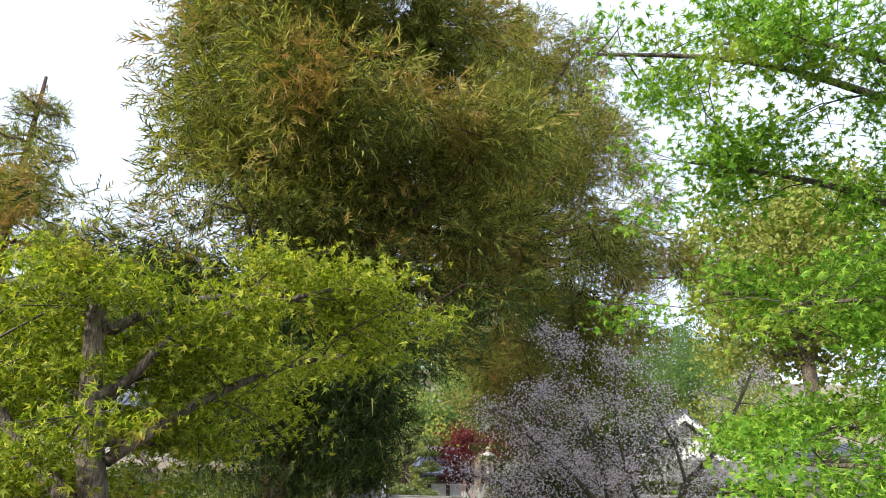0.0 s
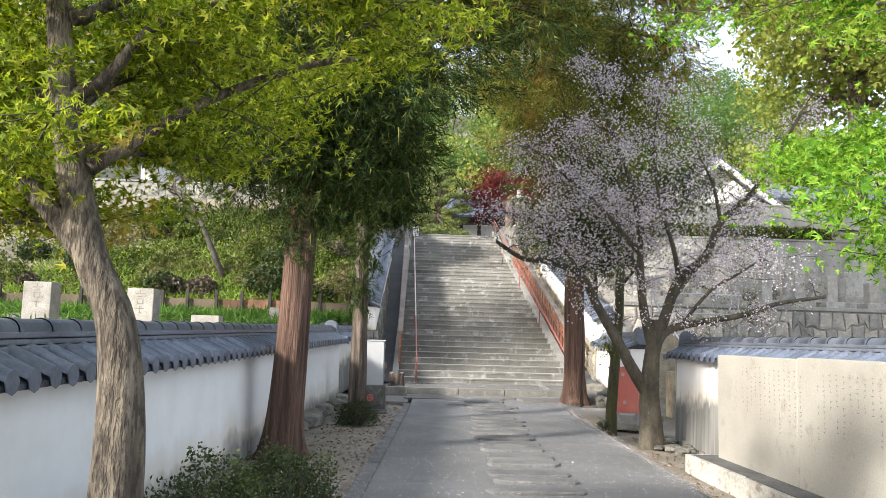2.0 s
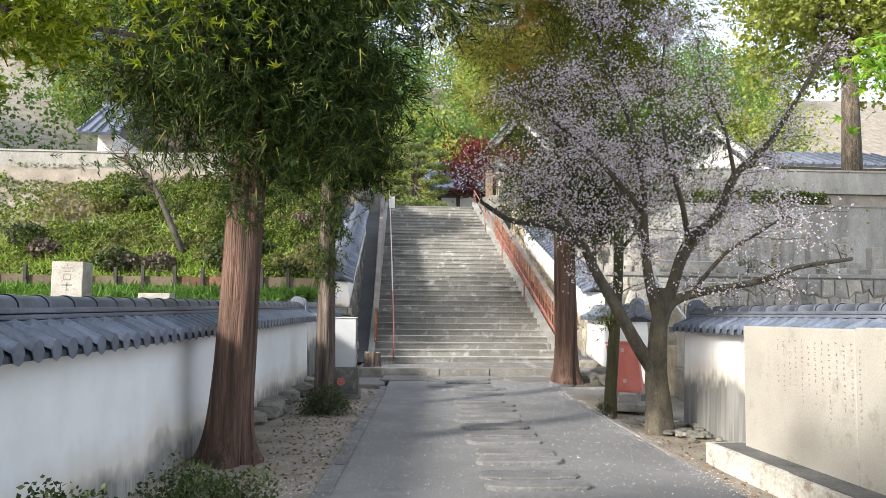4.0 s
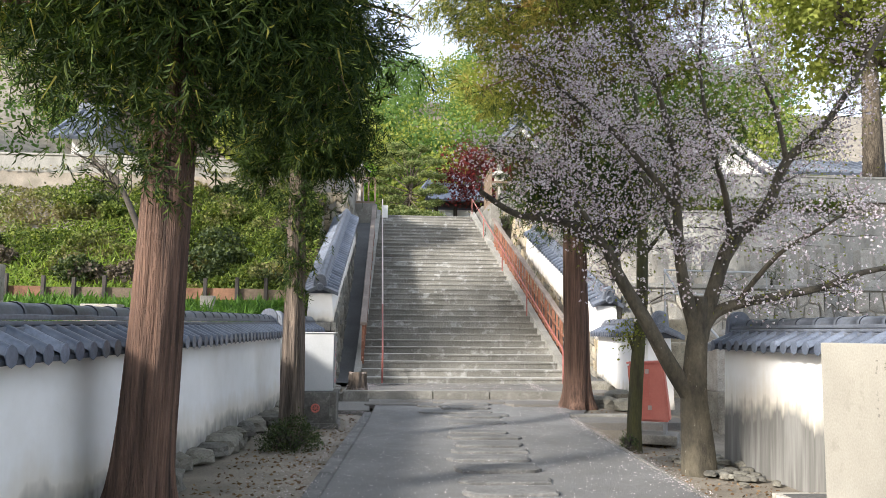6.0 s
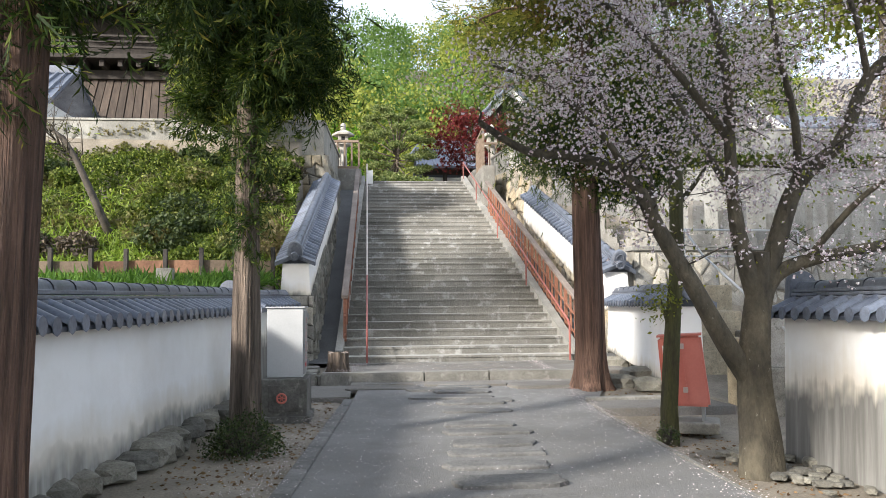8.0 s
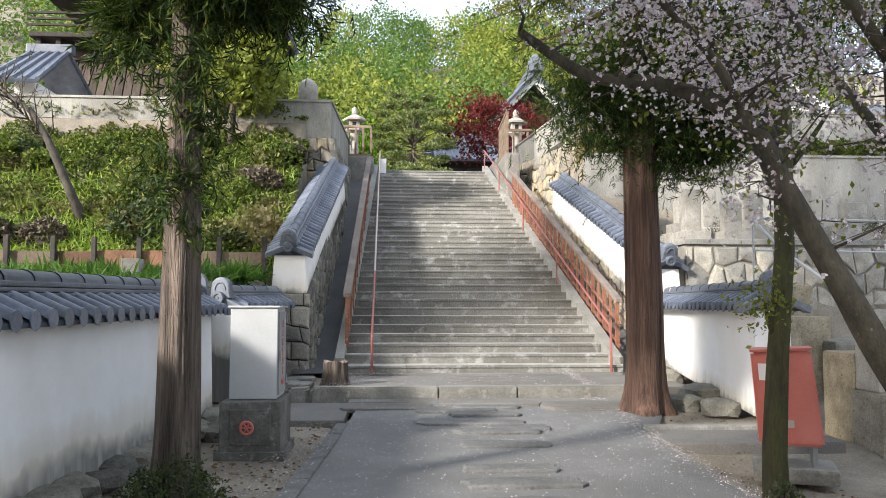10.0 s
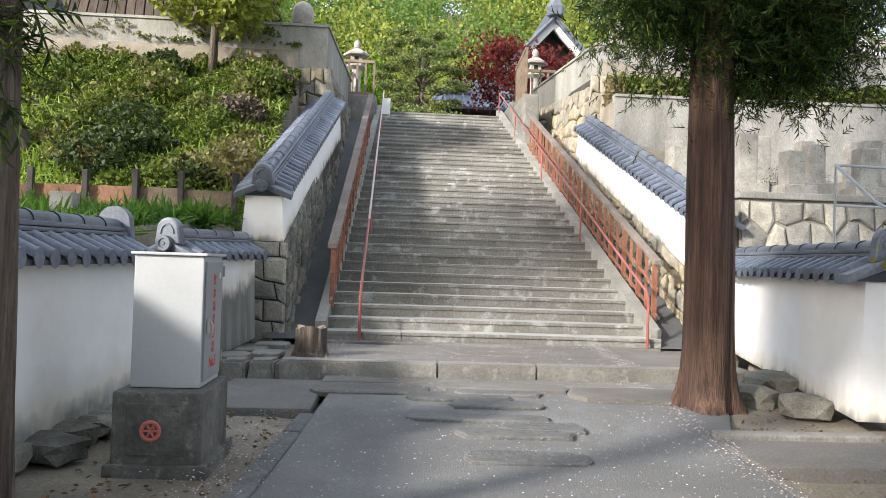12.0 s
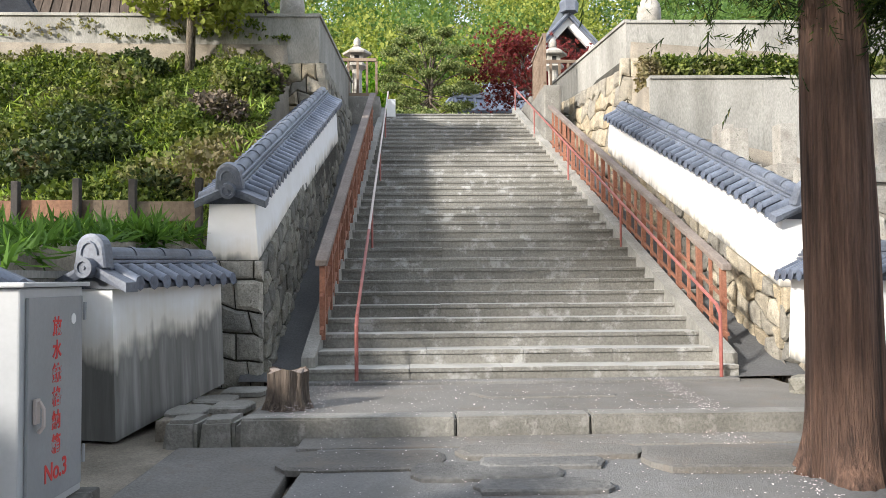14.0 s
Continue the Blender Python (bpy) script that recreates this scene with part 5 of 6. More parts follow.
# ---- things along the lane ----
def hose_box():
    top = thing("hose_cabinet", "grey steel fire-hose cabinet with red lettering on a concrete plinth", "cabinet", (-1.93, 9.07, 0))
    bm = boxed(-0.30, 0.30, -0.46, 0.36, -0.05, 0.545, 0.015)
    box(bm, -0.34, 0.34, -0.50, 0.40, -0.05, 0.06, 0.012)
    part("plinth", bm, M["dark_concrete"], top, "stained concrete plinth")
    part("plinth_panel", box(bmesh.new(), -0.2, 0.2, -0.475, -0.458, 0.12, 0.47, 0.008), M["dark_concrete"], top)
    part("body", boxed(-0.24, 0.235, -0.29, 0.29, 0.55, 1.47, 0.008), M["steel"], top)
    part("roof_sheet", boxed(-0.26, 0.262, -0.315, 0.315, 1.472, 1.492, 0.006), M["steel"], top)
    door = part("door", boxed(0.2365, 0.25, -0.25, 0.26, 0.59, 1.43, 0.004), M["steel_dark"], top, "grey steel door")
    bm = boxed(0.252, 0.266, -0.215, -0.175, 0.93, 1.03, 0.004)
    tube([(0.27, -0.195, 1.02), (0.287, -0.195, 0.99), (0.287, -0.195, 0.92), (0.268, -0.195, 0.895)], [0.008] * 4, 6, bm)
    part("handle", bm, M["pipe_pale"], door, "chrome handle")
    for z in (0.68, 1.32):
        part("hinge", tube([(0.258, 0.262, z), (0.258, 0.262, z + 0.08)], [0.008, 0.008], 6), M["steel_dark"], door)
    part("round_sticker", tube([(0.2505, 0.16, 1.33), (0.2525, 0.16, 1.33)], [0.024, 0.024], 12), M["white"], door, "pale round sticker")
    for k, (text, y, z, size) in enumerate([(c, 0.0, 1.275 - 0.098 * j, 0.084) for j, c in enumerate("放水銃格納箱")] + [("No.3", 0.0, 0.672, 0.105)]):
        cu = bpy.data.curves.new("letter", "FONT")
        cu.body, cu.size, cu.align_x, cu.extrude, cu.offset = text, size, "CENTER", 0.0006, 0.002
        tmp = new("letter_tmp", cu)
        me = bpy.data.meshes.new_from_object(tmp.evaluated_get(bpy.context.evaluated_depsgraph_get()))
        bpy.data.objects.remove(tmp)
        me.materials.clear()
        me.materials.append(M["red_ink"])
        ob = new("lettering", me)
        ob.parent = door
        ob.matrix_basis = pose(0.2512, y, z, 90, 0, 90)
    valve = part("valve_wheel", tube([(-0.02 + 0.06 * math.cos(a), -0.53, 0.30 + 0.06 * math.sin(a)) for a in np.linspace(0, math.tau, 15)], [0.013] * 15, 6), M["red_bin"], top, "red valve wheel")
    bm = bmesh.new()
    for a in range(3):
        tube([(-0.02 + 0.06 * math.cos(a * math.pi / 3), -0.53, 0.30 + 0.06 * math.sin(a * math.pi / 3)), (-0.02 - 0.06 * math.cos(a * math.pi / 3), -0.53, 0.30 - 0.06 * math.sin(a * math.pi / 3))], [0.008] * 2, 5, bm)
    part("spoke", bm, M["red_bin"], valve)
    part("valve_stem", tube([(-0.02, -0.46, 0.30), (-0.02, -0.535, 0.30)], [0.022, 0.016], 8), M["pipe_red"], top)


hose_box()


def litter_bin():
    top = thing("litter_bin", "faded red sheet-metal litter bin with latched door", "bin", (3.36, 8.2, -0.08), -24)
    bm = prism(bmesh.new(), (-0.29, -0.22, 0.24), (0.29, -0.22, 0.24), (0.29, 0.22, 0.24), (-0.29, 0.22, 0.24), (-0.35, -0.24, 1.12), (0.19, -0.2, 1.15), (0.19, 0.2, 1.15), (-0.35, 0.24, 1.12))
    bmesh.ops.bevel(bm, geom=bm.edges[:], offset=0.03, segments=2, affect="EDGES")
    part("body", bm, M["red_bin"], top)
    part("lid", prism(bmesh.new(), (-0.36, -0.25, 1.125), (0.2, -0.21, 1.155), (0.2, 0.21, 1.155), (-0.36, 0.25, 1.125), (-0.36, -0.25, 1.15), (0.2, -0.21, 1.18), (0.2, 0.21, 1.18), (-0.36, 0.25, 1.15)), M["red_bin"], top)
    door = part("door", prism(bmesh.new(), (0.0, -0.236, 0.27), (0.02, -0.236, 0.27), (0.02, -0.2, 0.27), (0.0, -0.2, 0.27), (-0.07, -0.236, 1.1), (-0.05, -0.236, 1.1), (-0.05, -0.2, 1.1), (-0.07, -0.2, 1.1)), M["red_bin"], top, "raised door seam")
    for x, z in ((-0.01, 0.42), (-0.05, 0.98)):
        part("latch", boxed(x - 0.03, x + 0.03, -0.262, -0.238, z, z + 0.07, 0.006), M["pipe_pale"], door, "worn metal latch")
    part("label_plate", prism(bmesh.new(), (-0.28, -0.236, 0.86), (-0.16, -0.236, 0.86), (-0.16, -0.225, 0.86), (-0.28, -0.225, 0.86), (-0.29, -0.24, 1.02), (-0.18, -0.24, 1.02), (-0.18, -0.225, 1.02), (-0.29, -0.225, 1.02)), M["white"], top, "white paper label")
    for x in (-0.2, 0.2):
        for y in (-0.14, 0.14):
            part("leg", boxed(x - 0.025, x + 0.025, y - 0.025, y + 0.025, 0.04, 0.26, 0.005), M["steel_dark"], top)
    part("base_block", boxed(-0.35, 0.4, -0.3, 0.3, -0.1, 0.05, 0.03), M["granite"], top)


litter_bin()


def stele():
    top = thing("inscribed_stone_slab", "long beige stone slab with engraved columns on a white plinth", "monument", (3.12, 0, 0))
    for y0, y1, z in ((0.62, 2.88, 1.45), (-1.8, 0.61, 1.47), (-4.2, -1.81, 1.49)):
        part("slab", boxed(0.0, 0.26, y0, y1, 0.02, z, 0.012), M["stele"], top)
    nr = random.Random(8)
    bm = bmesh.new()
    for col in range(38):
        y = 2.05 - col * 0.125 - (0.25 if col > 12 else 0)
        n = nr.choice((7, 9, 12, 14))
        z = 1.36
        for k in range(n):
            z -= nr.choice((0.05, 0.055, 0.06))
            if nr.random() < 0.15:
                continue
            for _ in range(2):
                yy, zz = y + nr.uniform(-0.012, 0.012), z + nr.uniform(-0.012, 0.012)
                w, h = nr.choice(((0.016, 0.004), (0.004, 0.016), (0.012, 0.006)))
                vs = [bm.verts.new((-0.0015, yy + a * w, zz + b * h)) for a, b in ((-1, -1), (1, -1), (1, 1), (-1, 1))]
                bm.faces.new(vs)
    tagged(part("inscription", bm, M["dark_ink"], top, "small engraved characters"), kind="stuff")
    for k in range(4):
        y1 = 3.2 - k * 1.9
        bm = boxed(-0.36, 0.45, y1 - 1.895, y1, -0.35, 0.02 if k else 0.03, 0.02)
        bm.verts.ensure_lookup_table()
        part("plinth_block", bm, M["plinth"], top, "chipped white-painted plinth")
    part("ledge", boxed(-0.30, 0.4, -4.4, 3.1, 0.022, 0.034, 0.004), M["slab"], top, "dark dirt-covered ledge")


M["plinth"] = surface("chipped_white_paint", (0.40, 0.38, 0.33), (0.55, 0.53, 0.47), 1.4, 20, 0.9, 0.5, spots=(0.22, 0.17, 0.13), vary=0.05, spot_at=0.60)
stele()


def sloped_rail(name, label, a, b, posts, cap_w, dark_front, pickets=0):
    """A handrail up the stairs: a wooden cap on painted posts with a lower rail."""
    a, b = Vector(a), Vector(b)
    top = thing(name, label, "railing")
    d = (b - a)
    s = Vector((d.y, -d.x, 0)).normalized() * cap_w / 2
    u = Vector((0, 0, 0.085))
    bm = prism(bmesh.new(), a - s, a + s, b + s, b - s, a - s + u, a + s + u, b + s + u, b - s + u)
    bmesh.ops.bevel(bm, geom=bm.edges[:], offset=0.012, segments=1, affect="EDGES")
    part("cap_beam", bm, M["cap_wood"], top, "weathered brown cap beam")
    for off, h in ((-0.42, 0.035), (-0.86, 0.04)):
        q = Vector((0, 0, off))
        part("rail", prism(bmesh.new(), *[p + q for p in (a - s * 0.25, a + s * 0.25, b + s * 0.25, b - s * 0.25)], *[p + q + Vector((0, 0, h)) for p in (a - s * 0.25, a + s * 0.25, b + s * 0.25, b - s * 0.25)]), M["red_wood"], top)
    for k in range(posts):
        p = a.lerp(b, (k + 0.35) / posts)
        big = k % 2 == 0
        w = 0.036 if big else 0.02
        part("post" if big else "baluster", prism(bmesh.new(), *[(p.x + x, p.y + y, p.z - 1.02) for x, y in ((-w, -w), (w, -w), (w, w), (-w, w))], *[(p.x + x, p.y + y, p.z + 0.01 + y * SLOPE) for x, y in ((-w, -w), (w, -w), (w, w), (-w, w))]), M["red_wood"], top)
    return top


sloped_rail("stair_railing", "reddish painted timber railing with weathered cap", (-1.36, 16.0, 1.66), (-1.20, 26.6, 6.35), 26, 0.16, True)
sloped_rail("stair_railing", "rust-red painted timber railing with dark cap", (3.98, 16.0, 1.57), (3.36, 25.6, 5.80), 26, 0.14, True)


def pipe_rail(label, x0, x1, z_top):
    top = thing("pipe_handrail", label, "handrail")
    bend = (x0, Y0 - 0.02, z_top)
    part("foot_post", tube([(x0, Y0 - 0.06, 0.2), (x0, Y0 - 0.06, z_top - 0.12), (x0, Y0 + 0.06, z_top)], [0.024] * 3, 8), M["pipe_red"], top, "rusty red foot post")
    part("long_pipe", tube([(x0, Y0 + 0.06, z_top), (x0 + (x1 - x0) * 0.2, Y0 + 2.9, z_top + 2.85 * SLOPE)], [0.022] * 2, 8), M["pipe_red"] if x0 > 0 else M["pipe_red"], top)
    part("long_pipe", tube([(x0 + (x1 - x0) * 0.2, Y0 + 2.9, z_top + 2.85 * SLOPE), (x1, Y1 - 0.3, z_top + (STEPS * TREAD - 0.3) * SLOPE)], [0.022] * 2, 8), M["pipe_pale"] if x0 < 0 else M["pipe_red"], top, "pale worn pipe")
    for k in (9, 18, 27, 34):
        y = Y0 + k * TREAD + 0.2
        x = x0 + (x1 - x0) * k / STEPS
        part("post", tube([(x, y, Z0 + (k + 1) * RISE - 0.02), (x, y, z_top + (y - Y0 - 0.06) * SLOPE)], [0.02, 0.02], 8), M["pipe_red"], top)


pipe_rail("thin pipe handrail, red at the foot and pale above", -0.86, -0.88, 1.05)
pipe_rail("thin rust-red pipe handrail inside the railing", 3.62, 3.0, 1.15)


def plank_fence():
    top = thing("plank_fence", "low fence of rough planks and dark posts", "fence")
    rng = random.Random(6)
    x, k = -2.98, 0
    while x > -17:
        w = rng.uniform(0.72, 0.9)
        part("post", boxed(x - 0.045, x + 0.045, 16.15, 16.25, 1.7, 2.82 + rng.uniform(-0.06, 0.04), 0.01), M["post"], top)
        bm = boxed(x - w, x, 16.26, 16.30, 2.28 + rng.uniform(-0.02, 0.02), 2.55 + rng.uniform(-0.02, 0.02), 0.006)
        part("plank", bm, M["board_red"] if k in (2, 3, 4, 8) else M["board"], top)
        x -= w
        k += 1


plank_fence()


def marker(label, at, w, d, z0, z1, glyph=False):
    top = thing("stone_marker", label, "stone post", at)
    bm = boxed(-w / 2, w / 2, -d / 2, d / 2, z0, z1, 0.015)
    part("shaft", bm, M["lantern"], top)
    if glyph:
        bm = bmesh.new()
        for q in ((-0.08, 0.08, -0.10, -0.085), (-0.05, 0.05, -0.15, -0.135), (-0.06, 0.06, -0.19, -0.175), (-0.055, -0.04, -0.26, -0.2), (0.04, 0.055, -0.26, -0.2), (-0.05, 0.05, -0.27, -0.255), (-0.006, 0.006, -0.08, -0.03), (-0.07, 0.07, -0.35, -0.33), (-0.01, 0.01, -0.42, -0.3)):
            box(bm, q[0], q[1], -d / 2 - 0.003, -d / 2 + 0.002, z1 + q[2], z1 + q[3])
        part("carving", bm, M["dark_ink"], top, "unreadable carved strokes")


marker("squat pale granite marker with a carved sign", (-5.75, 5.6, 0), 0.44, 0.4, 1.2, 2.27, True)
marker("squat pale granite marker with a carved sign", (-7.45, 5.6, 0), 0.46, 0.4, 1.2, 2.33, True)
marker("small pale granite post behind the wall", (-4.85, 14.2, 0), 0.30, 0.28, 1.3, 2.28)
marker("low grey stone by the plank fence", (-5.6, 9.5, 0), 0.6, 0.4, 1.2, 1.92)


def stump():
    top = thing("tree_stump", "short sawn tree stump with ridged bark", "stump", (-1.42, 13.62, 0.2))
    bm = bmesh.new()
    rings = []
    for z, r in ((-0.05, 0.27), (0.03, 0.235), (0.12, 0.20), (0.25, 0.185), (0.40, 0.19)):
        rings.append([bm.verts.new((r * (1 + 0.10 * math.cos(9 * a) + 0.08 * noise.noise(Vector((math.cos(a) * 2, math.sin(a) * 2, z)))) * math.cos(a), r * (1 + 0.10 * math.cos(9 * a)) * math.sin(a), z + (0.025 * math.sin(3 * a) if z > 0.3 else 0))) for a in np.linspace(0, math.tau, 40, endpoint=False)])
    for r, s in zip(rings, rings[1:]):
        for k in range(40):
            bm.faces.new((r[k], r[(k + 1) % 40], s[(k + 1) % 40], s[k]))
    part("bark", bm, M["bark_grey"], top, smooth=True)
    bm = bmesh.new()
    bm.faces.new([bm.verts.new((v.x * 0.97, v.y * 0.97, v.z - 0.01)) for v in [q.copy() for q in [Vector((0.19 * (1 + 0.1 * math.cos(9 * a)) * math.cos(a), 0.19 * (1 + 0.1 * math.cos(9 * a)) * math.sin(a), 0.40 + 0.025 * math.sin(3 * a))) for a in np.linspace(0, math.tau, 40, endpoint=False)]]])
    part("cut_face", bm, M["cap_wood"], top, "grey sawn face")


stump()


def edging():
    top = tagged(new("edging_left"), "narrow stone edging between lane and planted strip", "kerb", kind="structure")
    rng = random.Random(12)
    y = -10.0
    while y < 10.6:
        L = rng.uniform(0.9, 1.5)
        e = min(y + L, 10.7)
        a, b = road_left(y), road_left(e)
        bm = prism(bmesh.new(), (a - 0.16, y, -0.15), (a, y, -0.15), (b, e - 0.01, -0.15), (b - 0.16, e - 0.01, -0.15), (a - 0.155, y, 0.035), (a, y, 0.03), (b, e - 0.01, 0.03), (b - 0.155, e - 0.01, 0.035))
        bmesh.ops.bevel(bm, geom=bm.edges[:], offset=0.012, segments=1, affect="EDGES")
        part("edging_stone", bm, M["slab"], top)
        y = e
    top = tagged(new("edging_right"), "thin concrete lip along the lane", "kerb", kind="structure")
    y = -10.0
    while y < 9.0:
        e = y + 1.9
        a, b = road_right(y), road_right(e)
        part("edging_stone", prism(bmesh.new(), (a, y, -0.25), (a + 0.07, y, -0.25), (b + 0.07, e - 0.006, -0.25), (b, e - 0.006, -0.25), (a, y, 0.014), (a + 0.05, y, 0.01), (b + 0.05, e - 0.006, 0.01), (b, e - 0.006, 0.014)), M["granite"], top)
        y = e
    # apron beside the cedar at the landing
    top = tagged(new("apron_right"), "low paved apron beside the lane", "pavement", kind="structure")
    part("apron_slab", boxed(2.45, 4.4, 9.0, 9.9, -0.25, 0.03, 0.02), M["paving"], top)
    part("apron_slab", boxed(2.5, 4.0, 9.92, 10.1, -0.25, 0.075, 0.02), M["granite"], top)
    part("apron_slab", boxed(-2.2, -1.12, 10.75, 12.6, -0.2, 0.06, 0.02), M["paving"], top)
    part("apron_slab", boxed(-1.15, 3.6, 12.3, 12.74, -0.2, 0.10, 0.02), M["paving"], top)


edging()


def stepping():
    top = tagged(new("stepping_stones"), "row of rough dark flat stones set into the lane", "paving", kind="structure")
    rng = random.Random(17)
    y, k = -3.4, 0
    while y < 11.9:
        d = rng.uniform(0.30, 0.44)
        if not 8.2 < y < 8.8:
            x = 0.10 + 0.058 * y + rng.uniform(-0.06, 0.06)
            flat_stone("paving_stone", top, x, y, rng.uniform(0.88, 1.05), d, rise(y) + 0.028 + rng.uniform(0, 0.014), k, M["slab"])
        y += d + rng.uniform(0.20, 0.36)
        k += 1
    for x, y, w, d, z in ((0.35, 11.5, 1.1, 0.5, 0.03), (0.9, 12.05, 1.5, 0.45, 0.045), (2.3, 11.75, 1.4, 0.8, 0.05), (-0.6, 11.9, 1.3, 0.7, 0.02), (1.25, 14.3, 1.6, 0.5, 0.24), (0.2, 10.6, 0.8, 0.45, 0.03), (1.0, 10.2, 0.75, 0.4, 0.03)):
        flat_stone("paving_stone", top, x, y, w, d, z + (rise(y) if y < 13 else 0), int(x * 100 + y * 7), M["paving"] if w > 1.2 else M["slab"])
    top = tagged(new("verge_stones"), "rough stones along the foot of walls and trees", "stones", kind="structure")
    spots = [(-2.75 + rng.uniform(-0.1, 0.15) + 0.06 * (y - 10.95), y, rng.uniform(0.14, 0.3), 0.08) for y in np.arange(3.5, 10.8, 0.42)]
    spots += [(3.35 + rng.uniform(-0.3, 0.5), 5.6 + rng.uniform(-0.9, 1.2), rng.uniform(0.04, 0.10), -0.18) for _ in range(40)]
    spots += [(3.5, 11.6, 0.32, 0.12), (3.85, 11.0, 0.25, 0.14), (4.0, 12.0, 0.3, 0.2), (-2.5, 9.9, 0.25, 0.02), (-2.45, 10.6, 0.3, 0.04), (2.35, 6.0, 0.1, -0.1), (4.25, 14.2, 0.3, 0.25)]
    for x, y, r, z in spots:
        ob = new("stone", rng.choice(STONES))
        ob.parent = top
        ob.matrix_basis = pose(x, y, z, 0, 0, rng.uniform(0, 180)) @ Matrix.Diagonal((r, r * rng.uniform(0.6, 1), r * rng.uniform(0.35, 0.6), 1))


stepping()


# ---- top of the stairs and the temple terrace ----
def stone_lantern(label, at):
    top = thing("stone_lantern", label, "lantern", at, 0, "lanterns at the stair head")
    part("base", lathe([(0.36, 0), (0.36, 0.12), (0.26, 0.2), (0.17, 0.24)], 6), M["lantern"], top)
    part("shaft", lathe([(0.16, 0.24), (0.15, 0.6), (0.15, 0.95), (0.17, 1.0)], 12), M["lantern"], top)
    part("platform", lathe([(0.17, 1.0), (0.34, 1.1), (0.34, 1.18)], 6), M["lantern"], top)
    bm = boxed(-0.2, 0.2, -0.2, 0.2, 1.18, 1.48, 0.02)
    part("fire_box", bm, M["lantern"], top)
    # dark plate on the solid box: the opening's shade painted, not cut
    part("window", boxed(-0.07, 0.07, -0.204, -0.19, 1.26, 1.42), M["opening_shade"], top)
    part("roof", lathe([(0.44, 1.48), (0.45, 1.54), (0.25, 1.66), (0.12, 1.72)], 6), M["lantern"], top)
    part("finial", lathe([(0.08, 1.72), (0.13, 1.76), (0.09, 1.80), (0.12, 1.86), (0.10, 1.95), (0.01, 2.04)], 12), M["lantern"], top, smooth=True)


stone_lantern("granite lantern with onion finial at the stair head", (-1.84, 30.0, 6.92))
stone_lantern("granite lantern with onion finial at the stair head", (4.24, 30.0, 6.92))


def balustrade(label, line, z0, z1):
    top = thing("balustrade", label, "railing")
    for (x0, y0), (x1, y1) in zip(line, line[1:]):
        d = Vector((x1 - x0, y1 - y0, 0))
        n = max(2, int(d.length / 0.24))
        s = Vector((0, 0, 1)).cross(d.normalized()) * 0.05
        a, b = Vector((x0, y0, 0)), Vector((x1, y1, 0))
        for zz, h in ((z1 - 0.08, 0.09), (z0, 0.1)):
            part("rail", prism(bmesh.new(), *[(p.x, p.y, zz) for p in (a - s, b - s, b + s, a + s)], *[(p.x, p.y, zz + h) for p in (a - s, b - s, b + s, a + s)]), M["wood"], top)
        for k in range(n + 1):
            p = a + d * k / n
            part("baluster", boxed(p.x - 0.035, p.x + 0.035, p.y - 0.035, p.y + 0.035, z0 + 0.08, z1 - 0.06, 0.006), M["wood"], top)


balustrade("weathered timber balustrade round a lantern", [(-2.3, 30.6), (-2.3, 28.9), (-1.2, 28.9)], 6.85, 7.98)
balustrade("weathered timber balustrade round a lantern", [(3.35, 26.3), (3.45, 28.9), (4.75, 28.9)], 6.55, 7.95)
corner = tagged(new("stair_head_blocks"), "rough stone blocks carrying the balustrades", "stone wall", kind="structure")
part("block", boxed(-2.3, -1.1, 28.8, 30.9, 5.8, 6.86, 0.05), M["granite"], corner)
part("block", boxed(3.3, 4.8, 28.8, 30.9, 5.6, 6.86, 0.05), M["granite"], corner)
part("block", boxed(3.3, 3.75, 26.2, 28.8, 5.0, 6.56, 0.05), M["granite"], corner)
sign = thing("white_sign_board", "small white board standing at the top step", "sign", (-0.78, 29.2, 0))
part("board", boxed(-0.13, 0.13, -0.02, 0.02, 6.25, 6.85, 0.006), M["white"], sign)
part("foot", boxed(-0.03, 0.03, -0.02, 0.1, 6.1, 6.27, 0.004), M["steel"], sign)


def round_stone(at, h):
    top = thing("memorial_stone", "tall round-topped granite memorial stone on the parapet terrace", "monument", at)
    part("shaft", lathe([(0.30, 0.0), (0.30, h * 0.72), (0.27, h * 0.84), (0.19, h * 0.94), (0.06, h)], 14), M["lantern"], top, smooth=True)
    part("base", boxed(-0.4, 0.4, -0.4, 0.4, -0.5, 0.0, 0.02), M["lantern"], top)


round_stone((-3.05, 24.8, 7.35), 1.12)
round_stone((5.75, 25.0, 7.3), 1.15)


def tiled_slope(top, a, b, c, d, pitch=0.45):
    """A roof plane with barrel tile rows. a, b: eave ends; c, d: ridge ends above b and a."""
    a, b, c, d = (Vector(p) for p in (a, b, c, d))
    n = (b - a).cross(d - a).normalized()
    if n.z < 0:
        n = -n
    bm = prism(bmesh.new(), a - n * 0.14, b - n * 0.14, c - n * 0.14, d - n * 0.14, a, b, c, d)
    bmesh.ops.recalc_face_normals(bm, faces=bm.faces)
    part("roof_bed", bm, M["tile"], top)
    k = max(2, int((b - a).length / pitch))
    bm = bmesh.new()
    for j in range(k + 1):
        p, q = a.lerp(b, j / k) + n * 0.01, d.lerp(c, j / k) + n * 0.01
        tube([p, q], [0.085, 0.085], 6, bm)
    tagged(part("barrel_tiling", bm, M["ridge"], top), kind="stuff")


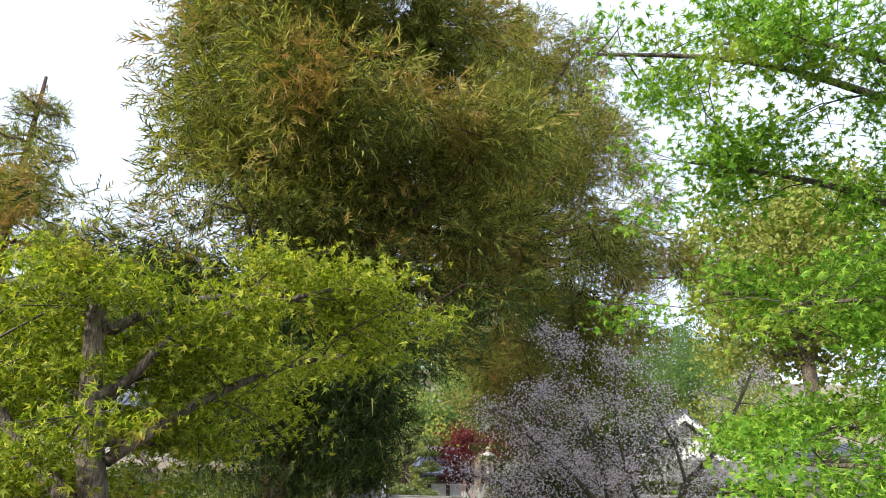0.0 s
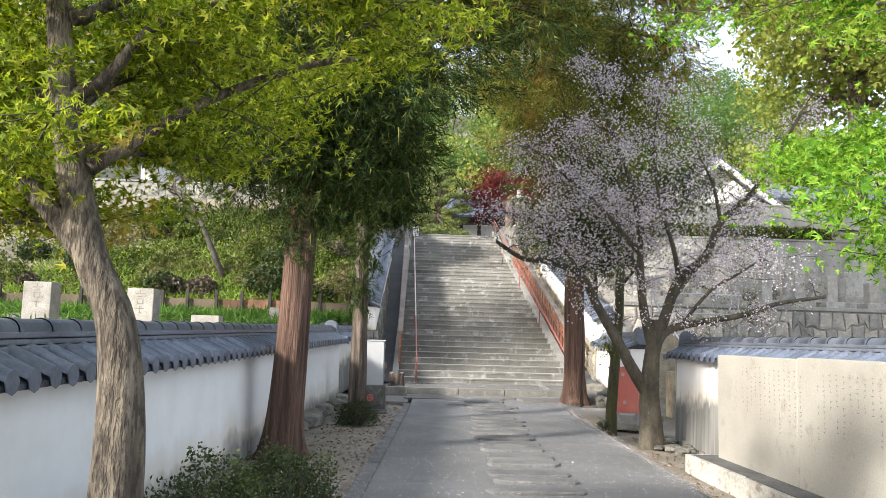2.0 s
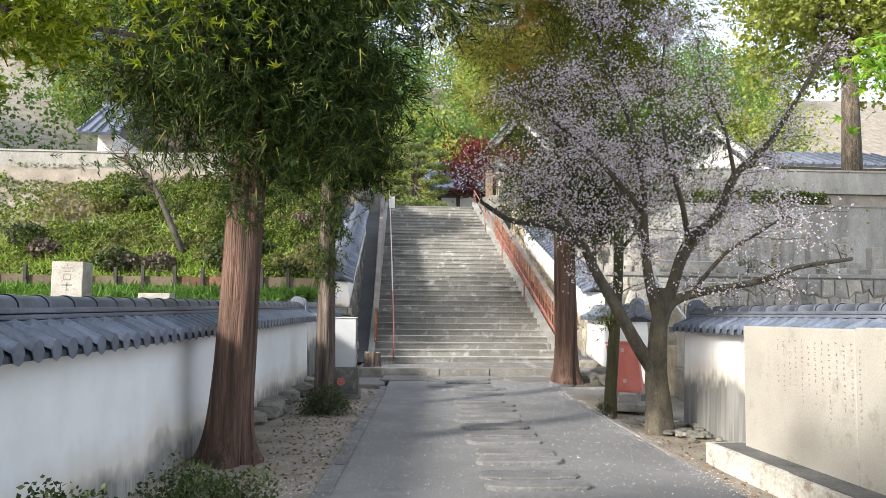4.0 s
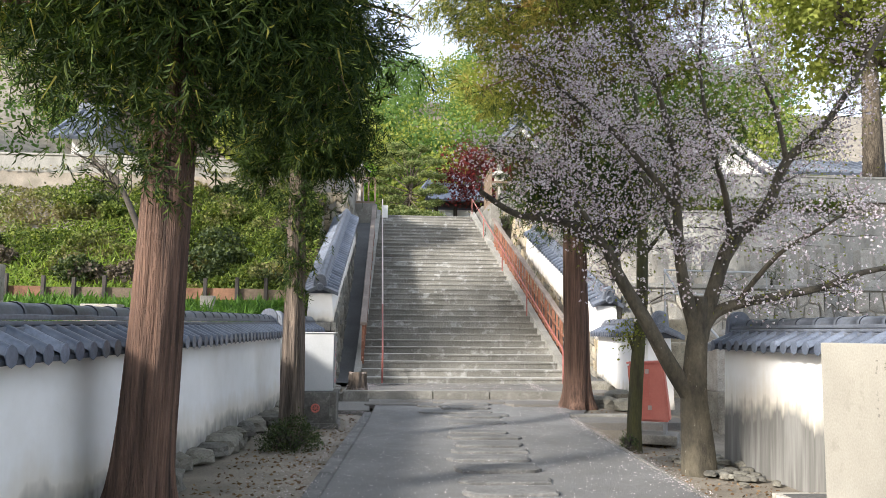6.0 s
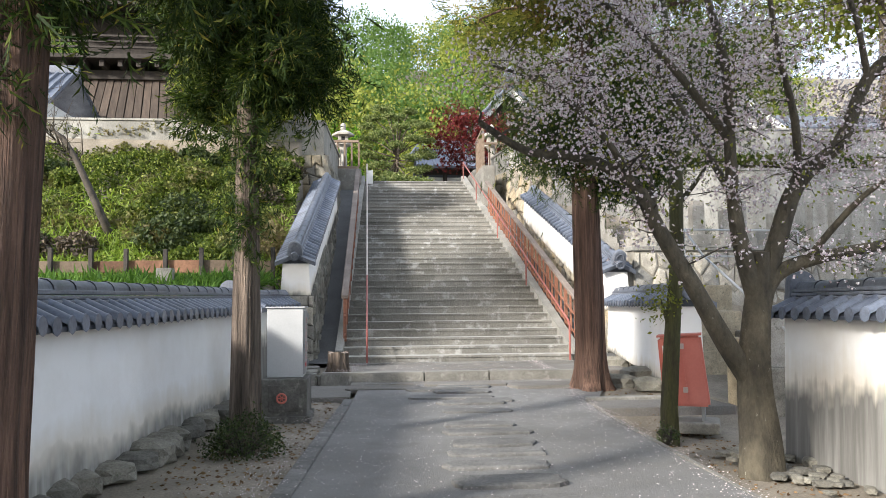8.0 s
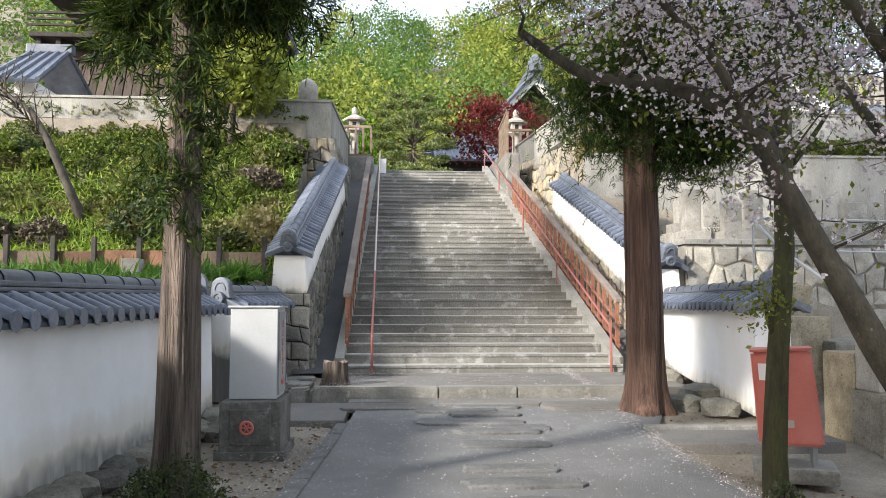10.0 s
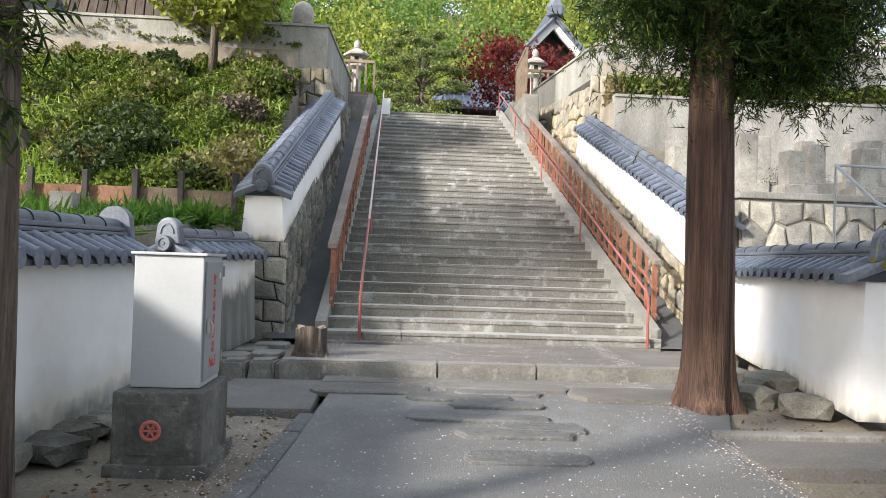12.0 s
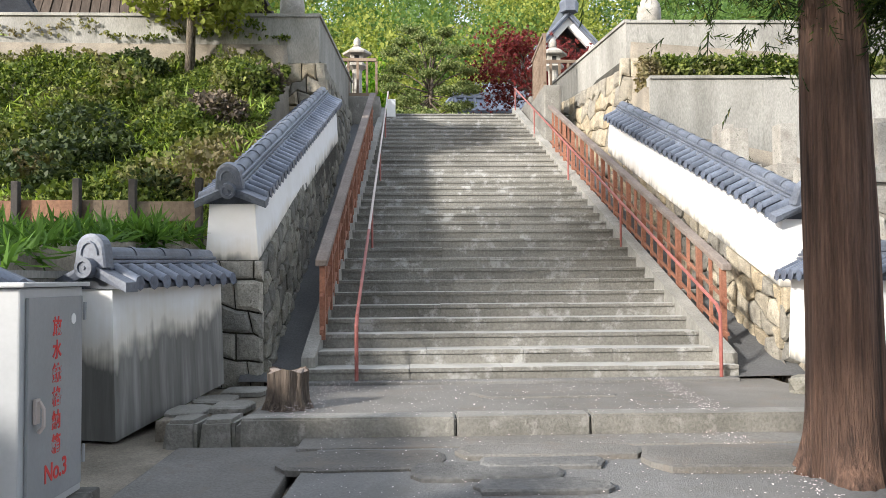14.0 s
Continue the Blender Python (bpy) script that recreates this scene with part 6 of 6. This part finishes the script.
def gatehouse():
    top = thing("gatehouse", "low white-walled temple gatehouse with dark posts and tiled roof", "building", (0, 0, 0))
    part("wall", boxed(2.6, 8.2, 46.4, 47.0, 6.4, 9.4), M["white"], top)
    for x in (2.6, 3.85, 5.2, 8.2):
        part("post", boxed(x - 0.12, x + 0.12, 45.9, 46.12, 6.4, 9.75), M["dark_wood"], top)
    part("beam", boxed(2.3, 8.5, 45.86, 46.1, 9.5, 9.78), M["dark_wood"], top)
    part("sill_band", boxed(2.5, 8.3, 46.3, 46.38, 7.55, 7.7), M["dark_wood"], top)
    part("eave_board", boxed(2.2, 9.0, 45.0, 47.4, 9.8, 9.9), M["dark_wood"], top)
    tiled_slope(top, (2.1, 44.8, 9.85), (9.2, 44.8, 9.85), (9.2, 46.7, 10.9), (2.1, 46.7, 10.9), 0.5)
    tiled_slope(top, (9.2, 48.6, 9.85), (2.1, 48.6, 9.85), (2.1, 46.7, 10.9), (9.2, 46.7, 10.9), 0.5)
    part("ridge", boxed(2.0, 9.3, 46.5, 46.9, 10.85, 11.2, 0.06), M["ridge"], top)


def main_hall():
    top = thing("temple_hall", "temple hall with tiled gable roof and white bargeboards", "building", (0, 0, 0))
    part("wall", boxed(5.9, 11.2, 50.5, 60, 6.8, 12.6), M["dark_wood"], top)
    part("white_panel", boxed(6.4, 10.7, 50.38, 50.48, 10.4, 11.9), M["white"], top)
    bm = bmesh.new()
    v = [bm.verts.new(p) for p in ((6.2, 50.3, 12.9), (10.9, 50.3, 12.9), (8.6, 50.3, 15.6))]
    w = [bm.verts.new(p) for p in ((6.2, 50.6, 12.9), (10.9, 50.6, 12.9), (8.6, 50.6, 15.6))]
    bm.faces.new(v)
    bm.faces.new(w[::-1])
    for k in range(3):
        bm.faces.new((v[k], w[k], w[(k + 1) % 3], v[(k + 1) % 3]))
    part("gable", bm, M["dark_wood"], top)
    part("gable_ornament", tube([(8.6, 50.2, 14.3), (8.6, 50.32, 14.3)], [0.3, 0.3], 12), M["wood"], top)
    for s in (-1, 1):
        e = 8.6 + s * 2.75
        bm = prism(bmesh.new(), (8.6, 49.2, 15.55), (e, 49.2, 12.55), (e, 49.5, 12.55), (8.6, 49.5, 15.55), (8.6, 49.2, 16.1), (e, 49.2, 13.05), (e, 49.5, 13.05), (8.6, 49.5, 16.1))
        bmesh.ops.recalc_face_normals(bm, faces=bm.faces)
        part("bargeboard", bm, M["white"], top, "broad white bargeboard")
        lo = 8.6 + s * 3.1
        tiled_slope(top, (lo, 48.9, 12.85), (lo, 62, 12.85), (8.6, 62, 16.2), (8.6, 48.9, 16.2), 0.5)
    part("ridge", boxed(8.3, 8.9, 48.9, 62, 16.1, 16.8, 0.08), M["ridge"], top)
    bm = lathe([(0.5, 0), (0.55, 0.5), (0.3, 0.9), (0.1, 1.1)], 6, None, (8.6, 48.9, 16.2))
    part("ridge_ornament", bm, M["ridge"], top)
    tiled_slope(top, (1.6, 48.6, 10.9), (7.2, 48.6, 10.9), (7.2, 51.4, 12.8), (2.8, 51.4, 12.8), 0.5)
    part("lower_gable", boxed(2.6, 7.0, 49.6, 51, 9.6, 10.9), M["white"], top)


def left_hall():
    top = thing("bell_tower", "dark timber bell tower with flared plank skirt and deep eaves", "building", (-10.4, 37.4, 0))
    lo, hi, z0, z1 = 4.7, 3.6, 6.8, 11.6
    part("skirt_core", prism(bmesh.new(), *[(a * (lo - 0.06), b * (lo - 0.06), z0) for a, b in ((-1, -1), (1, -1), (1, 1), (-1, 1))], *[(a * (hi - 0.06), b * (hi - 0.06), z1) for a, b in ((-1, -1), (1, -1), (1, 1), (-1, 1))]), M["dark_wood"], top)
    for k in range(22):
        a, b = -1 + k / 11 + 0.006, -1 + (k + 1) / 11 - 0.006
        out = 0.05 if k % 2 else 0.02
        part("skirt_plank", prism(bmesh.new(), (a * lo, -lo - out, z0), (b * lo, -lo - out, z0), (b * lo, -lo + 0.1, z0), (a * lo, -lo + 0.1, z0), (a * hi, -hi - out, z1), (b * hi, -hi - out, z1), (b * hi, -hi + 0.1, z1), (a * hi, -hi + 0.1, z1)), M["skirt"], top)
    part("waist_beam", boxed(-3.8, 3.8, -3.8, 3.8, 11.6, 12.0, 0.03), M["dark_wood"], top)
    part("balcony_floor", boxed(-4.6, 4.6, -4.6, 4.6, 12.3, 12.5, 0.03), M["dark_wood"], top)
    for k in range(12):
        part("bracket", boxed(-4.4 + k * 0.78, -4.2 + k * 0.78, -4.4, -3.5, 12.0, 12.3, 0.02), M["dark_wood"], top)
    for z in (12.75, 13.0, 13.25):
        part("balcony_rail", boxed(-4.7, 4.7, -4.6, -4.5, z, z + 0.09, 0.01), M["dark_wood"], top)
    part("upper_wall", boxed(-3.0, 3.0, -3.0, 3.0, 12.5, 15.6), M["dark_wood"], top)
    part("eave_board", boxed(-4.85, 4.85, -4.85, 4.85, 14.7, 14.9), M["dark_wood"], top)
    bm = bmesh.new()
    for k in range(32):
        box(bm, -4.75 + k * 0.3, -4.63 + k * 0.3, -4.95, -3, 14.57, 14.7)
    tagged(part("rafter_row", bm, M["dark_wood"], top), kind="stuff")
    e, c, z, r = 5.0, 1.8, 14.92, 18.0
    for a, b, p, q in (((-e, -e), (e, -e), (c, 0), (-c, 0)), ((e, -e), (e, e), (c, 0), (c, 0)), ((e, e), (-e, e), (-c, 0), (c, 0)), ((-e, e), (-e, -e), (-c, 0), (-c, 0))):
        tiled_slope(top, (*a, z), (*b, z), (*p, r), (p[0] - 0.01 if p == q else q[0], q[1] + (0.02 if p == q else 0), r), 0.45)
    part("ridge", boxed(-2.4, 2.4, -0.25, 0.25, 17.9, 18.5, 0.06), M["ridge"], top)
    top = thing("temple_annex", "small grey tiled outbuilding behind the parapet", "building", (0, 0, 0))
    part("wall", boxed(-13.7, -13.0, 29, 34, 7, 9.4), M["white"], top)
    tiled_slope(top, (-14.2, 28, 9.2), (-12.5, 28, 9.2), (-12.7, 31.0, 11.1), (-14.0, 31.0, 11.1), 0.4)
    tiled_slope(top, (-12.5, 34.5, 9.2), (-14.2, 34.5, 9.2), (-14.0, 31.0, 11.1), (-12.7, 31.0, 11.1), 0.4)
    part("ridge", boxed(-14.2, -12.5, 30.8, 31.2, 11.0, 11.35, 0.05), M["ridge"], top)


def right_house():
    top = thing("white_outbuilding", "white-gabled outbuilding with dark tiled roof on the terrace", "building", (0, 0, 0))
    bm = bmesh.new()
    row = ((11.9, 6.8), (16.6, 6.8), (16.6, 8.7), (14.1, 10.55), (11.9, 8.7))
    v = [bm.verts.new((x, 30.2, z)) for x, z in row]
    w = [bm.verts.new((x, 37.0, z)) for x, z in row]
    bm.faces.new(v)
    bm.faces.new(w[::-1])
    for k in range(5):
        bm.faces.new((v[k], w[k], w[(k + 1) % 5], v[(k + 1) % 5]))
    bmesh.ops.recalc_face_normals(bm, faces=bm.faces)
    part("wall", bm, M["white"], top)
    part("corner_post", boxed(11.6, 11.86, 30.1, 30.4, 6.8, 9.4), M["white"], top)
    for s, e in ((-1, 11.2), (1, 17.3)):
        tiled_slope(top, (e, 29.5, 8.45), (e, 37.6, 8.45), (14.1, 37.6, 10.75), (14.1, 29.5, 10.75), 0.5)
        bm = prism(bmesh.new(), (14.1, 29.42, 10.42), (e, 29.42, 8.12), (e, 29.56, 8.12), (14.1, 29.56, 10.42), (14.1, 29.42, 10.72), (e, 29.42, 8.42), (e, 29.56, 8.42), (14.1, 29.56, 10.72))
        bmesh.ops.recalc_face_normals(bm, faces=bm.faces)
        part("bargeboard", bm, M["white"], top)
    part("ridge", boxed(13.9, 14.3, 29.4, 37.7, 10.7, 11.0, 0.05), M["ridge"], top)
    part("wing_wall", boxed(16.7, 24.0, 31.2, 36, 6.8, 9.0), M["dark_wood"], top)
    part("wing_panel", boxed(17.2, 23.6, 31.08, 31.18, 7.0, 8.1), M["white"], top)
    tiled_slope(top, (16.4, 30.0, 9.0), (24.8, 30.0, 9.0), (24.8, 33.5, 10.3), (16.4, 33.5, 10.3), 0.5)
    part("wing_eave", boxed(16.5, 24.6, 30.1, 31.0, 8.72, 8.85), M["dark_wood"], top)


gatehouse()
main_hall()
left_hall()
right_house()


# ---- graves on the terraces to the right ----
def graves():
    top = tagged(new("wall_graves"), "mortared rubble retaining wall below the graves", "stone wall", kind="structure")
    part("wall_core", boxed(5.3, 20, 15.9, 16.3, -0.2, 2.72), M["mortar"], top)
    rubble_face(top, (5.3, 15.9, 0.5), (11.0, 0, 0), (0, 0, 2.2), 27, 5, 0.09, 51, "rubble_light", 0.03)
    part("coping", boxed(5.25, 20, 15.84, 16.36, 2.724, 2.84, 0.02), M["concrete"], top)
    rng = random.Random(9)
    for k in range(26):
        x, y = (5.9 + k * 1.15, 17.1) if k < 10 else (5.6 + (k - 10) * 1.3, 19.0) if k < 18 else (6.0 + (k - 18) * 1.4, 21.0)
        x, y = x + rng.uniform(-0.25, 0.25), y + rng.uniform(-0.3, 0.4)
        z = land(x, y)
        g = thing("grave_stone", "grey granite family grave on stepped blocks", "grave", (x, y, z), rng.uniform(-4, 4), "graves on the terrace")
        part("lower_block", boxed(-0.45, 0.45, -0.45, 0.45, -0.1, 0.25, 0.02), M["lantern"], g)
        part("middle_block", boxed(-0.32, 0.32, -0.32, 0.32, 0.254, 0.5, 0.02), M["lantern"], g)
        h = rng.uniform(0.6, 0.95)
        part("upright", boxed(-0.17, 0.17, -0.17, 0.17, 0.504, 0.5 + h, 0.02), M["lantern"], g)
    for k, (x, y, w, d, z0, z1) in enumerate(((5.35, 12.4, 1.2, 1.0, -0.1, 1.35), (5.5, 13.6, 1.6, 1.2, 0.2, 1.85), (6.4, 12.2, 1.2, 1.3, -0.1, 1.0), (5.2, 9.2, 0.9, 0.6, -0.2, 0.55), (5.25, 9.9, 0.8, 0.7, -0.2, 0.95))):
        g = thing("stone_block", "rough grey stone block stacked beside the wall", "stone block", (x, y, 0))
        part("block", boxed(-w / 2, w / 2, -d / 2, d / 2, z0, z1, 0.05), M["rubble"], g)
    g = thing("steel_handrail", "galvanised pipe handrail beside the grave steps", "railing", (0, 0, 0))
    part("pipe", tube([(5.05, 8.2, 0.0), (5.05, 8.2, 0.85), (5.5, 12.5, 2.4), (5.6, 13.6, 3.0)], [0.022] * 4, 8), M["steel"], g)
    part("pipe", tube([(5.6, 13.6, 1.9), (5.6, 13.6, 3.0), (8.2, 13.9, 3.0), (8.2, 13.9, 1.9)], [0.022] * 4, 8), M["steel"], g)
    part("pipe", tube([(5.6, 13.6, 2.45), (8.2, 13.9, 2.45)], [0.018] * 2, 8), M["steel"], g)
    g = thing("grave_urn_lantern", "small grey stone lantern behind the bin", "lantern", (5.0, 9.2, 0.55))
    part("shaft", boxed(-0.22, 0.22, -0.22, 0.22, 0.0, 0.75, 0.02), M["lantern"], g)
    part("roof", lathe([(0.36, 0.75), (0.36, 0.8), (0.14, 0.9), (0.05, 0.92)], 4), M["lantern"], g)
    part("finial", lathe([(0.05, 0.92), (0.09, 0.97), (0.02, 1.06)], 10), M["lantern"], g)


graves()
for k, (x, y) in enumerate(((7.0, 18.0), (8.8, 20.2), (10.5, 18.3), (6.3, 21.4), (12.2, 20.6))):
    shrub("small clipped evergreen among the graves", (x, y, land(x, y)), 0.5, 0.5, 0.8, 1500, 150 + k)


# ---- trees on the terrace and the hill ----
def puff_tree(name, label, base, height, radius, leaf, count, size, seed, bark=None, trunk_r=0.15, lobes=9, squash=0.8, shape=CLUMP, crown_from=0.35, shell=0.45, lobe=(0.42, 0.62), spread=0.68):
    """A tree whose crown is a heap of leafy lobes on forked limbs."""
    rng, nr = random.Random(seed), np.random.default_rng(seed)
    top = thing(name, label, "tree", base)
    lines = [([(0, 0, -0.2), (0.03, 0, height * 0.3), (rng.uniform(-0.2, 0.2), rng.uniform(-0.2, 0.2), height * 0.65)], [trunk_r, trunk_r * 0.8, trunk_r * 0.4])]
    sets = []
    for k in range(lobes):
        a = k * 2.4 + rng.uniform(-0.3, 0.3)
        t = (k + 0.5) / lobes
        q = radius * spread * math.sqrt(1 - (2 * t - 1) ** 2 * 0.8)
        z = height * (crown_from + (0.92 - crown_from) * t)
        c = Vector((math.cos(a) * q, math.sin(a) * q, z))
        lines.append(([(0, 0, height * 0.3 + 0.25 * z), (c.x * 0.5, c.y * 0.5, z * 0.88), tuple(c)], [trunk_r * 0.4, trunk_r * 0.25, 0.02]))
        n = count // lobes
        d = nr.normal(size=(n, 3))
        d /= np.linalg.norm(d, axis=1, keepdims=True)
        rr = radius * rng.uniform(*lobe)
        p = np.array(c) + d * nr.uniform(shell, 1.05, (n, 1)) * rr * np.array([1, 1, squash]) * (1 + 0.25 * nr.normal(size=(n, 1)) * 0.4)
        sets.append(leaves(p, nr.uniform(0.6, 1.3, n) * size, nr, shape))
    tube_set("trunk", lines[:1], bark or M["bark_cherry"], top, n=9)
    for line in lines[1:]:
        tube_set("limb", [line], bark or M["bark_cherry"], top, n=5)
    v, f = joined(sets)
    raw("crown", v, f, leaf, top)
    return top


puff_tree("red_maple", "dark red-leaved maple before the temple roofs", (4.7, 37.5, 6.9), 4.6, 2.5, M["red_maple_leaf"], 5200, 0.14, 61, shape=MAPLE, lobes=10, squash=0.6, crown_from=0.4, shell=0.2)
puff_tree("garden_pine", "cloud-pruned garden pine with pale bare limbs", (0.5, 36.0, 6.5), 4.9, 2.0, M["pine_leaf"], 15000, 0.085, 62, shape=CLUMP, lobes=34, squash=0.32, crown_from=0.16, shell=0.15, bark=M["bark_maple"], trunk_r=0.10, lobe=(0.20, 0.32), spread=0.8)
puff_tree("garden_tree", "fresh green garden maple behind the lantern", (-2.9, 38.0, 6.6), 3.8, 1.9, M["maple_leaf_green"], 5000, 0.16, 63, lobes=9, squash=0.6, crown_from=0.2)
puff_tree("garden_tree", "orange-tinged garden shrub by the gate", (2.6, 50.5, 7.5), 5.5, 1.6, M["woods_light"], 2200, 0.16, 64, lobes=7, crown_from=0.2)
puff_tree("round_shrub", "clipped round shrub at the stair head", (0.4, 33.0, 6.4), 0.9, 0.75, M["pine_leaf"], 1800, 0.1, 65, lobes=5, crown_from=0.3, trunk_r=0.04)
puff_tree("round_shrub", "clipped round shrub at the stair head", (-0.3, 32.2, 6.4), 0.6, 0.6, M["pine_leaf"], 1200, 0.1, 66, lobes=5, crown_from=0.3, trunk_r=0.04)
puff_tree("round_shrub", "clipped round shrub at the stair head", (1.6, 33.5, 6.4), 0.8, 0.7, M["pine_leaf"], 1500, 0.1, 67, lobes=5, crown_from=0.3, trunk_r=0.04)
puff_tree("broadleaf_tree", "tall pale-trunked tree with a rounded light green crown", (19.0, 26.0, 6.9), 15.5, 5.4, M["woods_light"], 14000, 0.26, 68, lobes=14, crown_from=0.4, trunk_r=0.45, bark=M["bark_maple"])
puff_tree("terrace_tree", "yellow-green young tree climbing over the parapet", (-5.0, 23.0, 6.0), 3.3, 1.6, M["woods_light"], 3800, 0.15, 69, lobes=9, crown_from=0.45, trunk_r=0.12, bark=M["bark_maple"])


def bare_tree():
    rng = random.Random(70)
    top = thing("bare_sapling", "leaning bare dark tree on the bank", "tree", (-7.2, 18.6, 3.3))
    main = [([(0, 0, -0.2), (-0.5, 0, 0.9), (-0.95, 0, 1.9), (-1.3, 0, 2.5), (-2.0, 0, 3.0)], [0.12, 0.1, 0.08, 0.06, 0.03])]
    twigs = []
    for k in range(26):
        p = Vector((-0.9 - k * 0.045, rng.uniform(-0.1, 0.1), 1.8 + k * 0.05))
        e = p + Vector((rng.uniform(-1.2, 0.6), rng.uniform(-0.7, 0.7), rng.uniform(0.2, 1.3)))
        twigs.append((curve_between(p, e, 0, 3, rng, 0.3), taper(0.022, 0.004, 3)))
        for _ in range(3):
            q = p.lerp(e, rng.uniform(0.4, 0.9))
            twigs.append(([q, q + Vector((rng.uniform(-0.5, 0.5), rng.uniform(-0.4, 0.4), rng.uniform(-0.1, 0.5)))], [0.008, 0.003]))
    tube_set("trunk", main, M["twig"], top, n=9)
    tagged(tube_set("twig_mass", twigs, M["bark_maple"], top, n=4, rough=0), kind="stuff")


bare_tree()


def woods():
    for name, mat, label, seed, count in (
        ("far_woods_dark", M["woods_dark"], "dense dark green trees covering the hill", 81, 175),
        ("far_woods_light", M["woods_light"], "fresh yellow-green spring trees on the hill", 82, 44)):
        rng, nr = random.Random(seed), np.random.default_rng(seed)
        sets = []
        for k in range(count):
            y = rng.uniform(60, 125) if seed == 81 else rng.uniform(58, 100)
            x = rng.uniform(-0.46, 0.46) * (y + 12) + 3
            if seed == 82 and rng.random() < 0.5:
                x = rng.choice((rng.uniform(-14, -3), rng.uniform(10, 20)))
            near_left = rng.random() < 0.2 and seed == 81
            if near_left:
                x, y = rng.uniform(-50, -18), rng.uniform(38, 60)
            r, h = rng.uniform(2.6, 4.4), rng.uniform(6, 10)
            z = land(x, y)
            n = 1550
            d = nr.normal(size=(n, 3))
            d /= np.linalg.norm(d, axis=1, keepdims=True)
            lump = np.array([1 + 0.5 * noise.noise(Vector(tuple(q * 2.3)) + Vector((k * 3.3, 0, 0))) for q in d])[:, None]
            p = np.array([x, y, z + h * 0.55]) + d * nr.uniform(0.7, 1.05, (n, 1)) * lump * np.array([r, r, h * 0.5])
            sets.append(leaves(p, nr.uniform(0.16, 0.42, n), nr, LOBE, out=d * 0.5))
        v, f = joined(sets)
        tagged(raw(name, v, f, mat), label, "woods", kind="stuff")


woods()


# ---- petals and litter ----
def fallen():
    nr = np.random.default_rng(91)
    n = 15000
    y = nr.uniform(-7, 15.2, n)
    a = nr.uniform(0, 1, n)
    x = np.array([road_left(q) for q in y]) - 0.9 + a * 5.2
    edge = nr.uniform(0, 1, n) < 0.45
    side = nr.uniform(0, 1, n) < 0.5
    x = np.where(edge, np.where(side, np.array([road_left(q) for q in y]) - 0.3 + nr.normal(size=n) * 0.14, np.array([road_right(q) for q in y]) + 0.0 + nr.normal(size=n) * 0.10), x)
    z = np.where(y > 12.75, 0.285, np.where(x < np.array([road_left(q) for q in y]) - 0.02, 0.045, 0.026 + np.array([rise(q) for q in y])))
    keep = ((y < 12.7) | ((x > -1.5) & (x < 3.4))) & (x < np.array([road_right(q) for q in y]) + 0.15)
    scatter("fallen_petals", "scattered pale pink cherry petals", "petals", M["petal"], np.stack([x, y, z], 1)[keep], 0.015, 92, LEAF, flat=0.93)
    n = 3500
    y = nr.uniform(-6, 12, n)
    left = nr.uniform(0, 1, n) < 0.55
    x = np.where(left, np.array([road_left(q) for q in y]) - 0.2 - nr.uniform(0, 1.1, n), np.array([road_right(q) for q in y]) + 0.15 + nr.uniform(0, 1.2, n))
    z = np.array([land(a, b) for a, b in zip(x, y)]) + 0.012
    scatter("leaf_litter", "brown dead leaves and needles on the verge", "litter", M["litter"], np.stack([x, y, z], 1), 0.05, 93, LEAF, flat=0.8)


fallen()
